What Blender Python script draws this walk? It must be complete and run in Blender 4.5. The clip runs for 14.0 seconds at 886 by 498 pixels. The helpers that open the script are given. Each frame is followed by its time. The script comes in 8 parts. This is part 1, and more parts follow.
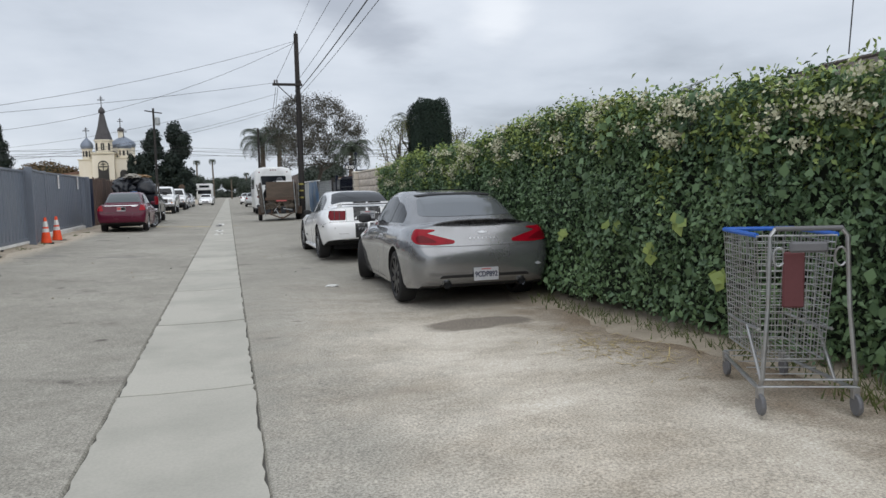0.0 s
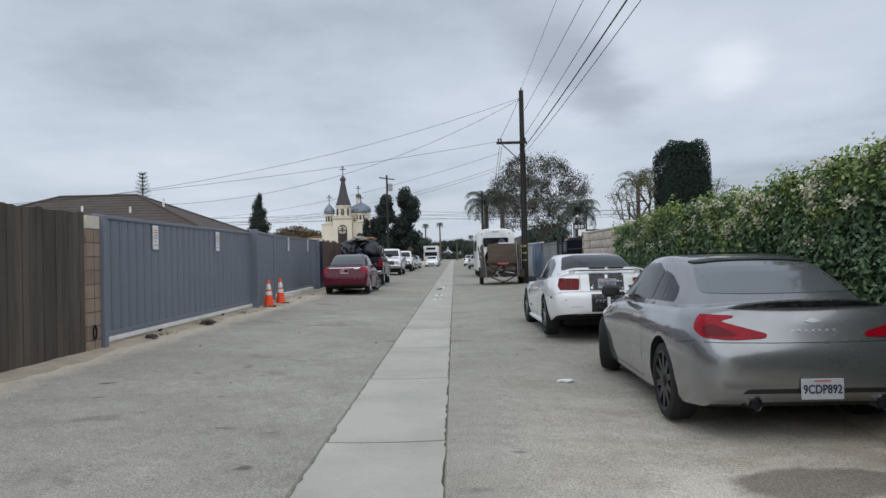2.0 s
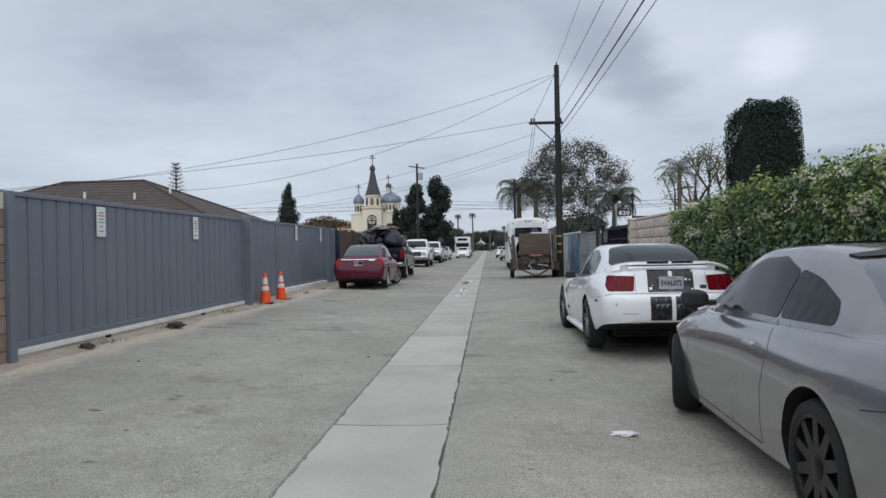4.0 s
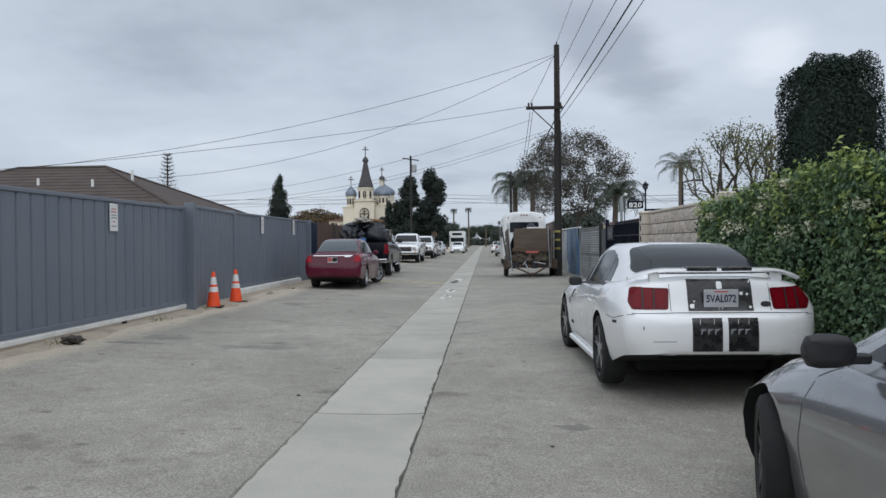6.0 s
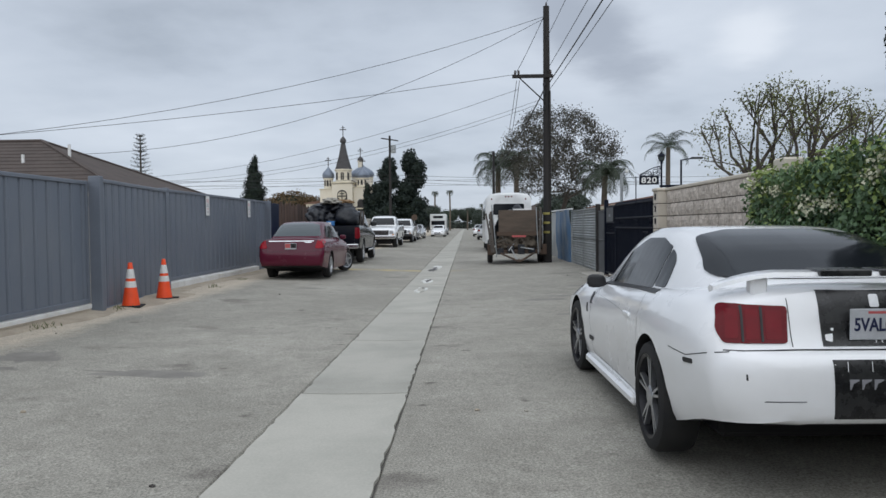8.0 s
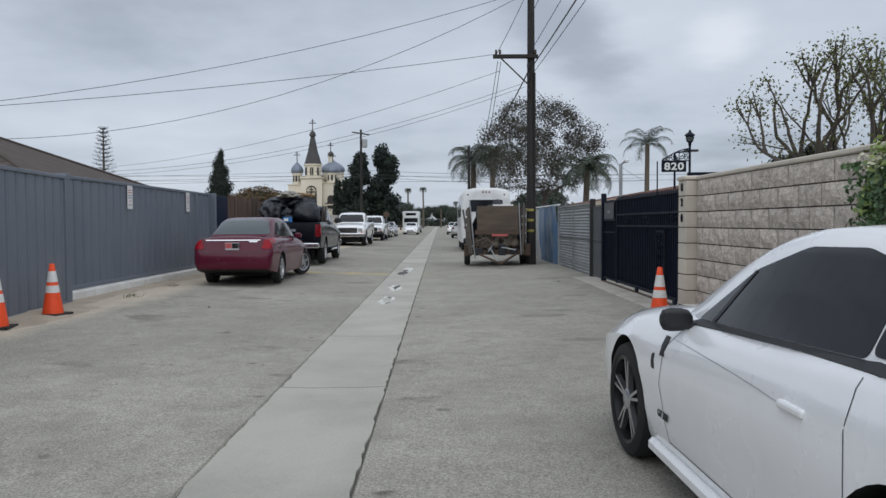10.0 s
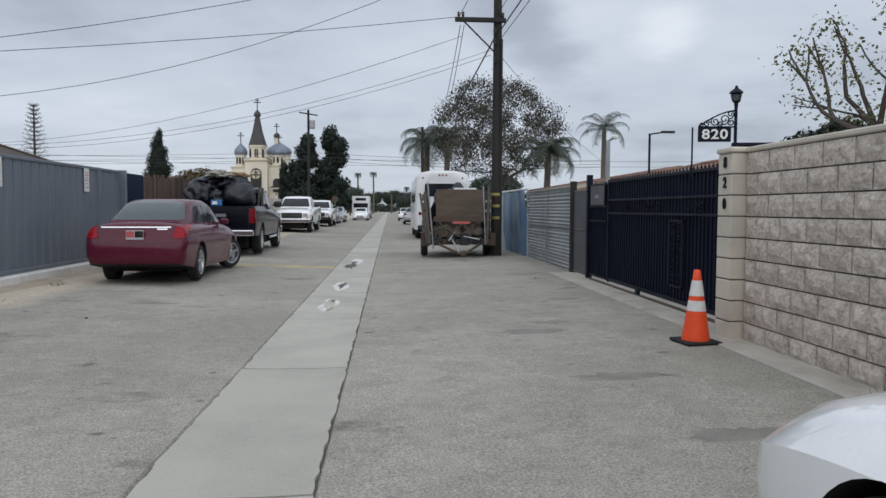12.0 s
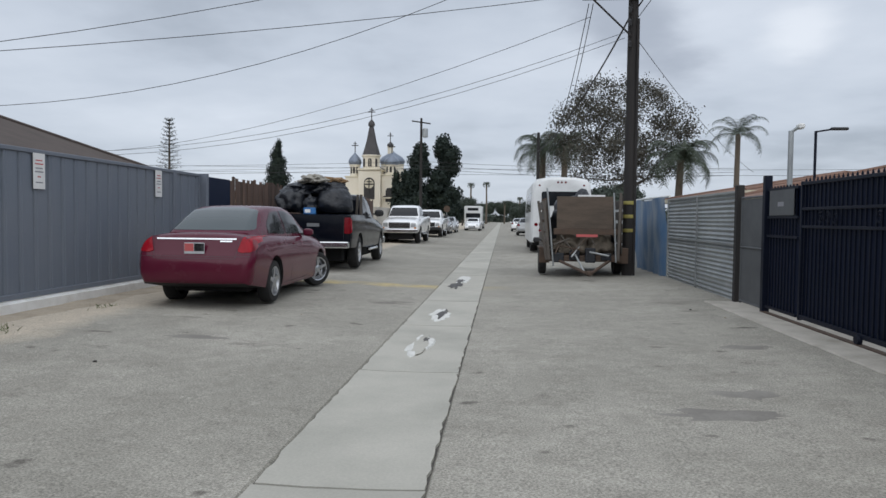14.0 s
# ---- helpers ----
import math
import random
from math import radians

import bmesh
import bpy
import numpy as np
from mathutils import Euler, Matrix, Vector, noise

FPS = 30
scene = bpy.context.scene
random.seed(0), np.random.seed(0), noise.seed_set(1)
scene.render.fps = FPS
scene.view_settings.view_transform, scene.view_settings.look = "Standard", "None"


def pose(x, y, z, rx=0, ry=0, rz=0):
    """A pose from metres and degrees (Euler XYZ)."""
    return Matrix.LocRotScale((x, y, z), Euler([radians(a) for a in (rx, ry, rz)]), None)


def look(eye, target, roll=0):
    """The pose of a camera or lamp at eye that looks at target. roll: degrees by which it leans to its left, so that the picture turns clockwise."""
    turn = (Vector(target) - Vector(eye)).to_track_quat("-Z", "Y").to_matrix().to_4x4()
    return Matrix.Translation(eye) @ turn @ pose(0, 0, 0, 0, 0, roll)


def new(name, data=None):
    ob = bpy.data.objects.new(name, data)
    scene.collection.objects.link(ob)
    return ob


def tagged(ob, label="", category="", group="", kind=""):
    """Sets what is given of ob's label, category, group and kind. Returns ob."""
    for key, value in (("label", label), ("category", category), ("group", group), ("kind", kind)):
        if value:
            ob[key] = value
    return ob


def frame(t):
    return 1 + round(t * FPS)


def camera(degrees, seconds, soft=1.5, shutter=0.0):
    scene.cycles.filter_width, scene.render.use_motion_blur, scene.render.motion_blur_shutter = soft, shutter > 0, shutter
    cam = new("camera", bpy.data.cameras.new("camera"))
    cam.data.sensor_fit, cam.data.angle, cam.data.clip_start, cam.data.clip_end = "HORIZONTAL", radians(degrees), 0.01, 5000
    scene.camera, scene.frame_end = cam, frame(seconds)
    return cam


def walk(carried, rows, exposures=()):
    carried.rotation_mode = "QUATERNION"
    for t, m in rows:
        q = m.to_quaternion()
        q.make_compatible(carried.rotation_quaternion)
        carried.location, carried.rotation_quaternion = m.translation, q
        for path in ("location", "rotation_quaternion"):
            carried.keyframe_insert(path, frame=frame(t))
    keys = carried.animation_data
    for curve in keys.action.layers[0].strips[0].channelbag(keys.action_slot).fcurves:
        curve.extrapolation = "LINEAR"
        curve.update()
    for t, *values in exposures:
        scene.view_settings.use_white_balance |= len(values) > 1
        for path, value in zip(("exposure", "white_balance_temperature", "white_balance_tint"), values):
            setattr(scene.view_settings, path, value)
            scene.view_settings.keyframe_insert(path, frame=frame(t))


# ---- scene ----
# ---------------------------------------------------------------- camera
cam = camera(64.0, 14.0)
PATH = [
    (0, (0.329, 0.829, 1.352), (0.902, 2.738, 1.185), -1.4),
    (0.5, (0.379, 1.478, 1.358), (0.691, 3.451, 1.263), -1.1),
    (1, (0.424, 2.071, 1.358), (0.597, 4.063, 1.308), -0.8),
    (1.5, (0.488, 2.731, 1.372), (0.538, 4.731, 1.354), -0.9),
    (2, (0.540, 3.410, 1.377), (0.509, 5.410, 1.399), -1.3),
    (2.5, (0.594, 4.050, 1.373), (0.540, 6.050, 1.418), -1.7),
    (3, (0.642, 4.706, 1.372), (0.573, 6.704, 1.409), -1.7),
    (3.5, (0.706, 5.364, 1.370), (0.612, 7.362, 1.387), -1.4),
    (4, (0.769, 6.045, 1.357), (0.643, 8.041, 1.356), -1.1),
    (6.5, (0.955, 9.160, 1.393), (0.848, 11.157, 1.367), -0.3),
    (7, (0.952, 9.830, 1.393), (0.869, 11.828, 1.351), -0.4),
    (7.5, (0.962, 10.488, 1.392), (0.892, 12.486, 1.336), -0.5),
    (8, (0.942, 11.160, 1.395), (0.877, 13.158, 1.330), -0.6),
    (10.5, (0.874, 14.460, 1.378), (0.898, 16.458, 1.301), -0.2),
    (11, (0.835, 15.100, 1.368), (0.871, 17.097, 1.271), -0.1),
    (11.5, (0.822, 15.740, 1.377), (0.903, 17.735, 1.267), 0.1),
    (12, (0.808, 16.420, 1.375), (0.959, 18.411, 1.263), 0.2),
    (12.5, (0.830, 17.035, 1.383), (1.047, 19.020, 1.277), 0.2),
    (13, (0.836, 17.665, 1.376), (1.106, 19.644, 1.283), -0.1),
    (13.5, (0.885, 18.245, 1.380), (1.098, 20.232, 1.297), -0.6),
    (14, (0.809, 19.066, 1.368), (0.644, 21.057, 1.283), 0.6),
]
walk(cam, [(t, look(eye, target, roll)) for t, eye, target, roll in PATH], [(0, 0.22, 6450, 9.5), (0.8, 0.17, 6300, 9), (1.8, 0.08, 6250, 9), (3, 0.05, 6200, 9), (7, 0.06, 6200, 9), (7.5, 0.10, 6250, 9), (8, 0.06, 6250, 9), (10.3, -0.01, 6250, 9.5), (11.5, 0.03, 6300, 9.5), (12.5, 0.06, 6300, 9.5), (14, 0.10, 6300, 9.5)])

# ---------------------------------------------------------------- sky and sun: an overcast day
SUN_ELEVATION, SUN_ROTATION = radians(58), radians(170)
world = bpy.data.worlds.new("overcast_sky")
scene.world = world
world.use_nodes = True
wt = world.node_tree
wt.nodes.clear()


def wnode(kind, **values):
    n = wt.nodes.new(kind)
    for key, value in values.items():
        n.inputs[key].default_value = value
    return n


sky = wt.nodes.new("ShaderNodeTexSky")
sky.sky_type, sky.sun_disc = "NISHITA", False
sky.sun_elevation, sky.sun_rotation = SUN_ELEVATION, SUN_ROTATION
sky_level = wnode("ShaderNodeVectorMath")
sky_level.operation = "SCALE"
sky_level.inputs[3].default_value = 0.07
wt.links.new(sky.outputs[0], sky_level.inputs[0])
coord = wt.nodes.new("ShaderNodeTexCoord")
sep = wt.nodes.new("ShaderNodeSeparateXYZ")
wt.links.new(coord.outputs["Generated"], sep.inputs[0])
# flat cloud deck: direction / (height + small) gives the deck's own plane
up = wnode("ShaderNodeMath")
up.operation = "ADD"
up.inputs[1].default_value = 0.16
wt.links.new(sep.outputs["Z"], up.inputs[0])
upc = wnode("ShaderNodeMath")
upc.operation = "MAXIMUM"
upc.inputs[1].default_value = 0.05
wt.links.new(up.outputs[0], upc.inputs[0])
deck = wt.nodes.new("ShaderNodeCombineXYZ")
for axis, name in enumerate("XY"):
    div = wt.nodes.new("ShaderNodeMath")
    div.operation = "DIVIDE"
    wt.links.new(sep.outputs[name], div.inputs[0])
    wt.links.new(upc.outputs[0], div.inputs[1])
    wt.links.new(div.outputs[0], deck.inputs[axis])
big = wnode("ShaderNodeTexNoise", Scale=0.6, Detail=4.0, Roughness=0.5)
fine = wnode("ShaderNodeTexNoise", Scale=2.6, Detail=6.0, Roughness=0.55)
shift = wnode("ShaderNodeVectorMath")
shift.operation = "ADD"
shift.inputs[1].default_value = (7.3, 2.1, 0.0)
wt.links.new(deck.outputs[0], shift.inputs[0])
wt.links.new(shift.outputs[0], big.inputs["Vector"])
wt.links.new(shift.outputs[0], fine.inputs["Vector"])
both = wnode("ShaderNodeMix", Factor=0.25)
wt.links.new(big.outputs[0], both.inputs["A"])
wt.links.new(fine.outputs[0], both.inputs["B"])
clouds = wt.nodes.new("ShaderNodeValToRGB")
ramp = clouds.color_ramp
ramp.elements[0].position, ramp.elements[0].color = 0.33, (0.41, 0.45, 0.51, 1)
ramp.elements[1].position, ramp.elements[1].color = 0.68, (0.72, 0.76, 0.825, 1)
e = ramp.elements.new(0.46)
e.color = (0.565, 0.61, 0.68, 1)
wt.links.new(both.outputs["Result"], clouds.inputs[0])
mix = wt.nodes.new("ShaderNodeMix")
mix.data_type = "RGBA"
mix.inputs["Factor"].default_value = 0.9
wt.links.new(sky_level.outputs[0], mix.inputs["A"])


def cloud(center, across, along, lo, hi, color, under):
    """One cloud of the deck, an uneven ellipse about center, over the colour under it."""
    rel = wnode("ShaderNodeVectorMath")
    rel.operation = "SUBTRACT"
    rel.inputs[1].default_value = (*center, 0)
    wt.links.new(deck.outputs[0], rel.inputs[0])
    xy = wt.nodes.new("ShaderNodeCombineXYZ")
    for axis, v in enumerate((across, along)):
        dot = wnode("ShaderNodeVectorMath")
        dot.operation = "DOT_PRODUCT"
        dot.inputs[1].default_value = (*v, 0)
        wt.links.new(rel.outputs[0], dot.inputs[0])
        wt.links.new(dot.outputs["Value"], xy.inputs[axis])
    far = wnode("ShaderNodeVectorMath")
    far.operation = "LENGTH"
    wt.links.new(xy.outputs[0], far.inputs[0])
    wave = wnode("ShaderNodeTexNoise", Scale=3.2, Detail=5.0, Roughness=0.55)
    wt.links.new(shift.outputs[0], wave.inputs["Vector"])
    add = wnode("ShaderNodeMath")
    add.operation = "MULTIPLY_ADD"
    add.inputs[1].default_value = 1.3
    wt.links.new(wave.outputs[0], add.inputs[0])
    wt.links.new(far.outputs["Value"], add.inputs[2])
    rng_ = wnode("ShaderNodeMapRange")
    rng_.interpolation_type = "SMOOTHSTEP"
    for k, v in (("From Min", lo), ("From Max", hi), ("To Min", 1.0), ("To Max", 0.0)):
        rng_.inputs[k].default_value = v
    wt.links.new(add.outputs[0], rng_.inputs["Value"])
    m = wt.nodes.new("ShaderNodeMix")
    m.data_type = "RGBA"
    m.inputs["B"].default_value = (*color, 1)
    wt.links.new(rng_.outputs[0], m.inputs["Factor"])
    wt.links.new(under, m.inputs["A"])
    return m.outputs["Result"]


deck_color = cloud((0.42, 2.35), (4.6, -2.3), (0, 1.7), 0.9, 1.9, (0.43, 0.465, 0.53), clouds.outputs[0])
deck_color = cloud((0.92, 2.35), (7.0, -2.0), (0, 3.2), 0.8, 1.8, (0.80, 0.83, 0.88), deck_color)
wt.links.new(deck_color, mix.inputs["B"])
back = wnode("ShaderNodeBackground", Strength=1.0)
wt.links.new(mix.outputs["Result"], back.inputs[0])
wout = wt.nodes.new("ShaderNodeOutputWorld")
wt.links.new(back.outputs[0], wout.inputs[0])

sun = new("sun", bpy.data.lights.new("sun", "SUN"))
sun.data.energy, sun.data.angle, sun.data.color = 1.5, radians(100), (1.0, 0.98, 0.955)
sun.matrix_world = look((0, 0, 50), (-40 * math.sin(SUN_ROTATION), -40 * math.cos(SUN_ROTATION), 50 - 40 * math.tan(SUN_ELEVATION)))

# ---------------------------------------------------------------- materials
def nodes_of(name):
    m = bpy.data.materials.new(name)
    m.use_nodes = True
    nt = m.node_tree
    return m, nt, nt.nodes["Principled BSDF"]


def put(nt, kind, **values):
    n = nt.nodes.new(kind)
    for key, value in values.items():
        n.inputs[key].default_value = value
    return n


def rgba(c):
    return (c[0], c[1], c[2], 1.0)


def mixed(nt, fac, a, b, blend="MIX"):
    m = nt.nodes.new("ShaderNodeMix")
    m.data_type, m.blend_type = "RGBA", blend
    for slot, v in (("Factor", fac), ("A", a), ("B", b)):
        s = m.inputs[slot]
        if isinstance(v, bpy.types.NodeSocket):
            nt.links.new(v, s)
        else:
            s.default_value = v if slot == "Factor" else rgba(v)
    return m.outputs["Result"]


def ramped(nt, value, lo, hi):
    r = nt.nodes.new("ShaderNodeMapRange")
    r.inputs["From Min"].default_value, r.inputs["From Max"].default_value = lo, hi
    nt.links.new(value, r.inputs["Value"])
    return r.outputs[0]


def noise_of(nt, vector, scale, detail=4.0, rough=0.55):
    n = put(nt, "ShaderNodeTexNoise", Scale=scale, Detail=detail, Roughness=rough)
    nt.links.new(vector, n.inputs["Vector"])
    return n.outputs[0]


def surface(name, color, rough=0.7, metal=0.0, stain=None, amount=0.5, coarse=1.2, grain=60.0, speckle=0.12, bump=0.15, depth=0.004,
            coat=0.0, stretch=(1, 1, 1), per_piece=0.0, per_island=0.0, specular=0.5, streak=0.0):
    """A surface of one colour with stains at a coarse scale, grain at a fine one and relief to suit, in metres of the world."""
    m, nt, p = nodes_of(name)
    geo = nt.nodes.new("ShaderNodeNewGeometry")
    scale = put(nt, "ShaderNodeVectorMath")
    scale.operation = "MULTIPLY"
    scale.inputs[1].default_value = stretch
    nt.links.new(geo.outputs["Position"], scale.inputs[0])
    pos = scale.outputs[0]
    c = noise_of(nt, pos, coarse, 6.0, 0.6)
    g = noise_of(nt, pos, grain, 3.0, 0.6)
    stain = stain or [v * 0.6 for v in color]
    col = mixed(nt, ramped(nt, c, 0.42, 0.72), color, [a + (b - a) * amount for a, b in zip(color, stain)])
    col = mixed(nt, speckle, col, mixed(nt, g, (0.0, 0.0, 0.0), (1.0, 1.0, 1.0)), "OVERLAY")
    if streak:
        tall = put(nt, "ShaderNodeVectorMath")
        tall.operation = "MULTIPLY"
        tall.inputs[1].default_value = (9, 9, 0.5)
        nt.links.new(geo.outputs["Position"], tall.inputs[0])
        s = noise_of(nt, tall.outputs[0], 1.0, 4.0)
        col = mixed(nt, ramped(nt, s, 0.5, 0.75), col, mixed(nt, streak, col, stain))
    if per_piece or per_island:
        rnd = nt.nodes.new("ShaderNodeObjectInfo").outputs["Random"] if per_piece else geo.outputs["Random Per Island"]
        v = per_piece or per_island
        hs = put(nt, "ShaderNodeHueSaturation")
        nt.links.new(col, hs.inputs["Color"])
        r = nt.nodes.new("ShaderNodeMapRange")
        r.inputs["To Min"].default_value, r.inputs["To Max"].default_value = 1 - v, 1 + v
        nt.links.new(rnd, r.inputs["Value"])
        nt.links.new(r.outputs[0], hs.inputs["Value"])
        col = hs.outputs[0]
    nt.links.new(col, p.inputs["Base Color"])
    rr = nt.nodes.new("ShaderNodeMapRange")
    rr.inputs["To Min"].default_value, rr.inputs["To Max"].default_value = max(0.02, rough - 0.12), min(1.0, rough + 0.1)
    nt.links.new(c, rr.inputs["Value"])
    nt.links.new(rr.outputs[0], p.inputs["Roughness"])
    p.inputs["Metallic"].default_value = metal
    p.inputs["Specular IOR Level"].default_value = specular
    if coat:
        p.inputs["Coat Weight"].default_value, p.inputs["Coat Roughness"].default_value = coat, 0.04
    if bump:
        b = put(nt, "ShaderNodeBump", Strength=bump, Distance=depth)
        nt.links.new(g, b.inputs["Height"])
        nt.links.new(b.outputs[0], p.inputs["Normal"])
    return m


def leaf_material(name, dark, light, rough=0.5, patch=1.4):
    m, nt, p = nodes_of(name)
    geo = nt.nodes.new("ShaderNodeNewGeometry")
    n = noise_of(nt, geo.outputs["Position"], patch, 4.0)
    f = put(nt, "ShaderNodeMath")
    f.operation = "ADD"
    nt.links.new(ramped(nt, n, 0.25, 0.75), f.inputs[0])
    nt.links.new(geo.outputs["Random Per Island"], f.inputs[1])
    half = put(nt, "ShaderNodeMath")
    half.operation = "MULTIPLY"
    half.inputs[1].default_value = 0.5
    nt.links.new(f.outputs[0], half.inputs[0])
    nt.links.new(mixed(nt, half.outputs[0], dark, light), p.inputs["Base Color"])
    p.inputs["Roughness"].default_value = rough
    p.inputs["Specular IOR Level"].default_value = 0.4
    return m


def ground_material():
    """Worn asphalt and concrete, dusty along the hedge and under the gates, with a faded yellow band."""
    m, nt, p = nodes_of("worn_alley_paving")
    geo = nt.nodes.new("ShaderNodeNewGeometry")
    pos = geo.outputs["Position"]
    xyz = nt.nodes.new("ShaderNodeSeparateXYZ")
    nt.links.new(pos, xyz.inputs[0])
    broad = noise_of(nt, pos, 0.35, 5.0, 0.6)
    coarse = noise_of(nt, pos, 1.7, 6.0, 0.62)
    grain = noise_of(nt, pos, 70.0, 3.0, 0.75)
    blotch = noise_of(nt, pos, 7.0, 4.0, 0.7)
    long = put(nt, "ShaderNodeVectorMath")
    long.operation = "MULTIPLY"
    long.inputs[1].default_value = (0.9, 1.3, 1.0)
    nt.links.new(pos, long.inputs[0])
    smear = noise_of(nt, long.outputs[0], 0.8, 5.0, 0.6)
    col = mixed(nt, ramped(nt, broad, 0.35, 0.65), (0.270, 0.257, 0.222), (0.352, 0.335, 0.292))
    col = mixed(nt, ramped(nt, coarse, 0.46, 0.72), col, (0.260, 0.246, 0.212))
    col = mixed(nt, ramped(nt, smear, 0.62, 0.70), col, (0.190, 0.176, 0.154))
    # small dark spots where oil has dripped
    drip = noise_of(nt, long.outputs[0], 2.9, 2.0, 0.45)
    col = mixed(nt, ramped(nt, drip, 0.70, 0.76), col, (0.135, 0.124, 0.108))
    scuff = noise_of(nt, long.outputs[0], 5.2, 5.0, 0.7)
    col = mixed(nt, ramped(nt, scuff, 0.60, 0.80), col, (0.405, 0.385, 0.338))
    # dust and sand towards both sides

    def side(lo, hi, axis, wobble):
        a = put(nt, "ShaderNodeMath")
        a.operation = "MULTIPLY_ADD"
        a.inputs[1].default_value = wobble
        nt.links.new(coarse, a.inputs[0])
        nt.links.new(axis, a.inputs[2])
        return ramped(nt, a.outputs[0], lo, hi)

    near = ramped(nt, xyz.outputs["Y"], 13.0, 7.0)
    dust = put(nt, "ShaderNodeMath")
    dust.operation = "MULTIPLY"
    nt.links.new(side(1.6, 3.2, xyz.outputs["X"], 2.4), dust.inputs[0])
    nt.links.new(near, dust.inputs[1])
    sandy = mixed(nt, ramped(nt, smear, 0.40, 0.62), (0.60, 0.55, 0.47), (0.40, 0.352, 0.285))
    col = mixed(nt, dust.outputs[0], col, sandy)
    bare = put(nt, "ShaderNodeMath")
    bare.operation = "MULTIPLY"
    nt.links.new(side(3.85, 4.65, xyz.outputs["X"], 1.7), bare.inputs[0])
    nt.links.new(near, bare.inputs[1])
    col = mixed(nt, bare.outputs[0], col, (0.24, 0.185, 0.13))
    flip = put(nt, "ShaderNodeMath")
    flip.operation = "MULTIPLY"
    flip.inputs[1].default_value = -1.0
    nt.links.new(xyz.outputs["X"], flip.inputs[0])
    col = mixed(nt, side(4.25, 4.65, flip.outputs[0], 0.9), col, (0.50, 0.44, 0.355))
    # faded yellow band across the alley
    w = put(nt, "ShaderNodeMath")
    w.operation = "SUBTRACT"
    w.inputs[1].default_value = 33.1
    nt.links.new(xyz.outputs["Y"], w.inputs[0])
    a = put(nt, "ShaderNodeMath")
    a.operation = "ABSOLUTE"
    nt.links.new(w.outputs[0], a.inputs[0])
    band = put(nt, "ShaderNodeMath")
    band.operation = "MULTIPLY"
    nt.links.new(ramped(nt, a.outputs[0], 0.5, 0.2), band.inputs[0])
    nt.links.new(ramped(nt, coarse, 0.38, 0.62), band.inputs[1])
    west = put(nt, "ShaderNodeMath")
    west.operation = "MULTIPLY"
    nt.links.new(band.outputs[0], west.inputs[0])
    nt.links.new(ramped(nt, xyz.outputs["X"], 1.2, -0.8), west.inputs[1])
    col = mixed(nt, west.outputs[0], col, (0.47, 0.38, 0.19))
    # brown damp stain behind the grey coupe
    away = put(nt, "ShaderNodeVectorMath")
    away.operation = "MULTIPLY_ADD"
    away.inputs[1].default_value, away.inputs[2].default_value = (1.0, 1.9, 0.0), (-2.75, -7.75 * 1.9, 0.0)
    nt.links.new(pos, away.inputs[0])
    far_off = put(nt, "ShaderNodeVectorMath")
    far_off.operation = "LENGTH"
    nt.links.new(away.outputs[0], far_off.inputs[0])
    rim = put(nt, "ShaderNodeMath")
    rim.operation = "MULTIPLY_ADD"
    rim.inputs[1].default_value = 0.9
    nt.links.new(coarse, rim.inputs[0])
    nt.links.new(far_off.outputs["Value"], rim.inputs[2])
    col = mixed(nt, ramped(nt, rim.outputs[0], 1.12, 0.95), col, (0.225, 0.196, 0.162))
    col = mixed(nt, 0.16, col, mixed(nt, ramped(nt, blotch, 0.2, 0.8), (0.0, 0.0, 0.0), (1.0, 1.0, 1.0)), "OVERLAY")
    col = mixed(nt, 0.52, col, mixed(nt, ramped(nt, grain, 0.30, 0.70), (0.0, 0.0, 0.0), (1.0, 1.0, 1.0)), "OVERLAY")
    nt.links.new(col, p.inputs["Base Color"])
    p.inputs["Roughness"].default_value = 0.88
    p.inputs["Specular IOR Level"].default_value = 0.3
    b = put(nt, "ShaderNodeBump", Strength=0.28, Distance=0.006)
    nt.links.new(grain, b.inputs["Height"])
    nt.links.new(b.outputs[0], p.inputs["Normal"])
    return m


def paint(name, color, metal=0.0, rough=0.3, coat=1.0, dirt=(0.2, 0.19, 0.17), amount=0.12, specular=0.5):
    return surface(name, color, rough, metal, stain=dirt, amount=amount, coarse=2.2, grain=320, speckle=0.03, bump=0.0, coat=coat, specular=specular)


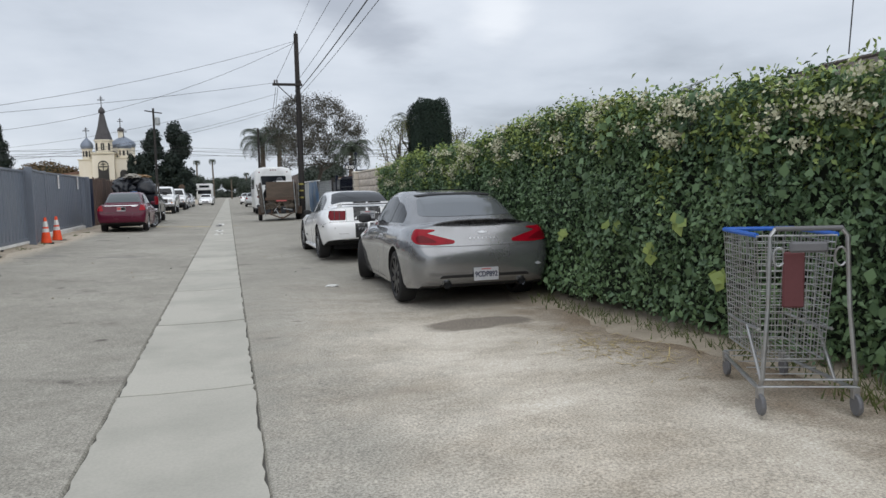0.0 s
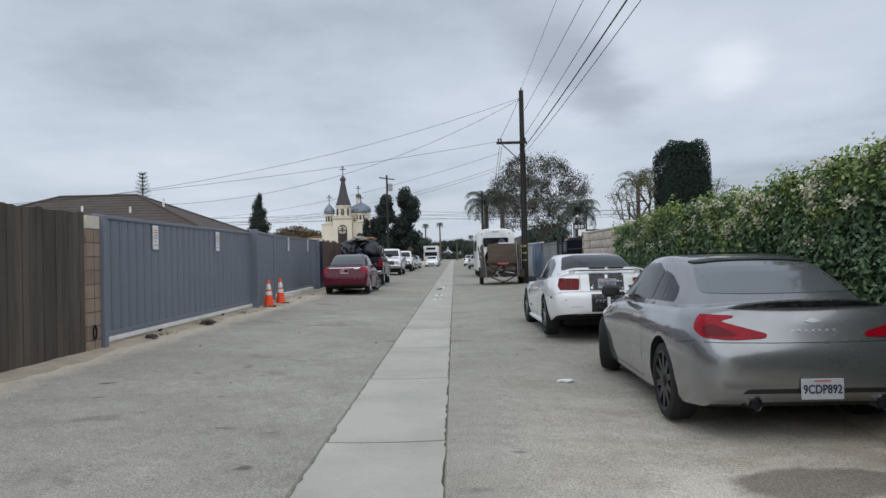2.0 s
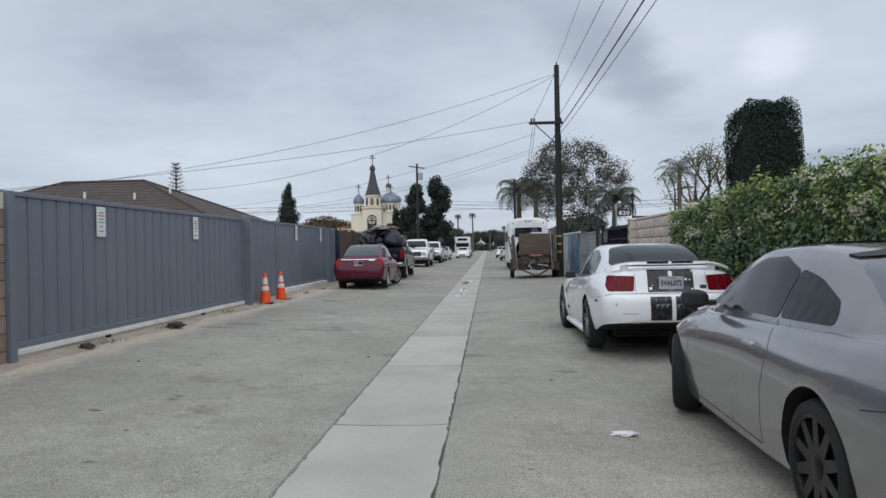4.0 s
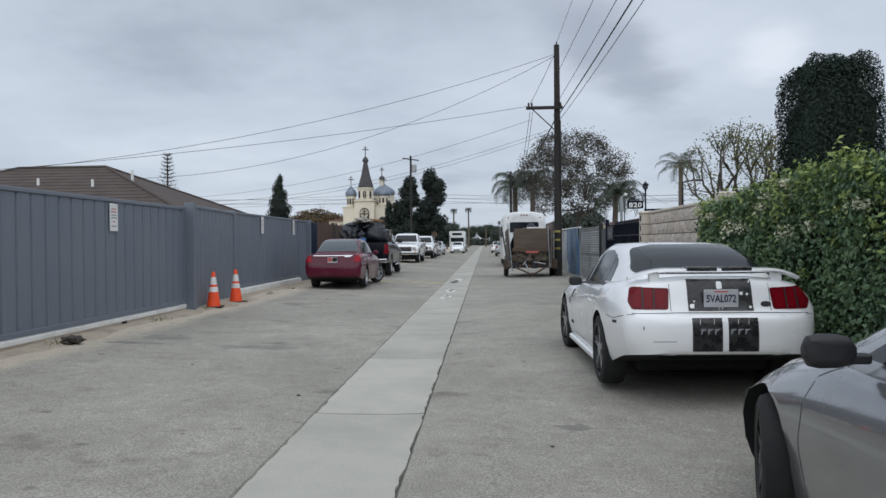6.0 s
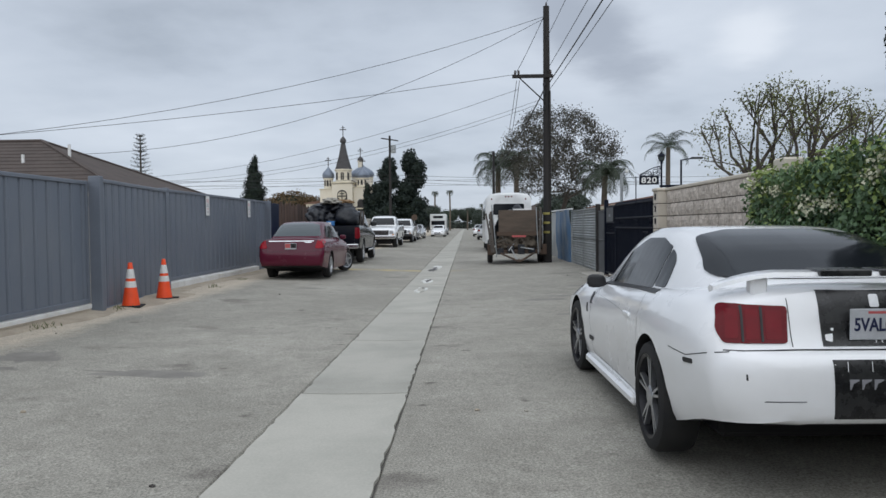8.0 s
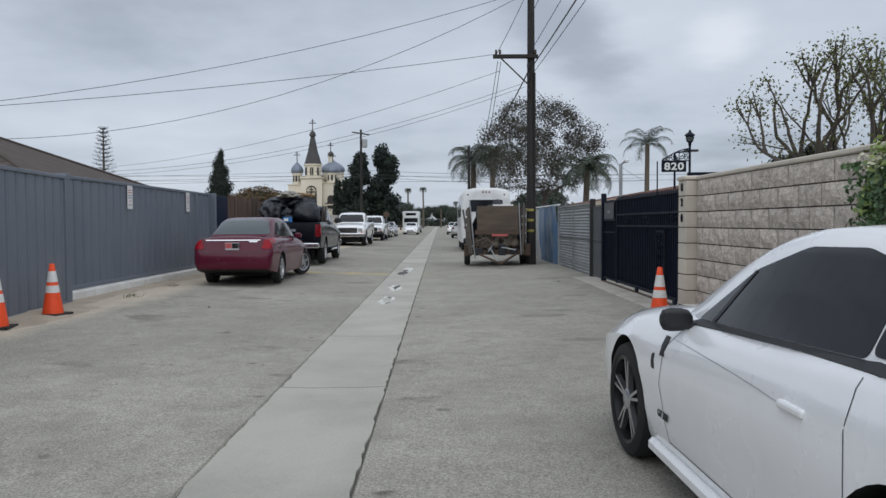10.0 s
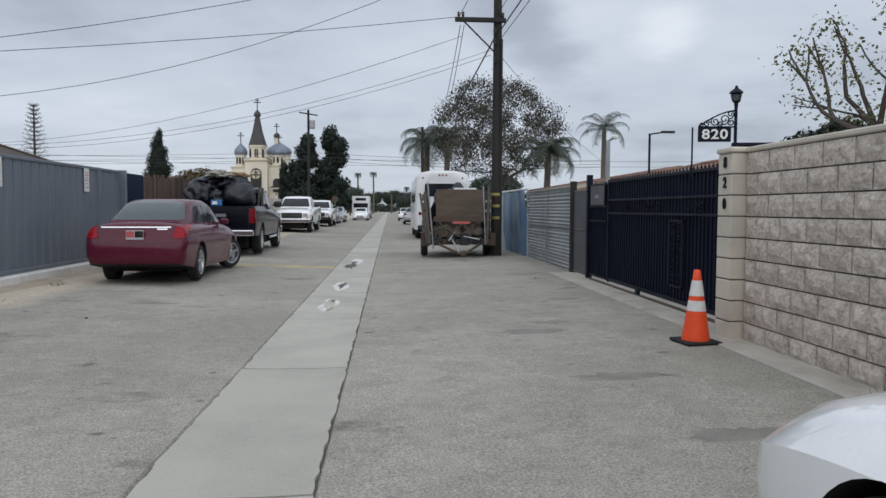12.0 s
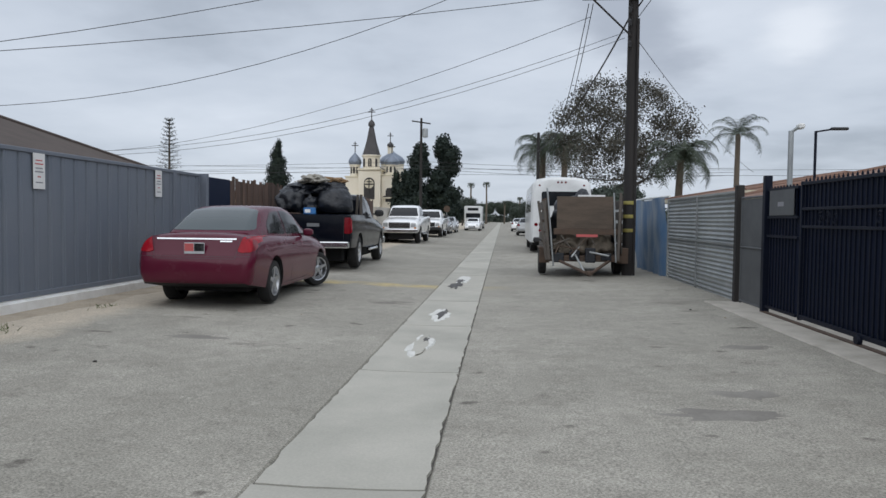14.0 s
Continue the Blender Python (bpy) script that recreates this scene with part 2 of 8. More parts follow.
M = {
    "ground": ground_material(),
    "gutter": surface("pale_gutter_concrete", (0.435, 0.42, 0.37), 0.85, stain=(0.29, 0.285, 0.25), amount=0.7, coarse=0.9, grain=55, speckle=0.16, bump=0.25, per_piece=0.06),
    "joint": surface("dark_joint_dirt", (0.10, 0.095, 0.085), 0.95),
    "curb": surface("cement_footing", (0.46, 0.43, 0.38), 0.9, stain=(0.28, 0.26, 0.22), amount=0.8, coarse=2.5, bump=0.3),
    "sand": surface("sandy_dirt", (0.42, 0.36, 0.28), 0.95, stain=(0.25, 0.21, 0.16), amount=0.8, coarse=2.0, grain=40, speckle=0.3, bump=0.5),
    "gate": surface("slate_blue_painted_steel", (0.14, 0.162, 0.20), 0.45, stain=(0.18, 0.195, 0.22), amount=0.6, coarse=0.9, grain=150, speckle=0.05, bump=0.05, streak=0.25),
    "gate_frame": surface("slate_blue_frame_paint", (0.15, 0.17, 0.205), 0.42, coarse=1.0, amount=0.3, bump=0.03),
    "rail": surface("galvanised_rail", (0.76, 0.76, 0.74), 0.5, stain=(0.52, 0.50, 0.46), amount=0.7, coarse=3.0, bump=0.05),
    "black_metal": surface("black_painted_iron", (0.007, 0.010, 0.021), 0.5, coarse=3.0, amount=0.5, bump=0.05, specular=0.15),
    "navy_sheet": surface("blue_black_gate_sheet", (0.008, 0.014, 0.036), 0.5, stain=(0.014, 0.02, 0.04), amount=0.6, specular=0.1, coarse=1.5, bump=0.05),
    "wood": surface("weathered_fence_board", (0.088, 0.073, 0.060), 0.9, stain=(0.042, 0.034, 0.028), amount=0.8, coarse=2.5, grain=30, speckle=0.25, bump=0.5, stretch=(3, 3, 0.35), per_piece=0.35),
    "wood_red": surface("reddish_brown_fence_board", (0.10, 0.062, 0.047), 0.9, stain=(0.05, 0.035, 0.03), amount=0.8, coarse=2.5, grain=30, speckle=0.25, bump=0.5, stretch=(3, 3, 0.35), per_piece=0.4),
    "tan_block": surface("tan_masonry_block", (0.28, 0.208, 0.158), 0.92, stain=(0.19, 0.145, 0.115), amount=0.7, coarse=4.0, grain=70, speckle=0.25, bump=0.5, per_piece=0.14),
    "split_block": surface("split_face_wall_block", (0.58, 0.515, 0.45), 0.93, stain=(0.33, 0.285, 0.245), amount=0.9, coarse=11.0, grain=30, speckle=0.5, bump=1.0, depth=0.022, per_piece=0.10),
    "smooth_block": surface("smooth_pale_pillar_block", (0.60, 0.545, 0.46), 0.85, stain=(0.46, 0.415, 0.355), amount=0.6, coarse=2.5, grain=70, speckle=0.15, bump=0.25, per_piece=0.05),
    "mortar": surface("grey_brown_mortar", (0.13, 0.115, 0.10), 0.95, coarse=6.0, bump=0.4),
    "galv": surface("corrugated_galvanised_sheet", (0.40, 0.42, 0.42), 0.42, 0.6, stain=(0.26, 0.27, 0.28), amount=0.9, coarse=1.2, grain=30, speckle=0.08, bump=0.08, streak=0.3),
    "mesh_grey": surface("dark_grey_mesh_screen", (0.085, 0.09, 0.095), 0.6, coarse=2.0, bump=0.1),
    "tarp": surface("faded_blue_tarp", (0.10, 0.19, 0.33), 0.6, stain=(0.36, 0.40, 0.43), amount=1.0, coarse=1.3, grain=90, speckle=0.1, bump=0.15, stretch=(1, 1.6, 0.35)),
    "pole": surface("dark_creosote_pole_wood", (0.022, 0.020, 0.020), 0.9, stain=(0.042, 0.037, 0.033), amount=0.8, coarse=3.0, grain=25, speckle=0.3, bump=0.6, stretch=(4, 4, 0.25)),
    "yellow_band": surface("yellow_reflective_band", (0.30, 0.26, 0.07), 0.6, amount=0.4),
    "wire": surface("black_cable", (0.02, 0.02, 0.022), 0.6, bump=0.0),
    "ceramic": surface("brown_insulator", (0.05, 0.035, 0.03), 0.3, bump=0.0),
    "orange": surface("orange_cone_plastic", (0.88, 0.085, 0.018), 0.5, stain=(0.55, 0.06, 0.02), amount=0.5, coarse=6.0, bump=0.05, specular=0.4),
    "white_band": surface("white_reflective_collar", (0.72, 0.72, 0.70), 0.45, stain=(0.5, 0.48, 0.45), amount=0.5, coarse=8.0, bump=0.0),
    "rubber": surface("black_rubber", (0.011, 0.011, 0.012), 0.85, stain=(0.03, 0.028, 0.026), amount=0.7, coarse=5.0, bump=0.15),
    "dark": surface("black_underside", (0.010, 0.010, 0.011), 0.9, bump=0.0),
    "trim": surface("black_trim_plastic", (0.016, 0.016, 0.018), 0.5, bump=0.0),
    "gloss_black": surface("gloss_black_film", (0.012, 0.012, 0.013), 0.28, stain=(0.08, 0.08, 0.08), amount=0.5, coarse=9.0, bump=0.0),
    "glass": surface("dark_tinted_car_glass", (0.010, 0.012, 0.015), 0.06, coarse=1.0, amount=0.2, speckle=0.0, bump=0.0, specular=0.32),
    "pale_glass": surface("pale_car_glass", (0.055, 0.07, 0.074), 0.10, coarse=1.0, amount=0.2, speckle=0.0, bump=0.0, specular=0.9),
    "chrome": surface("worn_chrome", (0.70, 0.71, 0.73), 0.18, 1.0, coarse=6.0, amount=0.25, bump=0.0),
    "alloy": surface("brushed_alloy", (0.52, 0.53, 0.55), 0.32, 0.9, coarse=9.0, amount=0.4, bump=0.0),
    "dark_alloy": surface("dark_alloy", (0.022, 0.022, 0.025), 0.35, 0.6, coarse=9.0, amount=0.4, bump=0.0),
    "red_lens": surface("red_lamp_lens", (0.29, 0.004, 0.014), 0.12, coarse=9.0, amount=0.6, bump=0.0, specular=0.22),
    "red_lens_deep": surface("deep_red_lamp_lens", (0.13, 0.003, 0.008), 0.16, coarse=5.0, amount=0.3, bump=0.0, specular=0.22),
    "tail_red": surface("dark_ruby_lamp_lens", (0.17, 0.004, 0.010), 0.15, coarse=7.0, amount=0.6, bump=0.0, specular=0.22),
    "amber": surface("amber_lens", (0.55, 0.20, 0.03), 0.2, bump=0.0),
    "clear_lens": surface("clear_headlamp_lens", (0.45, 0.46, 0.47), 0.12, 0.2, coarse=8.0, amount=0.5, bump=0.0, coat=0.8),
    "plate": surface("white_number_plate", (0.47, 0.48, 0.50), 0.4, amount=0.35, coarse=9.0, bump=0.0),
    "plate_ink": surface("navy_plate_characters", (0.015, 0.02, 0.06), 0.5, bump=0.0),
    "white_sign": surface("white_sign_sheet", (0.74, 0.74, 0.73), 0.5, stain=(0.55, 0.55, 0.53), amount=0.4, coarse=6.0, bump=0.0),
    "red_ink": surface("faded_red_sign_print", (0.50, 0.10, 0.10), 0.6, bump=0.0),
    "grey_ink": surface("grey_sign_print", (0.25, 0.25, 0.27), 0.6, bump=0.0),
    "white_letters": surface("white_numerals", (0.78, 0.78, 0.76), 0.5, bump=0.0),
    "g_paint": paint("charcoal_silver_car_paint", (0.275, 0.28, 0.29), 0.75, 0.26, dirt=(0.12, 0.115, 0.11), amount=0.3),
    "white_paint": paint("white_car_paint", (0.87, 0.875, 0.885), 0.0, 0.30, dirt=(0.5, 0.49, 0.46), amount=0.12),
    "maroon_paint": paint("maroon_car_paint", (0.085, 0.006, 0.022), 0.0, 0.25, coat=0.25, amount=0.03, specular=0.22),
    "black_paint": paint("black_car_paint", (0.004, 0.005, 0.009), 0.0, 0.16, coat=0.05, amount=0.02, specular=0.12),
    "silver_paint": paint("silver_car_paint", (0.42, 0.43, 0.44), 0.6, 0.32),
    "grey_paint": paint("grey_car_paint", (0.16, 0.165, 0.175), 0.4, 0.32),
    "bus_white": paint("white_bus_paint", (0.70, 0.71, 0.71), 0.0, 0.4, coat=0.4, amount=0.2),
    "bag": surface("black_bin_bag", (0.008, 0.010, 0.015), 0.36, coarse=6.0, grain=18, speckle=0.05, bump=0.7, depth=0.03),
    "blue_box": surface("blue_printed_box", (0.03, 0.16, 0.42), 0.6, bump=0.0),
    "cardboard": surface("orange_brown_blanket", (0.24, 0.15, 0.075), 0.9, coarse=6.0, amount=0.7, bump=0.4),
    "rust": surface("rusty_trailer_steel", (0.085, 0.055, 0.038), 0.85, stain=(0.06, 0.045, 0.036), amount=0.9, coarse=4.0, grain=40, speckle=0.3, bump=0.4),
    "plywood": surface("dark_weathered_plywood", (0.105, 0.078, 0.058), 0.85, stain=(0.06, 0.048, 0.038), amount=0.8, coarse=2.5, grain=30, speckle=0.25, bump=0.3, stretch=(0.6, 3, 3)),
    "old_plank": surface("grey_old_plank", (0.085, 0.074, 0.064), 0.9, stain=(0.07, 0.06, 0.05), amount=0.9, coarse=3.0, grain=30, speckle=0.3, bump=0.4, per_piece=0.2),
    "canvas": surface("dirty_canvas_sheet", (0.30, 0.285, 0.25), 0.9, stain=(0.17, 0.155, 0.13), amount=0.9, coarse=4.0, bump=0.4),
    "sacking": surface("dirty_sacking", (0.15, 0.125, 0.095), 0.9, stain=(0.07, 0.058, 0.046), amount=0.9, coarse=7.0, grain=60, speckle=0.3, bump=0.5),
    "film_glass": surface("reflective_tinted_glass", (0.22, 0.235, 0.25), 0.05, 0.55, coarse=1.0, amount=0.2, speckle=0.0, bump=0.0),
    "shingle": surface("brown_asphalt_shingles", (0.082, 0.064, 0.056), 0.95, stain=(0.058, 0.047, 0.042), amount=0.8, coarse=1.6, grain=14, speckle=0.25, bump=0.4, depth=0.02),
    "clay": surface("faded_clay_roofing", (0.22, 0.13, 0.095), 0.95, stain=(0.14, 0.09, 0.07), amount=0.8, coarse=1.6, grain=14, speckle=0.25, bump=0.4),
    "stucco": surface("plain_stucco", (0.45, 0.42, 0.37), 0.95, bump=0.2),
    "church_wall": surface("cream_church_plaster", (0.75, 0.695, 0.58), 0.9, stain=(0.62, 0.55, 0.41), amount=0.5, coarse=0.4, grain=6, bump=0.1),
    "church_trim": surface("pale_church_moulding", (0.66, 0.60, 0.46), 0.9, bump=0.05),
    "church_dark": surface("dark_arched_opening", (0.03, 0.027, 0.025), 0.6, bump=0.0),
    "spire": surface("dark_slate_spire", (0.072, 0.068, 0.070), 0.8, coarse=1.2, grain=9, speckle=0.2, bump=0.3, depth=0.03),
    "dome": surface("grey_blue_dome_metal", (0.20, 0.235, 0.29), 0.42, 0.3, stain=(0.14, 0.16, 0.2), amount=0.7, coarse=0.9, bump=0.05),
    "iron": surface("dark_iron_cross", (0.03, 0.027, 0.025), 0.6, bump=0.0),
    "steel": surface("chromed_cart_wire", (0.42, 0.43, 0.44), 0.35, 0.8, stain=(0.25, 0.21, 0.18), amount=0.6, coarse=9.0, bump=0.0),
    "blue_plastic": surface("blue_cart_plastic", (0.02, 0.13, 0.55), 0.4, bump=0.0),
    "red_plastic": surface("dull_red_cart_plastic", (0.16, 0.05, 0.055), 0.6, bump=0.0),
    "grey_plastic": surface("grey_cart_plastic", (0.16, 0.16, 0.17), 0.55, bump=0.0),
    "paper": surface("crumpled_white_paper", (0.78, 0.78, 0.76), 0.8, bump=0.1),
    "lime": surface("spilt_white_lime", (0.66, 0.66, 0.63), 0.9, stain=(0.42, 0.41, 0.38), amount=0.8, coarse=9.0, bump=0.2),
    "mud": surface("wet_dark_mud", (0.045, 0.038, 0.032), 0.5, coarse=6.0, bump=0.3),
    "oil": surface("oil_darkened_paving", (0.185, 0.172, 0.152), 0.75, stain=(0.27, 0.255, 0.228), amount=0.8, coarse=4.0, grain=40, speckle=0.2, bump=0.2),
    "straw": surface("dry_straw_litter", (0.45, 0.36, 0.19), 0.9, per_island=0.3, bump=0.0),
    "bark": surface("grey_brown_bark", (0.10, 0.083, 0.068), 0.95, stain=(0.055, 0.047, 0.04), amount=0.8, coarse=5.0, grain=30, speckle=0.3, bump=0.5),
    "palm_bark": surface("palm_trunk_bark", (0.13, 0.105, 0.08), 0.95, coarse=6.0, bump=0.6),
    "hedge_leaf": leaf_material("glossy_hedge_leaf", (0.038, 0.080, 0.044), (0.180, 0.278, 0.120), 0.45),
    "hedge_young": leaf_material("young_yellow_green_leaf", (0.13, 0.20, 0.05), (0.32, 0.38, 0.11), 0.5, 2.0),
    # near-black filler for hedge and crowns: the shade between leaves, as colour
    "shade_core": surface("foliage_inner_shade", (0.016, 0.026, 0.014), 0.9, bump=0.0),
    "blossom": leaf_material("cream_white_blossom", (0.46, 0.46, 0.32), (0.66, 0.64, 0.47), 0.7),
    "cypress_leaf": leaf_material("dark_cypress_foliage", (0.008, 0.019, 0.014), (0.022, 0.045, 0.026), 0.7),
    "conifer_leaf": leaf_material("blackish_conifer_foliage", (0.006, 0.013, 0.011), (0.017, 0.030, 0.021), 0.7),
    "dark_leaf": leaf_material("dark_tree_foliage", (0.012, 0.018, 0.014), (0.035, 0.046, 0.030), 0.6),
    "dry_leaf": leaf_material("dusky_brown_green_foliage", (0.046, 0.044, 0.036), (0.108, 0.102, 0.078), 0.7),
    "fresh_leaf": leaf_material("light_olive_leaf", (0.08, 0.10, 0.03), (0.20, 0.20, 0.07), 0.6),
    "rust_leaf": leaf_material("rusty_autumn_foliage", (0.07, 0.045, 0.02), (0.15, 0.10, 0.045), 0.7),
    "palm_leaf": leaf_material("palm_frond_leaflet", (0.020, 0.032, 0.020), (0.056, 0.074, 0.042), 0.5),
    # distance haze is put into this paler leaf colour
    "far_haze_leaf": leaf_material("haze_tinted_far_foliage", (0.035, 0.048, 0.040), (0.075, 0.090, 0.070), 0.8, 0.2),
    "grass": leaf_material("weed_blade", (0.05, 0.075, 0.02), (0.14, 0.16, 0.05), 0.6),
}
# ---------------------------------------------------------------- mesh helpers
from mathutils.bvhtree import BVHTree

RNG = np.random.default_rng(7)


def part(name, bm, material, parent=None, label="", smooth=None):
    """Links a bmesh as one mesh object under its thing; smooth: the angle up to which edges are shaded round."""
    me = bpy.data.meshes.new(name)
    if isinstance(bm, bmesh.types.BMesh):
        bmesh.ops.recalc_face_normals(bm, faces=bm.faces)
        bm.to_mesh(me)
        bm.free()
    else:
        me.from_pydata(*bm)
    return mesh_part(name, me, material, parent, label, smooth)


def mesh_part(name, me, material, parent=None, label="", smooth=None):
    if material is not None and not me.materials:
        me.materials.append(M[material])
    if smooth:
        me.shade_smooth()
        me.set_sharp_from_angle(angle=radians(smooth))
    ob = new(name, me)
    ob.parent = parent
    if label:
        ob["label"] = label
    return ob


def thing(name, label, category, x=0.0, y=0.0, z=0.0, turn=0.0, group="", kind=""):
    ob = new(name)
    ob.empty_display_size = 0.1
    ob.matrix_world = pose(x, y, z, 0, 0, turn)
    return tagged(ob, label, category, group, kind)


def box(bm, x0, x1, y0, y1, z0, z1, bevel=0.0, segments=1):
    v = [bm.verts.new((x, y, z)) for z in (z0, z1) for y in (y0, y1) for x in (x0, x1)]
    faces = [bm.faces.new([v[i] for i in q]) for q in ((0, 2, 3, 1), (4, 5, 7, 6), (0, 1, 5, 4), (2, 6, 7, 3), (0, 4, 6, 2), (1, 3, 7, 5))]
    if bevel:
        bmesh.ops.bevel(bm, geom=list({e for f in faces for e in f.edges}), offset=bevel, segments=segments, affect="EDGES", profile=0.5)
    return bm


def boxed(*args, **kw):
    return box(bmesh.new(), *args, **kw)


def tube(bm, points, radius, sides=8, closed=False, cap=True):
    """A round bar along points; radius: one number or one for each point."""
    pts = [Vector(p) for p in points]
    n = len(pts)
    radii = radius if isinstance(radius, (list, tuple, np.ndarray)) else [radius] * n
    rings, side = [], None
    for i, p in enumerate(pts):
        a, b = pts[i - 1] if i or closed else p, pts[(i + 1) % n] if i < n - 1 or closed else p
        d = (b - a).normalized()
        if side is None:
            side = d.orthogonal().normalized()
        side = (side - d * side.dot(d))
        side = side.normalized() if side.length > 1e-6 else d.orthogonal().normalized()
        other = d.cross(side)
        rings.append([bm.verts.new(p + (side * math.cos(k * math.tau / sides) + other * math.sin(k * math.tau / sides)) * radii[i]) for k in range(sides)])
    for a, b in zip(rings, rings[1:] + ([rings[0]] if closed else [])):
        for k in range(sides):
            bm.faces.new((a[k], a[(k + 1) % sides], b[(k + 1) % sides], b[k]))
    if cap and not closed:
        bm.faces.new(rings[0][::-1])
        bm.faces.new(rings[-1])
    return bm


def tubed(points, radius, sides=8, closed=False):
    return tube(bmesh.new(), points, radius, sides, closed)


def lathe(bm, profile, sides=24, axis="z", at=(0, 0, 0), cap=True):
    """profile: (radius, along) pairs, turned about an axis through at."""
    o, rings = Vector(at), []
    for r, h in profile:
        ring = []
        for k in range(sides):
            c, s = math.cos(k * math.tau / sides) * r, math.sin(k * math.tau / sides) * r
            ring.append(bm.verts.new(o + Vector({"z": (c, s, h), "x": (h, c, s), "y": (c, h, s)}[axis])))
        rings.append(ring)
    for a, b in zip(rings, rings[1:]):
        for k in range(sides):
            bm.faces.new((a[k], a[(k + 1) % sides], b[(k + 1) % sides], b[k]))
    if cap:
        for ring in (rings[0], rings[-1]):
            if len({v.co.to_tuple(5) for v in ring}) > 2:
                bm.faces.new(ring)
    bmesh.ops.remove_doubles(bm, verts=bm.verts, dist=1e-5)
    return bm


def lathed(*args, **kw):
    return lathe(bmesh.new(), *args, **kw)


def prism(bm, outline, axis, lo, hi):
    """A flat outline (pairs in the plane across axis) given thickness from lo to hi along axis."""
    def at(p, h):
        return {"x": (h, p[0], p[1]), "y": (p[0], h, p[1]), "z": (p[0], p[1], h)}[axis]
    a, b = [bm.verts.new(at(p, lo)) for p in outline], [bm.verts.new(at(p, hi)) for p in outline]
    bm.faces.new(a[::-1])
    bm.faces.new(b)
    for i in range(len(a)):
        j = (i + 1) % len(a)
        bm.faces.new((a[i], a[j], b[j], b[i]))
    return bm


def lettering(text, size, depth=0.003):
    """A mesh of upright letters in the x-z plane that face -y, centred on the origin."""
    curve = bpy.data.curves.new("letters", "FONT")
    curve.body, curve.size, curve.extrude, curve.align_x, curve.align_y = text, size, depth, "CENTER", "CENTER"
    curve.resolution_u, curve.offset = 3, size * 0.022
    ob = bpy.data.objects.new("letters", curve)
    scene.collection.objects.link(ob)
    me = bpy.data.meshes.new_from_object(ob.evaluated_get(bpy.context.evaluated_depsgraph_get()))
    bpy.data.objects.remove(ob)
    bpy.data.curves.remove(curve)
    me.transform(pose(0, 0, 0, 90, 0, 0))
    return me


def cut(me, cutters):
    """The mesh with each cutter taken away from it."""
    ob = new("blank", me)
    tools = []
    for bm in cutters:
        tm = bpy.data.meshes.new("tool")
        bmesh.ops.recalc_face_normals(bm, faces=bm.faces)
        bm.to_mesh(tm)
        bm.free()
        t = new("tool", tm)
        tools.append(t)
        mod = ob.modifiers.new("cut", "BOOLEAN")
        mod.operation, mod.object, mod.solver = "DIFFERENCE", t, "EXACT"
    bpy.context.view_layer.update()
    out = bpy.data.meshes.new_from_object(ob.evaluated_get(bpy.context.evaluated_depsgraph_get()))
    for o in (ob, *tools):
        bpy.data.objects.remove(o)
    return out


def quads(name, corners, material, parent=None, label=""):
    """corners: n x 4 x 3; one mesh of n loose quads."""
    n = len(corners)
    me = bpy.data.meshes.new(name)
    me.vertices.add(4 * n)
    me.vertices.foreach_set("co", np.ascontiguousarray(corners, dtype=np.float32).ravel())
    me.loops.add(4 * n)
    me.loops.foreach_set("vertex_index", np.arange(4 * n, dtype=np.int32))
    me.polygons.add(n)
    me.polygons.foreach_set("loop_start", np.arange(0, 4 * n, 4, dtype=np.int32))
    me.update(calc_edges=True)
    me.validate()
    return mesh_part(name, me, material, parent, label)


def unit(v):
    return v / np.maximum(np.linalg.norm(v, axis=-1, keepdims=True), 1e-9)


def leaves(points, out, size, spread=0.8, slim=0.5, droop=0.0):
    """Corners of pointed leaves at points, turned roughly towards out."""
    n = len(points)
    nrm = unit(out + RNG.normal(0, spread, (n, 3)))
    along = unit(np.cross(nrm, RNG.normal(0, 1, (n, 3))) + np.array([0, 0, -droop]))
    across = unit(np.cross(nrm, along))
    s = (size * RNG.uniform(0.6, 1.35, n))[:, None]
    fold = nrm * s * 0.12
    return np.stack([points - along * s * 0.5, points + across * s * slim * 0.5 + fold, points + along * s * 0.5, points - across * s * slim * 0.5 + fold], 1)


def ease(t):
    t = min(max(t, 0.0), 1.0)
    return t * t * (3 - 2 * t)


def gz(x, y=40.0):
    """Height of the alley's paving: a shallow V about the gutter, with a low spot by the hedge."""
    dip = 0.11 * ease((x - 0.5) / 1.9) * ease((y - 4.5) / 3.5) * ease((20.5 - y) / 8.0)
    return -dip + (0.036 if x < 0 else 0.024) * min(max(abs(x) - 0.46, 0.0), 4.2)


# ---------------------------------------------------------------- ground
def ground():
    xs = [-900, -60, -4.63, -0.475, -0.45, 0.435, 0.46, 0.8, 1.2, 1.6, 2.0, 2.4, 3.0, 3.6, 4.63, 60, 900]
    ys = [-300, -20, 0] + [4 + 0.5 * k for k in range(25)] + [20, 30, 40, 60, 100, 300, 1500]
    bm = bmesh.new()
    grid = [[bm.verts.new((x, y, gz(x, y) if abs(x) > 0.455 else -0.03)) for x in xs] for y in ys]
    for a, b in zip(grid, grid[1:]):
        for i in range(len(xs) - 1):
            bm.faces.new((a[i], a[i + 1], b[i + 1], b[i]))
    ob = part("ground", bm, "ground")
    tagged(ob, "worn grey asphalt and concrete alley paving with stains", "ground", kind="structure")
    return ob


GROUND = ground()


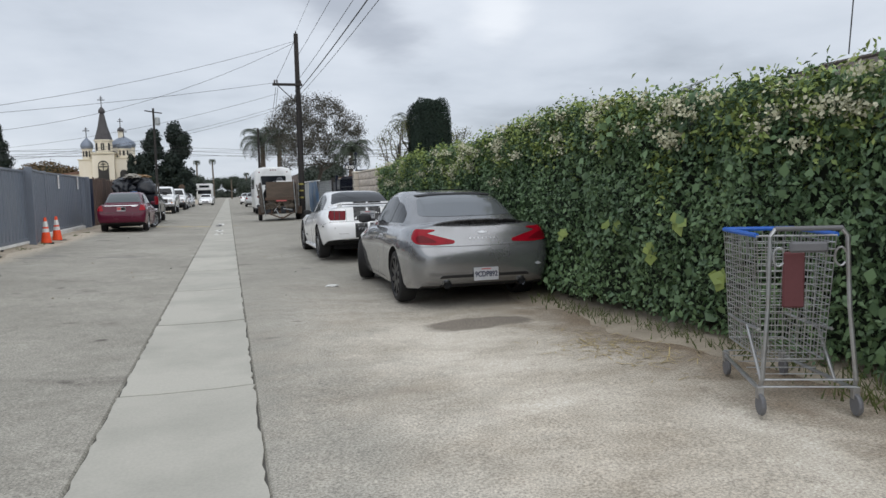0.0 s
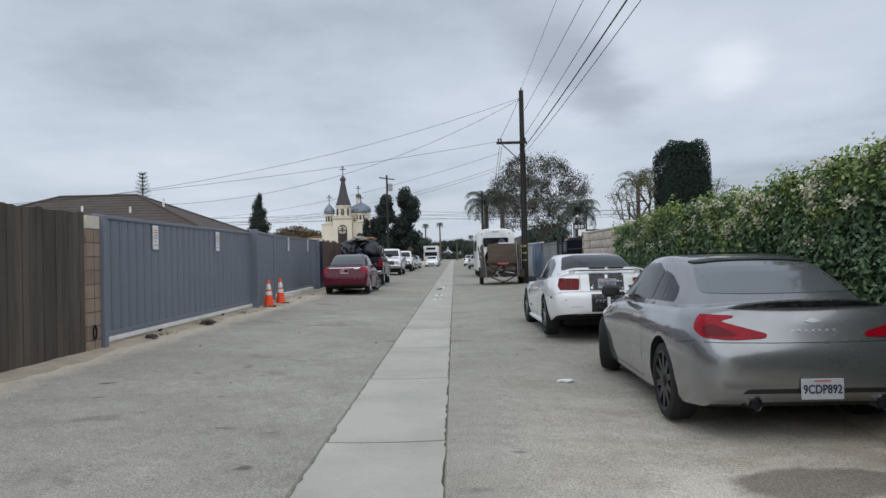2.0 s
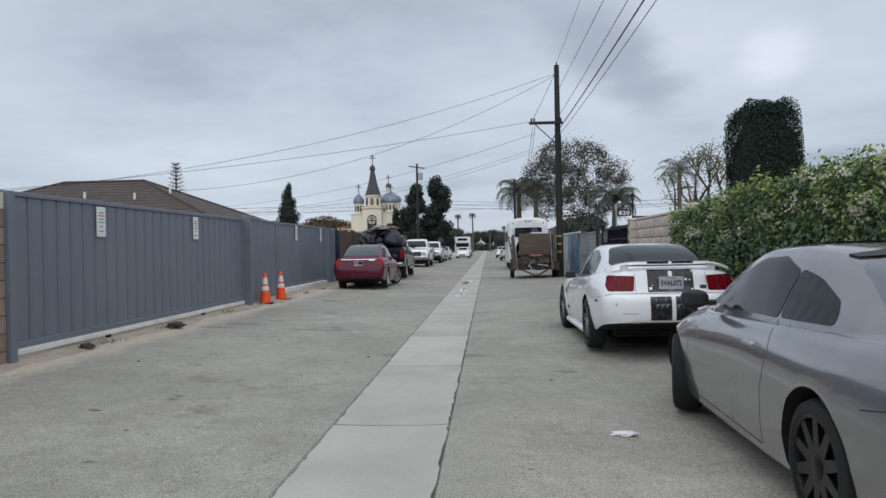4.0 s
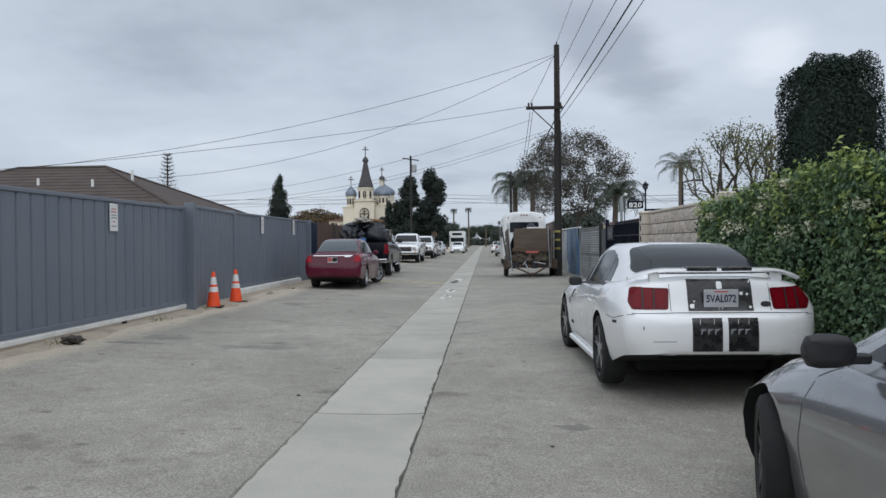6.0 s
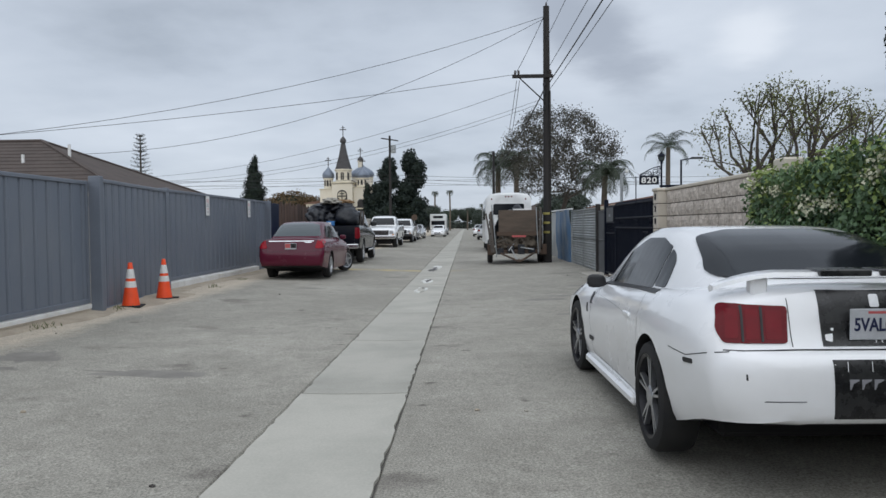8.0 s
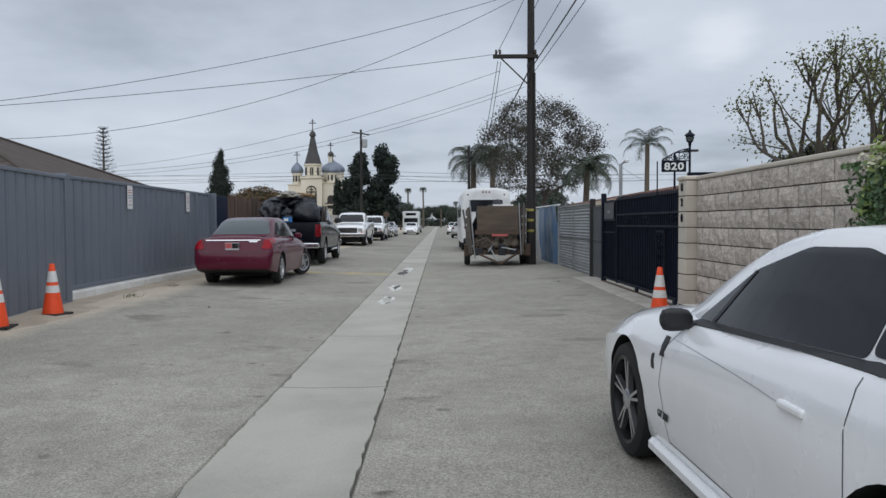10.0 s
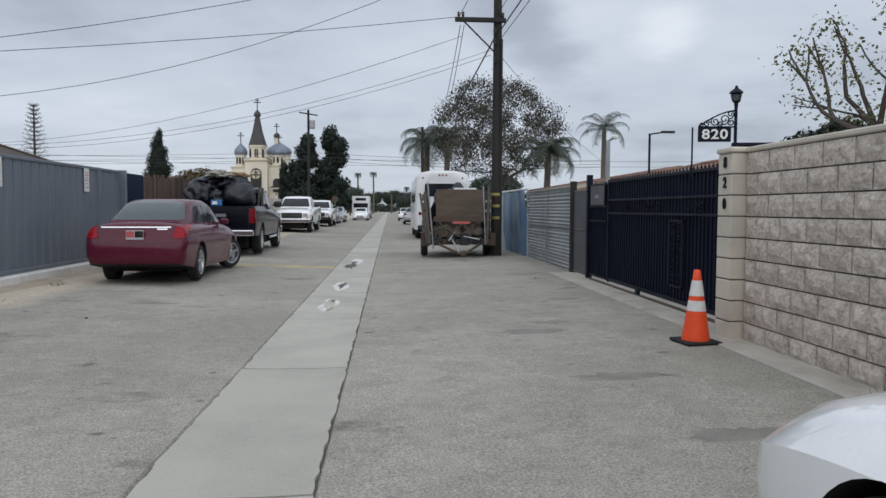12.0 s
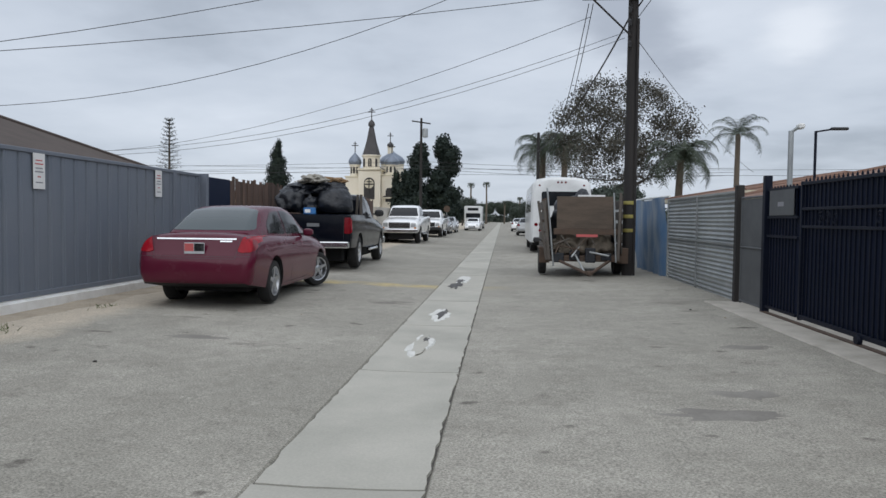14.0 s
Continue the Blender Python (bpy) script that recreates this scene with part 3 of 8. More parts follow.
def gutter():
    """The concrete gutter strip down the middle, slab by slab."""
    base = thing("gutter_strip", "pale concrete gutter strip with cracked joints along the alley", "gutter", kind="structure")
    part("joint_bed", boxed(-0.462, 0.447, -8, 300, -0.028, -0.016), "joint", base, "dark dirt in the joints")
    slab = bpy.data.meshes.new("slab")
    bm = bmesh.new()
    xs, n = [-0.448, -0.2, -0.02, 0.2, 0.440], 28
    rng = random.Random(3)
    top = []
    for j in range(n + 1):
        y = 2.738 * j / n
        row = []
        for i, x in enumerate(xs):
            wob = rng.uniform(-0.014, 0.008) * (1 if i == 4 else -1) if i in (0, 4) else 0
            z = 0.004 if i in (0, 4) else -0.004
            row.append(bm.verts.new((x + wob, y, z)))
        top.append(row)
    for a, b in zip(top, top[1:]):
        for i in range(4):
            bm.faces.new((a[i], a[i + 1], b[i + 1], b[i]))
    edge = bmesh.ops.extrude_edge_only(bm, edges=[e for e in bm.edges if len(e.link_faces) == 1])
    for v in edge["geom"]:
        if isinstance(v, bmesh.types.BMVert):
            v.co.z = -0.03
    bm.to_mesh(slab)
    bm.free()
    slab.materials.append(M["gutter"])
    for k in range(32):
        s = new("slab", slab)
        s.parent = base
        s.matrix_world = pose(0, 0.46 + 2.763 * (k - 3), 0, 0.05 * rng.uniform(-1, 1), 0.1 * rng.uniform(-1, 1), 0)
    part("far_strip", boxed(-0.448, 0.440, 0.46 + 2.763 * 29, 300, -0.03, 0.002), "gutter", base)


gutter()


def blot(name, x, y, rx, ry, material, label, category, z=0.0, seed=1, rough=0.35, thick=0.004, turn=0.0, parent=None):
    """A thin irregular patch that lies on the paving."""
    rng = random.Random(seed)
    n = 26
    rad = [1 + rough * (noise.noise(Vector((math.cos(k * math.tau / n) * 1.7, math.sin(k * math.tau / n) * 1.7, seed * 3.1))) + 0.3 * rng.uniform(-1, 1)) for k in range(n)]
    bm = bmesh.new()
    rim, low = [], []
    for k in range(n):
        a = k * math.tau / n
        u, w = rx * rad[k] * math.cos(a), ry * rad[k] * math.sin(a)
        c, s = math.cos(radians(turn)), math.sin(radians(turn))
        px, py = x + u * c - w * s, y + u * s + w * c
        base = gz(px, py) if abs(px) > 0.43 else 0.0
        rim.append(bm.verts.new((x + (px - x) * 0.93, y + (py - y) * 0.93, base + z + thick)))
        low.append(bm.verts.new((px, py, base + z - 0.004)))
    mid = bm.verts.new((x, y, (gz(x, y) if abs(x) > 0.43 else 0.0) + z + thick * 1.2))
    for k in range(n):
        j = (k + 1) % n
        bm.faces.new((low[k], low[j], rim[j], rim[k]))
        bm.faces.new((rim[k], rim[j], mid))
    ob = part(name, bm, material, parent, "" if category else label)
    return tagged(ob, label, category, kind="structure") if category else ob


# ---------------------------------------------------------------- left side: fences and sliding gates
def board_fence(name, label, x, y0, y1, z0, z1, width, material, uneven, seed, along_posts=2.4):
    rng = random.Random(seed)
    base = thing(name, label, "fence", kind="structure")
    shapes = []
    for k in range(5):
        w = width - 0.012 * rng.random()
        bm = bmesh.new()
        cut_z = uneven * rng.uniform(-1, 1)
        prism(bm, [(0.003, 0), (w - 0.003, 0), (w - 0.003, z1 - z0 + cut_z), (w * 0.5, z1 - z0 + cut_z + uneven * 0.25 * rng.uniform(-1, 1)), (0.003, z1 - z0 + cut_z)], "x", -0.011, 0.011)
        me = bpy.data.meshes.new("board")
        bmesh.ops.recalc_face_normals(bm, faces=bm.faces)
        bm.to_mesh(me)
        bm.free()
        me.materials.append(M[material])
        shapes.append(me)
    n = int((y1 - y0) / width)
    for k in range(n):
        b = new("board", rng.choice(shapes))
        b.parent = base
        b.matrix_world = pose(x + 0.008 * rng.uniform(-1, 1), y0 + k * width, z0 + 0.01 * rng.uniform(0, 1), 0.5 * rng.uniform(-1, 1) * (uneven * 8), 0, 0)
    for z in (z0 + 0.35, z1 - 0.35):
        part("rail", boxed(x - 0.06, x - 0.014, y0, y1, z - 0.045, z + 0.045), material, base)
    y = y0
    while y < y1:
        part("post", boxed(x - 0.15, x - 0.062, y, y + 0.09, z0 - 0.1, z1 - 0.08), material, base)
        y += along_posts
    return base


NEAR_FENCE = board_fence("wall_wood_fence", "weathered dark brown vertical board fence", -4.62, -6.0, 13.23, 0.14, 2.10, 0.1423, "wood", 0.01, 4)
FAR_FENCE = board_fence("wall_far_wood_fence", "reddish brown board fence with uneven broken tops", -5.22, 34.40, 52.0, 0.10, 2.26, 0.15, "wood_red", 0.10, 9)


def block_pillar(name, label, x0, x1, y0, y1, z0, courses, material, cap_material, height=0.2032):
    base = thing(name, label, "pillar", kind="structure")
    part("mortar_core", boxed(x0 + 0.006, x1 - 0.006, y0 + 0.006, y1 - 0.006, z0 - 0.05, z0 + courses * height), "mortar", base)
    me = bpy.data.meshes.new("block")
    bm = boxed(x0 - x0, x1 - x0, 0, y1 - y0, 0.006, height - 0.006, bevel=0.007)
    bmesh.ops.recalc_face_normals(bm, faces=bm.faces)
    bm.to_mesh(me)
    bm.free()
    top = me.copy()
    me.materials.append(M[material])
    top.materials.append(M[cap_material])
    for k in range(courses):
        b = new("block", top if k == courses - 1 else me)
        b.parent = base
        b.matrix_world = pose(x0, y0, z0 + k * height)
    return base


TAN_PILLAR = block_pillar("wall_tan_pillar", "tan masonry block gate pillar with a grey top block", -4.93, -4.585, 13.24, 13.60, 0.11, 10, "tan_block", "smooth_block", 0.197)
part("half_joint", boxed(-4.5885, -4.5825, 13.415, 13.427, 0.12, 1.88), "mortar", TAN_PILLAR)
part("latch_ring", tubed([(-4.555, 13.36 + 0.045 * math.cos(a), 0.42 + 0.10 * math.sin(a)) for a in np.linspace(0, math.tau, 14)[:-1]], 0.012, 6, closed=True), "black_metal", TAN_PILLAR, "black iron latch ring")


def sheet_gate(name, label, x, y0, y1, z0, z1, pitch=0.295, posts=True, rail=True):
    base = thing(name, label, "gate", kind="structure")
    n = max(1, round((y1 - y0) / pitch))
    w = (y1 - y0) / n
    me = bpy.data.meshes.new("panel")
    bm = bmesh.new()
    prof = [(0, 0), (0.55 * w, 0), (0.59 * w, -0.022), (0.70 * w, -0.022), (0.74 * w, 0), (0.86 * w, 0), (0.88 * w, 0.006), (0.90 * w, 0), (w, 0)]
    lo, hi = [], []
    for y, d in prof:
        lo.append(bm.verts.new((d, y, 0)))
        hi.append(bm.verts.new((d, y, z1 - z0 - 0.06)))
    for i in range(len(prof) - 1):
        bm.faces.new((lo[i], lo[i + 1], hi[i + 1], hi[i]))
    back = bmesh.ops.extrude_face_region(bm, geom=bm.faces[:])
    for v in back["geom"]:
        if isinstance(v, bmesh.types.BMVert):
            v.co.x -= 0.004
    bmesh.ops.recalc_face_normals(bm, faces=bm.faces)
    bm.to_mesh(me)
    bm.free()
    me.materials.append(M["gate"])
    for k in range(n):
        p = new("panel", me)
        p.parent = base
        p.matrix_world = pose(x, y0 + k * w, z0 + 0.03)
    part("top_bar", boxed(x - 0.03, x + 0.025, y0, y1, z1 - 0.055, z1, bevel=0.006), "gate_frame", base)
    part("bottom_bar", boxed(x - 0.03, x + 0.024, y0, y1, z0 - 0.02, z0 + 0.05, bevel=0.006), "gate_frame", base)
    if posts:
        part("end_stile", boxed(x - 0.03, x + 0.028, y0 - 0.05, y0 + 0.012, z0 - 0.02, z1 + 0.004, bevel=0.006), "gate_frame", base)
        part("end_stile", boxed(x - 0.03, x + 0.028, y1 - 0.012, y1 + 0.05, z0 - 0.02, z1 + 0.004, bevel=0.006), "gate_frame", base)
    if rail:
        part("runner", boxed(x - 0.04, x + 0.045, y0 - 0.05, y1 + 0.05, z0 - 0.095, z0 - 0.03, bevel=0.008), "rail", base, "pale galvanised runner")
        for y in np.arange(y0 + 2.2, y1, 3.4):
            part("roller", lathed([(0.0, -0.02), (0.045, -0.02), (0.052, 0), (0.045, 0.02), (0, 0.02)], 14, "x", (x + 0.02, y, z0 - 0.115)), "black_metal", base)
    return base


sheet_gate("door_1", "slate blue ribbed steel sliding gate, closed", -4.72, 13.72, 21.55, 0.31, 2.12)
skew = sheet_gate("wall_steel_panel", "fixed slate blue ribbed steel fence panel set at a slant", -4.62, 21.80, 25.02, 0.14, 2.17, rail=False)
skew.matrix_world = Matrix.Translation((-4.62, 21.8, 0)) @ pose(0, 0, 0, 0, 0, 6.6) @ Matrix.Translation((4.62, -21.8, 0))
GATE_2 = sheet_gate("door_2", "slate blue ribbed steel sliding gate beside parked cars, closed", -5.20, 25.24, 31.60, 0.33, 2.21)
part("painted_sill", boxed(-5.24, -5.11, 25.2, 31.7, 0.10, 0.285, bevel=0.012), "rail", GATE_2, "pale painted concrete sill")
sheet_gate("wall_steel_panel", "fixed slate blue ribbed steel fence panel", -5.22, 31.75, 32.75, 0.14, 2.21, rail=False)
for x, y, z in ((-4.62, 13.66, 2.10), (-4.62, 21.68, 2.20), (-5.06, 25.11, 2.21), (-5.16, 32.86, 2.22)):
    tagged(part("gate_post", boxed(x - 0.09, x + 0.09, y - 0.055, y + 0.055, 0.08, z, bevel=0.008), "gate_frame"), "square slate blue steel gate post", "post", kind="structure")
tagged(part("wall_dark_infill", boxed(-5.27, -5.20, 32.93, 34.36, 0.08, 2.18, bevel=0.01), "navy_sheet"), "dark sheet infill between gate and wooden fence", "fence", kind="structure")


def verge(name, label, material, x0, x1, y0, y1, seed, up):
    """A strip of dirt with a ragged inner edge along a wall; x1 is the ragged side."""
    n = int((y1 - y0) / 0.22)
    bm = bmesh.new()
    rows = []
    for k in range(n + 1):
        y = y0 + (y1 - y0) * k / n
        edge = x1 + 0.30 * noise.noise(Vector((y * 0.7, seed, 0))) + 0.09 * noise.noise(Vector((y * 3.1, seed, 3)))
        row = []
        for s in np.linspace(0, 1, 6):
            x = x0 + (edge - x0) * s
            z = gz(x, y) + (up * (1 - s) ** 0.7 + 0.012 * noise.noise(Vector((x * 3, y * 3, 2)))) * (1 if s < 1 else 0) + (0.006 if s < 1 else -0.006)
            row.append(bm.verts.new((x, y, z)))
        rows.append(row)
    for a, b in zip(rows, rows[1:]):
        for i in range(5):
            bm.faces.new((a[i], a[i + 1], b[i + 1], b[i]))
    return tagged(part(name, bm, material, smooth=60), label, "verge", kind="structure")


verge("verge_left", "pale sandy dirt along the foot of the gates", "sand", -4.9, -4.28, -6, 24.6, 1.3, 0.035)
verge("verge_left", "pale sandy dirt along the foot of the second gate", "sand", -5.6, -4.60, 24.3, 34.5, 2.3, 0.01)
verge("verge_right", "brown dirt and leaf litter under the hedge", "sand", 4.9, 3.75, -6, 19.2, 5.7, 0.05)


def cone(x, y, tilt=0.0):
    base = thing("traffic_cone", "orange traffic cone with two white reflective collars", "traffic cone", x, y, gz(x) + 0.002, tilt, group="traffic cones along the alley")
    bm = boxed(-0.185, 0.185, -0.185, 0.185, 0, 0.028, bevel=0.01)
    part("foot", bm, "rubber", base, "black rubber foot")

    def r(z):
        return 0.135 - (0.135 - 0.03) * (z - 0.028) / 0.682
    cuts = ((0.028, 0.315, "orange", "shell"), (0.315, 0.415, "white_band", "collar"), (0.415, 0.46, "orange", "shell"), (0.46, 0.61, "white_band", "collar"), (0.61, 0.71, "orange", "shell"))
    for a, b, m, n in cuts:
        up = 0.002 if n == "collar" else 0
        prof = [(r(a) + up, a), (r(b) + up, b)] + ([(r(b) - 0.006, b + 0.004), (0.012, b + 0.002)] if b == 0.71 else [])
        part(n, lathed(prof, 28), m, base, smooth=50)
    return base


cone(-4.46, 22.38, 12)
cone(-4.45, 23.62, -9)
cone(3.80, 23.10, 7)

# ---------------------------------------------------------------- right side: wall, gate and sheets
def split_mesh(w, h, d, seed):
    """A wall block with a rough broken face towards -x."""
    rng = random.Random(seed)
    bm = bmesh.new()
    nu, nv = 5, 3
    g = [[bm.verts.new((-(0.012 + 0.014 * rng.random()) if 0 < i < nu and 0 < j < nv else 0.0, w * i / nu, h * j / nv)) for i in range(nu + 1)] for j in range(nv + 1)]
    for j in range(nv):
        for i in range(nu):
            bm.faces.new((g[j][i], g[j][i + 1], g[j + 1][i + 1], g[j + 1][i]))
    ring = [g[0][i] for i in range(nu + 1)] + [g[j][nu] for j in range(1, nv + 1)] + [g[nv][i] for i in range(nu - 1, -1, -1)] + [g[j][0] for j in range(nv - 1, 0, -1)]
    back = [bm.verts.new((d, v.co.y, v.co.z)) for v in ring]
    for i in range(len(ring)):
        j = (i + 1) % len(ring)
        bm.faces.new((ring[i], ring[j], back[j], back[i]))
    me = bpy.data.meshes.new("block")
    bmesh.ops.recalc_face_normals(bm, faces=bm.faces)
    bm.to_mesh(me)
    bm.free()
    me.materials.append(M["split_block"])
    return me


WALL_Z, COURSE = 0.06, 0.209


def block_wall():
    base = thing("wall_block", "split-face beige concrete block wall with a smooth cap", "wall", kind="structure")
    y0, y1, n = 18.9, 23.16, 9
    part("mortar_core", boxed(4.326, 4.46, y0, y1, WALL_Z - 0.1, WALL_Z + n * COURSE), "mortar", base)
    full = [split_mesh(0.392, COURSE - 0.014, 0.03, s) for s in range(6)]
    half = [split_mesh(0.190, COURSE - 0.014, 0.03, s + 9) for s in range(3)]
    rng = random.Random(5)
    for j in range(n):
        y = y1
        if j % 2:
            b = new("block", rng.choice(half))
            b.parent, b.matrix_world = base, pose(4.306, y - 0.199, WALL_Z + j * COURSE + 0.005)
            y -= 0.203
        while y - 0.406 > y0 - 0.3:
            b = new("block", rng.choice(full))
            b.parent, b.matrix_world = base, pose(4.306, y - 0.402, WALL_Z + j * COURSE + 0.005)
            y -= 0.406
    part("cap", boxed(4.285, 4.49, y0, y1 + 0.02, WALL_Z + n * COURSE, WALL_Z + n * COURSE + 0.05, bevel=0.012), "smooth_block", base, "smooth grey cap course")
    part("footing", boxed(3.95, 4.32, 18.0, 23.75, -0.02, gz(4.1) + 0.012, bevel=0.01), "curb", base, "cracked cement footing")


block_wall()
PILLAR = block_pillar("wall_gate_pillar", "smooth pale block gate pillar with black house numerals", 4.16, 4.44, 23.17, 23.46, WALL_Z, 9, "smooth_block", "smooth_block", COURSE)
part("cap", boxed(4.14, 4.46, 23.15, 23.48, WALL_Z + 9 * COURSE, WALL_Z + 9 * COURSE + 0.055, bevel=0.015), "smooth_block", PILLAR)
part("wall_end_pier", boxed(4.27, 4.50, 18.72, 18.98, WALL_Z - 0.1, 2.08, bevel=0.02), "smooth_block", PILLAR)
for ch, z in (("8", 1.845), ("2", 1.645), ("0", 1.435)):
    num = mesh_part("numeral", lettering(ch, 0.15, 0.006), "black_metal", PILLAR, "black metal house numeral")
    num.matrix_world = pose(4.150, 23.30, z, 0, 0, -90) @ Matrix.Diagonal((0.8, 1, 1, 1))


def ring(cx, cz, r, turns, start, n=14, squash=1.0):
    return [(cx + r * (1 - 0.75 * k / n) * math.cos(start + turns * math.tau * k / n), 0, cz + squash * r * (1 - 0.75 * k / n) * math.sin(start + turns * math.tau * k / n)) for k in range(n + 1)]


def house_sign():
    base = thing("house_number_sign", "black hanging house sign with white numerals and iron scrollwork", "house sign", 4.14, 23.36, WALL_Z + 9 * COURSE + 0.065, -9)
    part("post", tubed([(0.13, 0, -0.02), (0.13, 0, 0.42)], 0.016, 10), "black_metal", base)
    part("foot_arm", boxed(0.10, 0.52, -0.03, 0.03, 0.005, 0.045, bevel=0.006), "black_metal", base)
    part("far_rod", tubed([(-0.29, 0, -0.3), (-0.29, 0, 0.2)], 0.009, 8), "black_metal", base)
    part("board", boxed(-0.235, 0.085, -0.012, 0.012, 0.055, 0.195, bevel=0.004), "black_metal", base)
    for k, ch in enumerate("820"):
        n = mesh_part("numeral", lettering(ch, 0.135, 0.004), "white_letters", base, "white numeral")
        n.matrix_world = base.matrix_world @ pose(-0.163 + 0.088 * k, -0.0155, 0.125) @ Matrix.Diagonal((1.2, 1, 1, 1))
    part("top_rod", tubed([(-0.235, 0, 0.203), (0.13, 0, 0.203)], 0.008, 6), "black_metal", base)
    arch = [(-0.23 + 0.36 * s, 0, 0.215 + 0.15 * math.sin(s * 1.5)) for s in np.linspace(0, 1, 12)]
    part("arch", tubed(arch, 0.008, 6), "black_metal", base)
    for cx, cz, r, s in ((-0.15, 0.235, 0.035, 0.3), (-0.07, 0.255, 0.045, 2.0), (0.02, 0.28, 0.055, 4.1), (0.085, 0.25, 0.04, 1.2), (-0.02, 0.235, 0.03, 3.3), (0.08, 0.33, 0.035, 5.0), (-0.20, 0.222, 0.022, 1.0)):
        part("scroll", tubed(ring(cx, cz, r, 1.4, s), 0.0065, 5), "black_metal", base)
    lamp = part("lantern", lathed([(0.018, 0.40), (0.022, 0.44), (0.04, 0.455), (0.055, 0.52), (0.05, 0.53), (0.072, 0.535), (0.06, 0.555), (0.02, 0.585), (0.012, 0.61), (0.0, 0.615)], 8, at=(0.13, 0, 0)), "black_metal", base, "black post lantern")
    part("lantern_pane", lathed([(0.0435, 0.46), (0.0575, 0.517)], 8, at=(0.13, 0, 0), cap=False), "pale_glass", lamp)


house_sign()


def iron_gate():
    x, y0, y1, z0, z1 = 4.53, 23.52, 28.25, 0.17, 1.86
    base = thing("door_3", "black iron driveway gate backed with navy sheet, closed", "gate", kind="structure")
    part("backing_sheet", boxed(x + 0.035, x + 0.045, y0, y1, z0 + 0.02, z1), "navy_sheet", base)
    for z, h in ((z0, 0.05), (1.30, 0.035), (1.52, 0.035), (z1 - 0.03, 0.04)):
        part("cross_bar", boxed(x - 0.02, x + 0.02, y0, y1, z, z + h, bevel=0.004), "black_metal", base)
    for y in (y0, y1 - 0.05):
        part("stile", boxed(x - 0.024, x + 0.024, y, y + 0.05, z0 - 0.02, z1 + 0.02, bevel=0.004), "black_metal", base)
    bar = bpy.data.meshes.new("bar")
    bm = boxed(-0.009, 0.009, -0.009, 0.009, 0, z1 - z0 - 0.02)
    bm.to_mesh(bar)
    bm.free()
    bar.materials.append(M["black_metal"])
    for y in np.arange(y0 + 0.12, y1 - 0.04, 0.105):
        b = new("bar", bar)
        b.parent, b.matrix_world = base, pose(x + 0.004, float(y), z0 + 0.02)
    tip = bpy.data.meshes.new("spike")
    bm = lathed([(0.011, 0), (0.015, 0.02), (0.0, 0.06)], 6)
    bm.to_mesh(tip)
    bm.free()
    tip.materials.append(M["black_metal"])
    for y in np.arange(y0 + 0.12, y1 - 0.04, 0.105):
        b = new("spike", tip)
        b.parent, b.matrix_world = base, pose(x + 0.004, float(y), z1 + 0.005)

    def scrolls(y, z, w, h, rows, cols):
        for i in range(cols):
            for j in range(rows):
                cy, cz = y + w * (i + 0.5) / cols, z + h * (j + 0.5) / rows
                r = 0.46 * min(w / cols, h / rows)
                pts = [(x - 0.028, cy + p[0], cz + p[2]) for p in ring(0, 0, r, 1.3 if (i + j) % 2 else -1.3, 1.1 * (i + 2 * j))]
                part("scroll", tubed(pts, 0.007, 5), "black_metal", base)
    for y in (24.5, 25.9, 27.2):
        scrolls(y, 1.345, 0.55, 0.16, 1, 3)
    scrolls(25.15, 0.42, 0.36, 0.80, 5, 2)
    for z in (0.37, 1.22):
        part("insert_bar", boxed(x - 0.034, x - 0.016, 25.10, 25.56, z, z + 0.03), "black_metal", base)
    for y in (25.10, 25.53):
        part("insert_bar", boxed(x - 0.034, x - 0.016, y, y + 0.03, 0.37, 1.25), "black_metal", base)
    for y in (24.6, 26.7):
        part("roller", lathed([(0, -0.025), (0.05, -0.025), (0.06, 0), (0.05, 0.025), (0, 0.025)], 14, "x", (x - 0.03, y, 0.155)), "black_metal", base)
    part("track", boxed(x - 0.06, x + 0.02, y0, 29.4, 0.085, 0.115), "rust", base, "rusty ground track")
    small = thing("door_4", "narrow black iron gate leaf with a blank sign plate", "gate", kind="structure")
    a, b = 28.33, 29.35
    part("backing_sheet", boxed(x + 0.035, x + 0.045, a, b, z0, z1 - 0.02), "navy_sheet", small)
    for z in (z0, 1.16, 1.42, z1 - 0.06):
        part("cross_bar", boxed(x - 0.02, x + 0.02, a, b, z, z + 0.035), "black_metal", small)
    for y in np.arange(a + 0.1, b, 0.105):
        k = new("bar", bar)
        k.parent, k.matrix_world = small, pose(x + 0.004, float(y), z0 + 0.02)
    part("plate", boxed(x - 0.03, x - 0.022, a + 0.1, b - 0.1, 1.46, 1.80), "mesh_grey", small)
    part("notice", boxed(x - 0.034, x - 0.031, a + 0.42, a + 0.62, 1.58, 1.64), "grey_ink", small)
    tagged(part("gate_post", boxed(x - 0.05, x + 0.05, 29.37, 29.47, 0.05, 2.02, bevel=0.006), "black_metal"), "square black iron gate post", "post", kind="structure")


iron_gate()


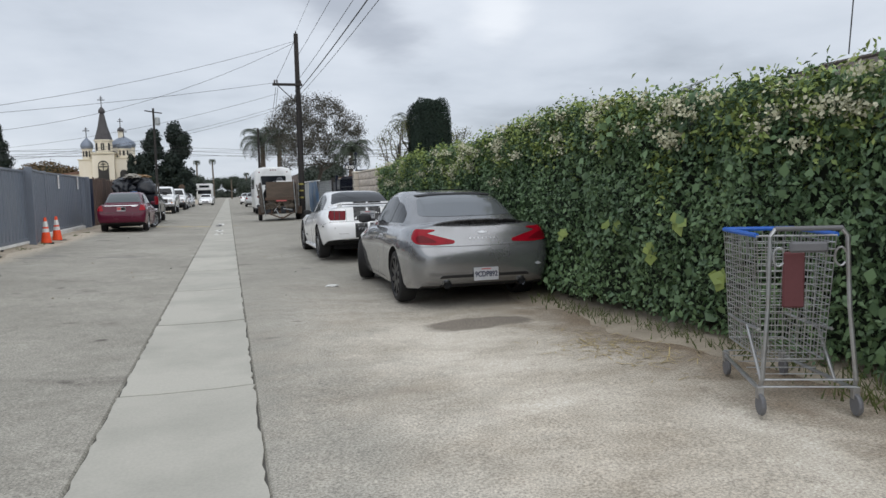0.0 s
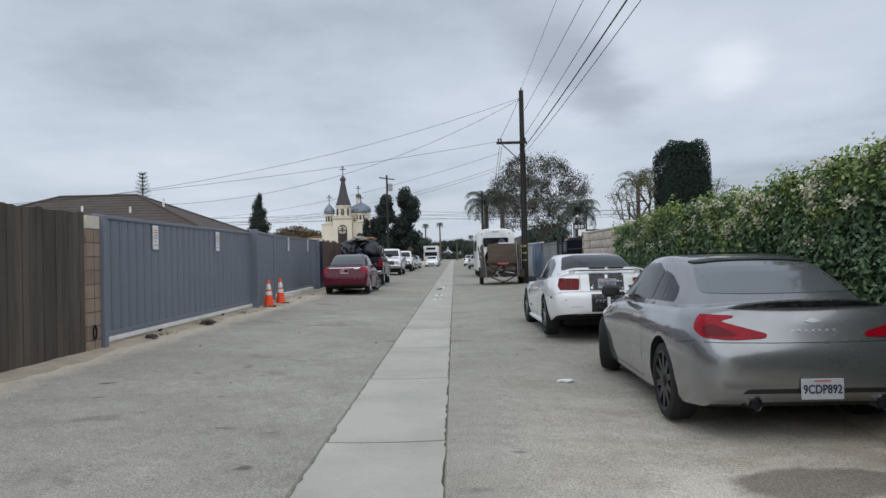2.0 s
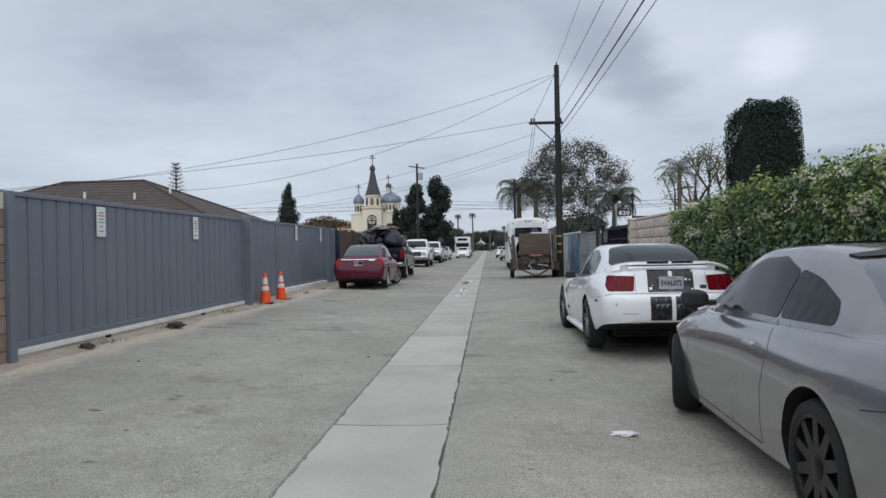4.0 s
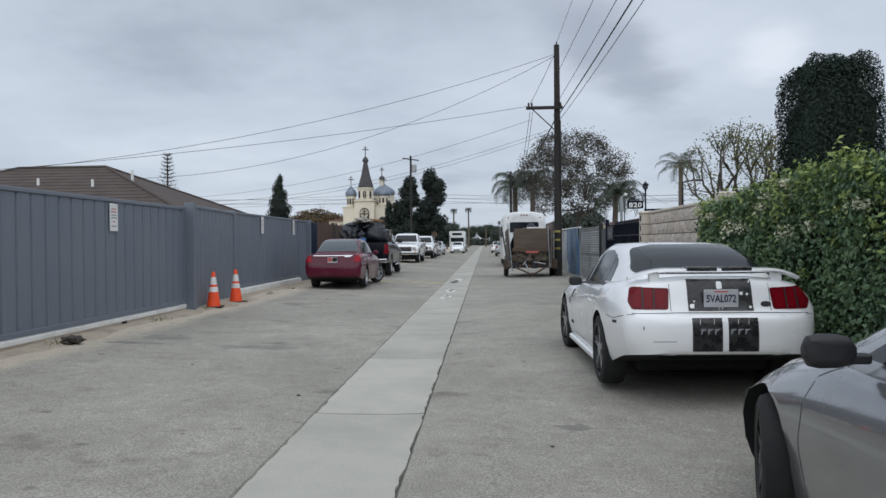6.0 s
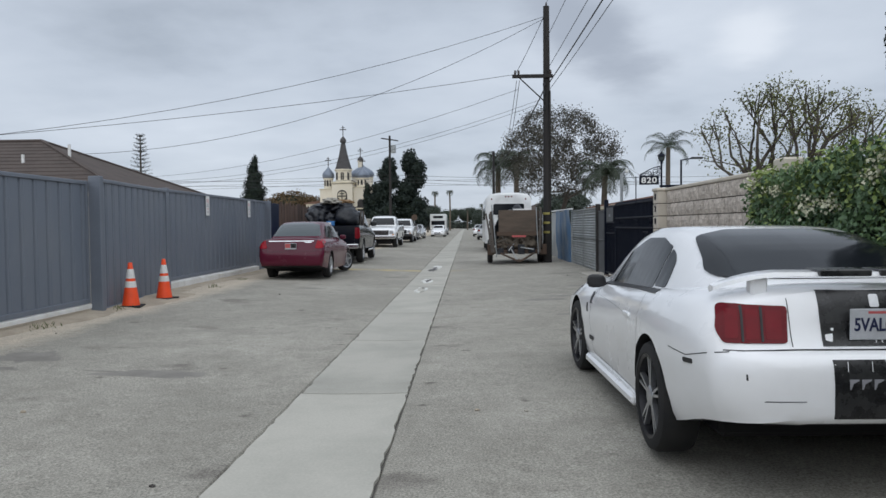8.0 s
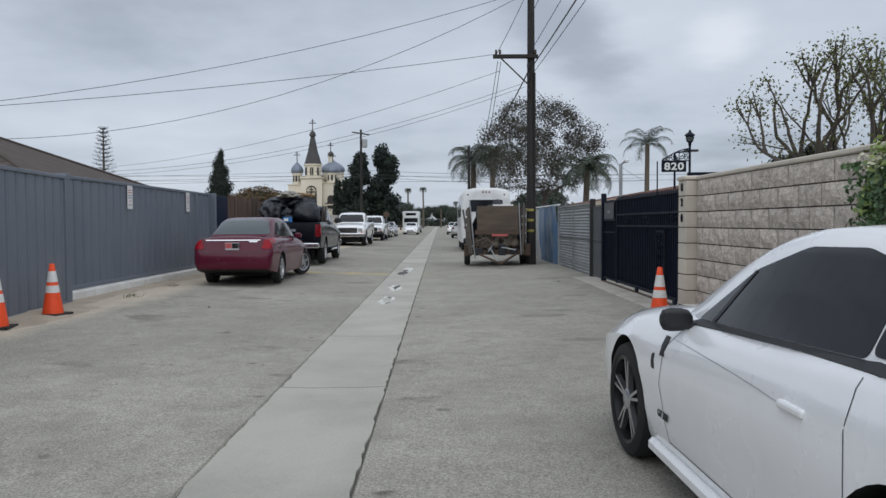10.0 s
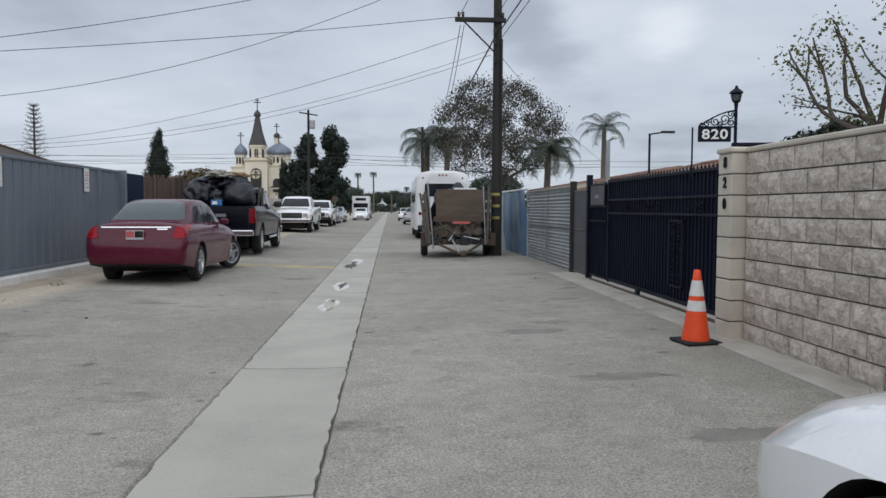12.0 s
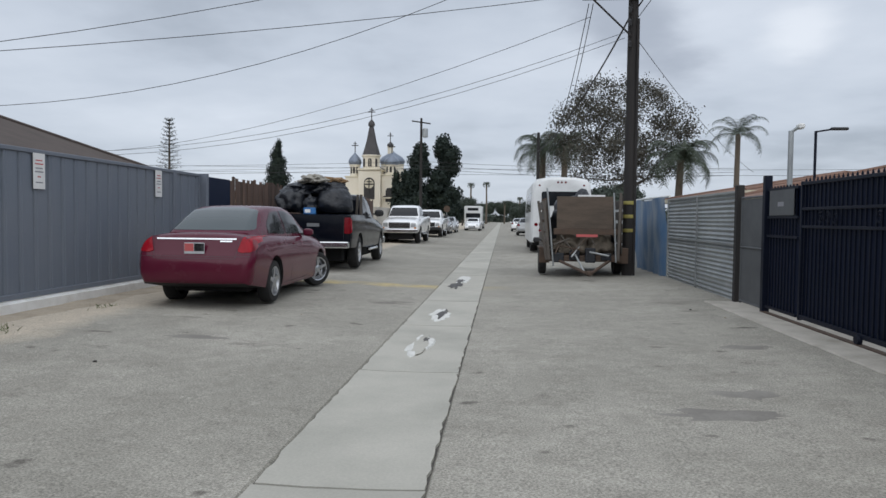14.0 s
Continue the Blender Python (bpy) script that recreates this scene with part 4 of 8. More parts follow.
def sheet_fence():
    x = 4.56
    leaf = thing("door_5", "dark mesh-covered pedestrian gate in a steel frame, closed", "gate", kind="structure")
    part("screen", boxed(x - 0.004, x + 0.004, 29.52, 30.55, 0.14, 1.72), "mesh_grey", leaf)
    for y in (29.50, 30.53):
        part("stile", tubed([(x, y, 0.1), (x, y, 1.76)], 0.022, 8), "mesh_grey", leaf)
    for z in (0.14, 0.98, 1.74):
        part("rail", tubed([(x - 0.01, 29.5, z), (x - 0.01, 30.53, z)], 0.018, 8), "mesh_grey", leaf)
    tagged(part("fence_post", boxed(x - 0.07, x + 0.05, 30.60, 30.72, 0.04, 1.95, bevel=0.01), "pole"), "dark wooden fence post", "post", kind="structure")
    base = thing("wall_corrugated", "horizontal corrugated galvanised sheet fence", "fence", kind="structure")
    for y0, y1 in ((30.75, 33.05), (33.07, 35.45)):
        bm = bmesh.new()
        n = 96
        prof = [(0.016 * math.sin(k * math.tau * 23 / n), 0.10 + 1.76 * k / n) for k in range(n + 1)]
        a, b = [bm.verts.new((x + d, y0, z)) for d, z in prof], [bm.verts.new((x + d, y1, z)) for d, z in prof]
        for i in range(n):
            bm.faces.new((a[i], b[i], b[i + 1], a[i + 1]))
        geom = bmesh.ops.extrude_face_region(bm, geom=bm.faces[:])
        for v in geom["geom"]:
            if isinstance(v, bmesh.types.BMVert):
                v.co.x += 0.003
        part("sheet", bm, "galv", base, smooth=60)
    for y in (30.77, 33.06, 35.43):
        part("upright", boxed(x - 0.035, x - 0.018, y - 0.03, y + 0.03, 0.1, 1.87), "galv", base)
    for z in (0.98, 1.83):
        part("strap", boxed(x - 0.036, x - 0.019, 30.75, 35.45, z, z + 0.035), "galv", base)
    tarp = thing("wall_tarp", "faded blue tarpaulin hung over a fence", "tarp", kind="structure")
    bm = bmesh.new()
    nu, nv = 26, 12
    g = []
    for j in range(nv + 1):
        row = []
        for i in range(nu + 1):
            u, v = i / nu, j / nv
            fold = 0.06 * math.sin(u * 34 + 1.3 * math.sin(v * 3)) * (0.4 + 0.6 * (1 - v)) + 0.03 * noise.noise(Vector((u * 9, v * 4, 1)))
            row.append(bm.verts.new((x - 0.10 + fold + 0.08 * (1 - v), 35.5 + 3.6 * u, 0.09 + 1.80 * v + 0.035 * math.sin(u * 9) * v)))
        g.append(row)
    for j in range(nv):
        for i in range(nu):
            bm.faces.new((g[j][i], g[j][i + 1], g[j + 1][i + 1], g[j + 1][i]))
    part("cloth", bm, "tarp", tarp, smooth=80)
    part("top_rail", tubed([(x + 0.02, 35.5, 1.93), (x + 0.02, 44, 1.97)], 0.03, 8), "rail", tarp)
    back = thing("wall_far_right", "grey sheet fence behind the parked bus", "fence", kind="structure")
    part("sheet", boxed(x + 0.05, x + 0.09, 37.4, 58, 0.1, 1.9), "galv", back)


sheet_fence()
part("footing", boxed(4.05, 4.75, 23.75, 30.7, -0.02, gz(4.3) + 0.010, bevel=0.01), "curb", PILLAR, "cement strip under the gates")
# ---------------------------------------------------------------- vehicles: the shared builders
def smooth_keys(keys, ys):
    """Each column of keys (first column y) as a smooth curve through the keys, read at ys."""
    k = np.array(keys, float)
    x, out = k[:, 0], []
    for c in range(1, k.shape[1]):
        v = k[:, c]
        d = np.diff(v) / np.diff(x)
        m = np.r_[d[0], [0 if a * b <= 0 else 2 * a * b / (a + b) for a, b in zip(d, d[1:])], d[-1]]
        i = np.clip(np.searchsorted(x, ys) - 1, 0, len(x) - 2)
        h = x[i + 1] - x[i]
        t = (ys - x[i]) / h
        out.append((2 * t**3 - 3 * t**2 + 1) * v[i] + (t**3 - 2 * t**2 + t) * h * m[i] + (3 * t**2 - 2 * t**3) * v[i + 1] + (t**3 - t**2) * h * m[i + 1])
    return np.array(out).T


def stations(keys, step=0.09):
    ys = [k[0] for k in keys]
    out = []
    for a, b in zip(ys, ys[1:]):
        n = max(2, int((b - a) / step))
        out += list(np.linspace(a, b, n, endpoint=False))
    return np.array(out + [ys[-1]])


def loft(sections):
    """A closed shell through half sections [(x, z), ...] given with their y; mirrored about x = 0."""
    bm = bmesh.new()
    rings = []
    for y, half in sections:
        rings.append([bm.verts.new((x, y, z)) for x, z in half] + [bm.verts.new((-x, y, z)) for x, z in half[-2:0:-1]])
    for a, b in zip(rings, rings[1:]):
        n = len(a)
        for k in range(n):
            bm.faces.new((a[k], a[(k + 1) % n], b[(k + 1) % n], b[k]))
    bm.faces.new(rings[0])
    bm.faces.new(rings[-1][::-1])
    bmesh.ops.recalc_face_normals(bm, faces=bm.faces)
    return bm


def lower_body(keys):
    """keys: y, zb (underside), zs (shoulder), zc (middle of the top), w (widest half), wt (half at the shoulder), wb (half at the sill)."""
    ys = stations(keys)
    secs = []
    for y, (zb, zs, zc, w, wt, wb) in zip(ys, smooth_keys(keys, ys)):
        zm = zb + (zs - zb) * 0.55
        secs.append((y, [(0, zb), (wb * 0.7, zb), (wb - 0.01, zb + 0.008), (wb + (w - wb) * 0.25, zb + 0.04 + (zm - zb) * 0.05), (wb + (w - wb) * 0.75, zb + (zm - zb) * 0.5), (w - 0.006, zb + (zm - zb) * 0.82), (w, zm),
                         (w - 0.012, zm + (zs - zm) * 0.55), (wt + (w - wt) * 0.35, zs - (zs - zm) * 0.12), (wt, zs), (wt * 0.93, zs + (zc - zs) * 0.40), (wt * 0.72, zs + (zc - zs) * 0.75), (wt * 0.38, zs + (zc - zs) * 0.95), (0, zc)]))
    return loft(secs)


def upper_body(keys):
    """keys: y, z0 (foot), z1 (roof), w0 (half at the foot), w1 (half at the roof)."""
    ys = stations(keys)
    secs = []
    for y, (z0, z1, w0, w1) in zip(ys, smooth_keys(keys, ys)):
        h = z1 - z0
        secs.append((y, [(0, z0 - 0.12), (w0, z0 - 0.12), (w0, z0), (w0 + (w1 - w0) * 0.42, z0 + h * 0.45), (w0 + (w1 - w0) * 0.78, z0 + h * 0.78), (w1, z1 - h * 0.10), (w1 - 0.05, z1 - h * 0.035), (w1 * 0.6, z1 - 0.004 * min(1, h * 5)), (0, z1)]))
    return loft(secs)


def tree_of(*bms):
    both = bmesh.new()
    for bm in bms:
        me = bpy.data.meshes.new("tmp")
        bm.to_mesh(me)
        both.from_mesh(me)
        bpy.data.meshes.remove(me)
    t = BVHTree.FromBMesh(both)
    both.free()
    return t


def rounded(corners, r, n=4):
    """The outline with each corner rounded by about r."""
    out, m = [], len(corners)
    for i in range(m):
        p, a, b = Vector(corners[i]), Vector(corners[i - 1]), Vector(corners[(i + 1) % m])
        da, db = (a - p), (b - p)
        ra, rb = min(r, da.length * 0.45), min(r, db.length * 0.45)
        s, e = p + da.normalized() * ra, p + db.normalized() * rb
        for k in range(n + 1):
            t = k / n
            out.append(tuple(s * (1 - t) ** 2 + p * 2 * t * (1 - t) + e * t * t))
    return out


WAYS = {"left": ((-3, 0, 0), (1, 0, 0)), "right": ((3, 0, 0), (-1, 0, 0)), "rear": ((0, -6, 0), (0, 1, 0)), "front": ((0, 9, 0), (0, -1, 0)), "top": ((0, 0, 4), (0, 0, -1))}


def on_skin(tree, way, u, v):
    o, d = WAYS[way]
    start = {"left": (o[0], u, v), "right": (o[0], u, v), "rear": (u, o[1], v), "front": (u, o[1], v), "top": (u, v, o[2])}[way]
    p, nrm, _, _ = tree.ray_cast(Vector(start), Vector(d), 12)
    if p is None:
        probe = Vector(start) + Vector(d) * {"left": 2.2, "right": 2.2, "rear": 5.2, "front": 5.2, "top": 2.6}[way]
        p, nrm, _, _ = tree.find_nearest(probe)
        return p, Vector(d) * -1
    if nrm.dot(Vector(d)) > 0:
        nrm = -nrm
    return p, nrm


def panel(tree, way, outline, off=0.004, rings=4, dense=0.035, sink=0.02):
    """A pane or lens laid on a vehicle's skin: the outline seen from one way, lifted off the skin, with a rim that dips into it."""
    pts = [Vector(p) for p in outline]
    fine = []
    for a, b in zip(pts, pts[1:] + pts[:1]):
        n = max(1, int((b - a).length / dense))
        fine += [a.lerp(b, k / n) for k in range(n)]
    mid = sum(fine, Vector((0, 0))) / len(fine)
    bm = bmesh.new()
    rings = max(rings, int(max((p - mid).length for p in fine) / 0.035))
    loops = []
    for s in [1.0] + [1 - k / rings for k in range(1, rings)]:
        row = []
        for p in fine:
            q = mid.lerp(p, s)
            c, nrm = on_skin(tree, way, q.x, q.y)
            row.append(bm.verts.new(c + nrm * off))
        loops.append(row)
    c, nrm = on_skin(tree, way, mid.x, mid.y)
    hub = bm.verts.new(c + nrm * off)
    rim = []
    for p, v in zip(fine, loops[0]):
        c, nrm = on_skin(tree, way, p.x, p.y)
        rim.append(bm.verts.new(c - nrm * sink))
    for a, b in zip([rim] + loops, loops):
        for k in range(len(a)):
            j = (k + 1) % len(a)
            bm.faces.new((a[k], a[j], b[j], b[k]))
    last = loops[-1]
    for k in range(len(last)):
        bm.faces.new((last[k], last[(k + 1) % len(last)], hub))
    return bm


def seam(tree, way, line, width=0.005, off=0.0015, dense=0.03):
    """A narrow dark gap along a line on the skin."""
    pts = [Vector(p) for p in line]
    fine = []
    for a, b in zip(pts, pts[1:]):
        n = max(1, int((b - a).length / dense))
        fine += [a.lerp(b, k / n) for k in range(n)]
    fine.append(pts[-1])
    bm = bmesh.new()
    rows = []
    for i, p in enumerate(fine):
        d = (fine[min(i + 1, len(fine) - 1)] - fine[max(i - 1, 0)]).normalized()
        side = Vector((-d.y, d.x)) * width * 0.5
        row = []
        for q in (p + side, p - side):
            c, nrm = on_skin(tree, way, q.x, q.y)
            row.append(bm.verts.new(c + nrm * off))
        rows.append(row)
    for a, b in zip(rows, rows[1:]):
        bm.faces.new((a[0], a[1], b[1], b[0]))
    return bm


def wheel(parent, x, y, r, width, rim_r, spokes, twin, material, side, steer=0.0, lip="alloy"):
    """One wheel whose outer face looks to side (-1: left, 1: right)."""
    w = new("wheel")
    w.parent = parent
    w.matrix_local = pose(x, y, r, 0, 0, steer)
    h = width / 2
    prof = [(rim_r - 0.01, -h * 0.8), (rim_r + 0.01, -h), (r - 0.05, -h), (r - 0.015, -h * 0.88), (r, -h * 0.6), (r, h * 0.6), (r - 0.015, h * 0.88), (r - 0.05, h), (rim_r + 0.01, h), (rim_r - 0.01, h * 0.8)]
    part("tyre", lathed(prof, 40, "x", cap=False), "rubber", w, smooth=40)
    o = side * h
    rim = part("rim", lathed([(rim_r, o * 0.92), (rim_r - 0.012, o * 0.90), (rim_r - 0.022, o * 0.55), (rim_r - 0.03, o * 0.1), (0.05, o * 0.05), (0.0, o * 0.05)], 40, "x", cap=False), "dark_alloy" if twin else lip, w, smooth=40)
    part("rim_lip", lathed([(rim_r - 0.014, o * 0.91), (rim_r + 0.006, o * 0.98), (rim_r + 0.012, o * 0.93)], 40, "x", cap=False), lip, rim, smooth=60)
    for k in range(spokes):
        for d in ((-0.12, 0.12) if twin else (0.0,)):
            a = k * math.tau / spokes + d
            bm = bmesh.new()
            s0, s1, t0, t1 = 0.045, rim_r - 0.015, (0.009 if twin else 0.034), (0.0075 if twin else 0.024)
            prism(bm, [(-t0, s0), (t0, s0), (t1, s1), (-t1, s1)], "x", min(o * 0.55, o * 0.82), max(o * 0.55, o * 0.82))
            for v in bm.verts:
                if v.co.z > rim_r * 0.6:
                    v.co.x += o * 0.06
                c, s = math.cos(a), math.sin(a)
                v.co.y, v.co.z = v.co.y * c - v.co.z * s, v.co.y * s + v.co.z * c
            part("spoke", bm, material, rim)
    part("hub_cap", lathed([(0.062, o * 0.6), (0.062, o * 0.84), (0.045, o * 0.92), (0.0, o * 0.94)], 18, "x"), material, rim, smooth=40)
    disc = part("brake_disc", lathed([(0.0, o * 0.02), (rim_r * 0.72, o * 0.02), (rim_r * 0.72, o * 0.12), (0.0, o * 0.12)], 28, "x"), "dark_alloy", w)
    return w


def car(name, label, x, y, turn, low, high, color, wheelbase, track, r=0.33, tyre_w=0.22, rim_r=0.24, spokes=5, twin=False, spoke_mat="alloy", arch=0.06,
        panes=(), lamps=(), seams=(), steer=0.0, category="car", group="", lip="alloy"):
    """A vehicle with its rear axle over (x, y). low and high: keys of the body and of the cabin."""
    base = thing(name, label, category, x, y, gz(x, y + 1.2), turn, group=group)
    b0 = lower_body(low)
    b1 = upper_body(high)
    tree = tree_of(b0, b1)
    me = bpy.data.meshes.new("body")
    b0.to_mesh(me)
    b0.free()
    cutters = [lathed([(r + arch, -1.3), (r + arch, 1.3)], 40, "x", (0, yy, r + 0.01)) for yy in (0, wheelbase)]
    # keep the wells off the middle, so that the underside stays closed
    me = cut(me, cutters)
    me.materials.clear()
    me.materials.append(M[color])
    me.materials.append(M["dark"])
    for f in me.polygons:
        for yy in (0, wheelbase):
            if math.hypot(f.center.y - yy, f.center.z - r - 0.01) < r + arch + 0.004 and abs(f.normal.x) < 0.3:
                f.material_index = 1
        if f.normal.z < -0.85:
            f.material_index = 1
    body = mesh_part("body", me, None, base, smooth=34)
    cabin = part("cabin", b1, color, base, smooth=38)
    part("chassis", boxed(-track + tyre_w + 0.06, track - tyre_w - 0.06, low[0][0] + 0.62, low[-1][0] - 0.25, 0.19, max(0.3, low[3][1] + 0.16), bevel=0.03), "dark", base)
    for yy, st in ((0, 0), (wheelbase, steer)):
        for side in (-1, 1):
            wheel(base, side * (track - tyre_w / 2), yy, r, tyre_w, rim_r, spokes, twin, spoke_mat, side, st, lip)
    for nm, way, outline, mat_name, off, sub in list(panes) + list(lamps):
        for w, flip in (((way, 1),) if way in ("rear", "front", "top", "left", "right") else (("left", 1), ("right", 1)) if way == "sides" else ((way.split("-")[0], 1), (way.split("-")[0], -1))):
            pts = [(u * flip, v) for u, v in outline]
            part(nm, panel(tree, w, pts, off), mat_name, base, sub, smooth=40)
    for way, line in seams:
        for w in (("left", "right") if way == "sides" else (way,)):
            part("panel_gap", seam(tree, w, line), "trim", base)
    return base, tree


def plate(parent, tree, z, text, way="rear", dark=False, material="plate"):
    s = -1 if way == "rear" else 1
    ys = [on_skin(tree, way, px, z + dz)[0].y for px in (-0.12, 0, 0.12) for dz in (-0.06, 0.06)]
    y = (min(ys) if way == "rear" else max(ys)) + s * 0.014
    p = part("number_plate", boxed(-0.1525, 0.1525, min(y, y + s * 0.006), max(y, y + s * 0.006), z - 0.076, z + 0.076, bevel=0.003), material, parent, "white number plate" if material == "plate" else "")
    if text:
        t = mesh_part("plate_characters", lettering(text, 0.088, 0.0012), "plate_ink", p, "dark plate characters")
        t.matrix_world = parent.matrix_world @ pose(0, y + s * 0.0075, z - 0.004, 0, 0, 0 if way == "rear" else 180) @ Matrix.Diagonal((0.80, 1, 1.0, 1))
        part("plate_heading", boxed(-0.06, 0.06, y + s * 0.0062 - 0.0008, y + s * 0.0062 + 0.0008, z + 0.052, z + 0.064), "red_ink", p)
    return p


def mirrors(parent, y, z, w, material, size=1.0):
    for side in (-1, 1):
        bm = lathed([(0.0, -0.105), (0.03, -0.103), (0.062, -0.085), (0.072, -0.04), (0.070, 0.03), (0.058, 0.075), (0.03, 0.098), (0.0, 0.10)], 16, "x")
        for v in bm.verts:
            v.co.y = max(v.co.y * 0.85, -0.035)
            v.co = v.co * size
            v.co += Vector((side * (w + 0.10 * size), y, z))
        m = part("door_mirror", bm, material, parent, smooth=40)
        part("mirror_arm", boxed(min(side * (w - 0.06), side * (w + 0.03)), max(side * (w - 0.06), side * (w + 0.03)), y - 0.02, y + 0.03, z - 0.05, z - 0.01, bevel=0.008), "trim", m)


def handles(parent, tree, spots, material="chrome"):
    for y, z in spots:
        for side, way in ((-1, "left"), (1, "right")):
            c, nrm = on_skin(tree, way, y, z)
            bm = boxed(c.x - 0.016 if side < 0 else c.x - 0.012, c.x + 0.012 if side < 0 else c.x + 0.016, y - 0.085, y + 0.085, z - 0.016, z + 0.016, bevel=0.010, segments=2)
            part("door_handle", bm, material, parent)


# ---------------------------------------------------------------- the grey coupe
def grey_coupe():
    low = [(-0.92, 0.44, 0.60, 0.62, 0.60, 0.56, 0.54), (-0.905, 0.38, 0.66, 0.69, 0.71, 0.67, 0.65), (-0.86, 0.32, 0.74, 0.78, 0.79, 0.72, 0.72), (-0.79, 0.27, 0.87, 0.93, 0.835, 0.745, 0.765),
           (-0.71, 0.24, 0.93, 1.0, 0.86, 0.765, 0.79), (-0.60, 0.23, 0.945, 1.015, 0.878, 0.785, 0.815), (-0.35, 0.21, 0.95, 1.015, 0.905, 0.81, 0.85), (0.0, 0.20, 0.935, 1.01, 0.912, 0.815, 0.86), (0.6, 0.18, 0.925, 0.99, 0.905, 0.82, 0.86),
           (1.4, 0.175, 0.90, 0.96, 0.895, 0.82, 0.855), (2.05, 0.18, 0.875, 0.955, 0.90, 0.80, 0.855), (2.66, 0.19, 0.80, 0.885, 0.90, 0.75, 0.85), (2.98, 0.20, 0.71, 0.80, 0.865, 0.69, 0.81), (3.2, 0.22, 0.62, 0.70, 0.78, 0.60, 0.71), (3.38, 0.32, 0.52, 0.58, 0.60, 0.48, 0.54)]
    high = [(-0.42, 0.93, 0.985, 0.70, 0.60), (-0.15, 0.93, 1.12, 0.755, 0.575), (0.2, 0.93, 1.28, 0.79, 0.57), (0.55, 0.92, 1.365, 0.805, 0.58), (0.95, 0.91, 1.392, 0.81, 0.59), (1.3, 0.90, 1.378, 0.81, 0.59), (1.6, 0.89, 1.30, 0.80, 0.60), (1.95, 0.88, 1.12, 0.78, 0.63), (2.3, 0.87, 0.935, 0.74, 0.66)]
    panes = [("rear_window", "rear", rounded([(-0.615, 1.075), (-0.53, 1.285), (-0.30, 1.318), (0.30, 1.318), (0.53, 1.285), (0.615, 1.075), (0.3, 1.062), (-0.3, 1.062)], 0.05), "film_glass", 0.004, "dark tinted rear window"),
             ("windscreen", "front", rounded([(-0.62, 1.0), (-0.52, 1.31), (0.52, 1.31), (0.62, 1.0)], 0.05), "glass", 0.004, ""),
             ("side_window", "sides", rounded([(0.68, 0.968), (0.66, 1.24), (0.92, 1.315), (1.24, 1.30), (1.55, 1.19), (1.95, 0.955)], 0.04), "glass", 0.004, ""),
             ("quarter_window", "sides", rounded([(0.08, 0.985), (0.14, 1.10), (0.42, 1.21), (0.645, 1.25), (0.655, 0.972)], 0.05), "glass", 0.004, ""),
             ("roof_lip", "rear", [(-0.52, 1.322), (-0.30, 1.346), (0.30, 1.346), (0.52, 1.322), (0.50, 1.308), (0.30, 1.328), (-0.30, 1.328), (-0.50, 1.308)], "trim", 0.012, "dark strip above the rear window"),
             ("sunroof", "top", rounded([(-0.36, 0.98), (-0.36, 1.22), (0.36, 1.22), (0.36, 0.98)], 0.05), "glass", 0.012, "dark raised sunroof pane")]
    lens = rounded([(0.80, 0.775), (0.812, 0.85), (0.79, 0.905), (0.74, 0.918), (0.62, 0.875), (0.35, 0.80), (0.36, 0.768), (0.60, 0.758)], 0.03)
    lamps = [("tail_lamp", "rear-pair", lens, "red_lens", 0.008, "swept-back red tail lamp"),
             ("tail_lamp_core", "rear-pair", rounded([(0.79, 0.785), (0.795, 0.85), (0.74, 0.875), (0.64, 0.835), (0.56, 0.785)], 0.03), "red_lens_deep", 0.0105, ""),
             ("side_lamp", "sides", rounded([(-0.82, 0.765), (-0.68, 0.84), (-0.66, 0.94), (-0.78, 0.935)], 0.03), "red_lens", 0.007, ""),
             ("badge", "rear", rounded([(-0.07, 0.885), (0.0, 0.905), (0.07, 0.885), (0.0, 0.868)], 0.02), "alloy", 0.006, "plain chrome badge"),
             ("diffuser", "rear", rounded([(-0.56, 0.37), (-0.52, 0.405), (0.52, 0.405), (0.56, 0.37)], 0.015), "trim", 0.003, "dark lower bumper insert"),
             ("bumper_scrape", "rear", rounded([(0.62, 0.50), (0.66, 0.52), (0.72, 0.49), (0.66, 0.48)], 0.01), "plate", 0.0015, "pale scrape")]
    seams = [("sides", [(0.70, 0.25), (0.66, 0.55), (0.58, 0.80), (0.66, 0.965)]), ("sides", [(2.12, 0.26), (2.20, 0.5), (2.16, 0.84), (1.98, 0.94)]), ("sides", [(0.70, 0.245), (2.12, 0.255)]),
             ("rear", [(-0.80, 0.745), (-0.3, 0.735), (0.3, 0.735), (0.80, 0.745)]), ("sides", [(-0.74, 0.75), (-0.45, 0.70)])]
    base, tree = car("grey_coupe", "charcoal silver two-door coupe with tinted windows, parked by the hedge", 3.19, 9.52, -0.7, low, high, "g_paint", 2.66, 0.895, 0.325, 0.235, 0.245, 10, False, "dark_alloy", 0.045,
                     panes, lamps, seams, steer=-16, lip="dark_alloy", group="parked cars along the alley")
    for k, w in enumerate((-0.16, -0.11, -0.06, -0.01, 0.04, 0.09, 0.14)):
        part("badge_letter", panel(tree, "rear", [(w - 0.010, 0.812), (w - 0.010, 0.828), (w + 0.010, 0.828), (w + 0.010, 0.812)], 0.004, 1), "alloy", base)
    lip = bmesh.new()
    rows = []
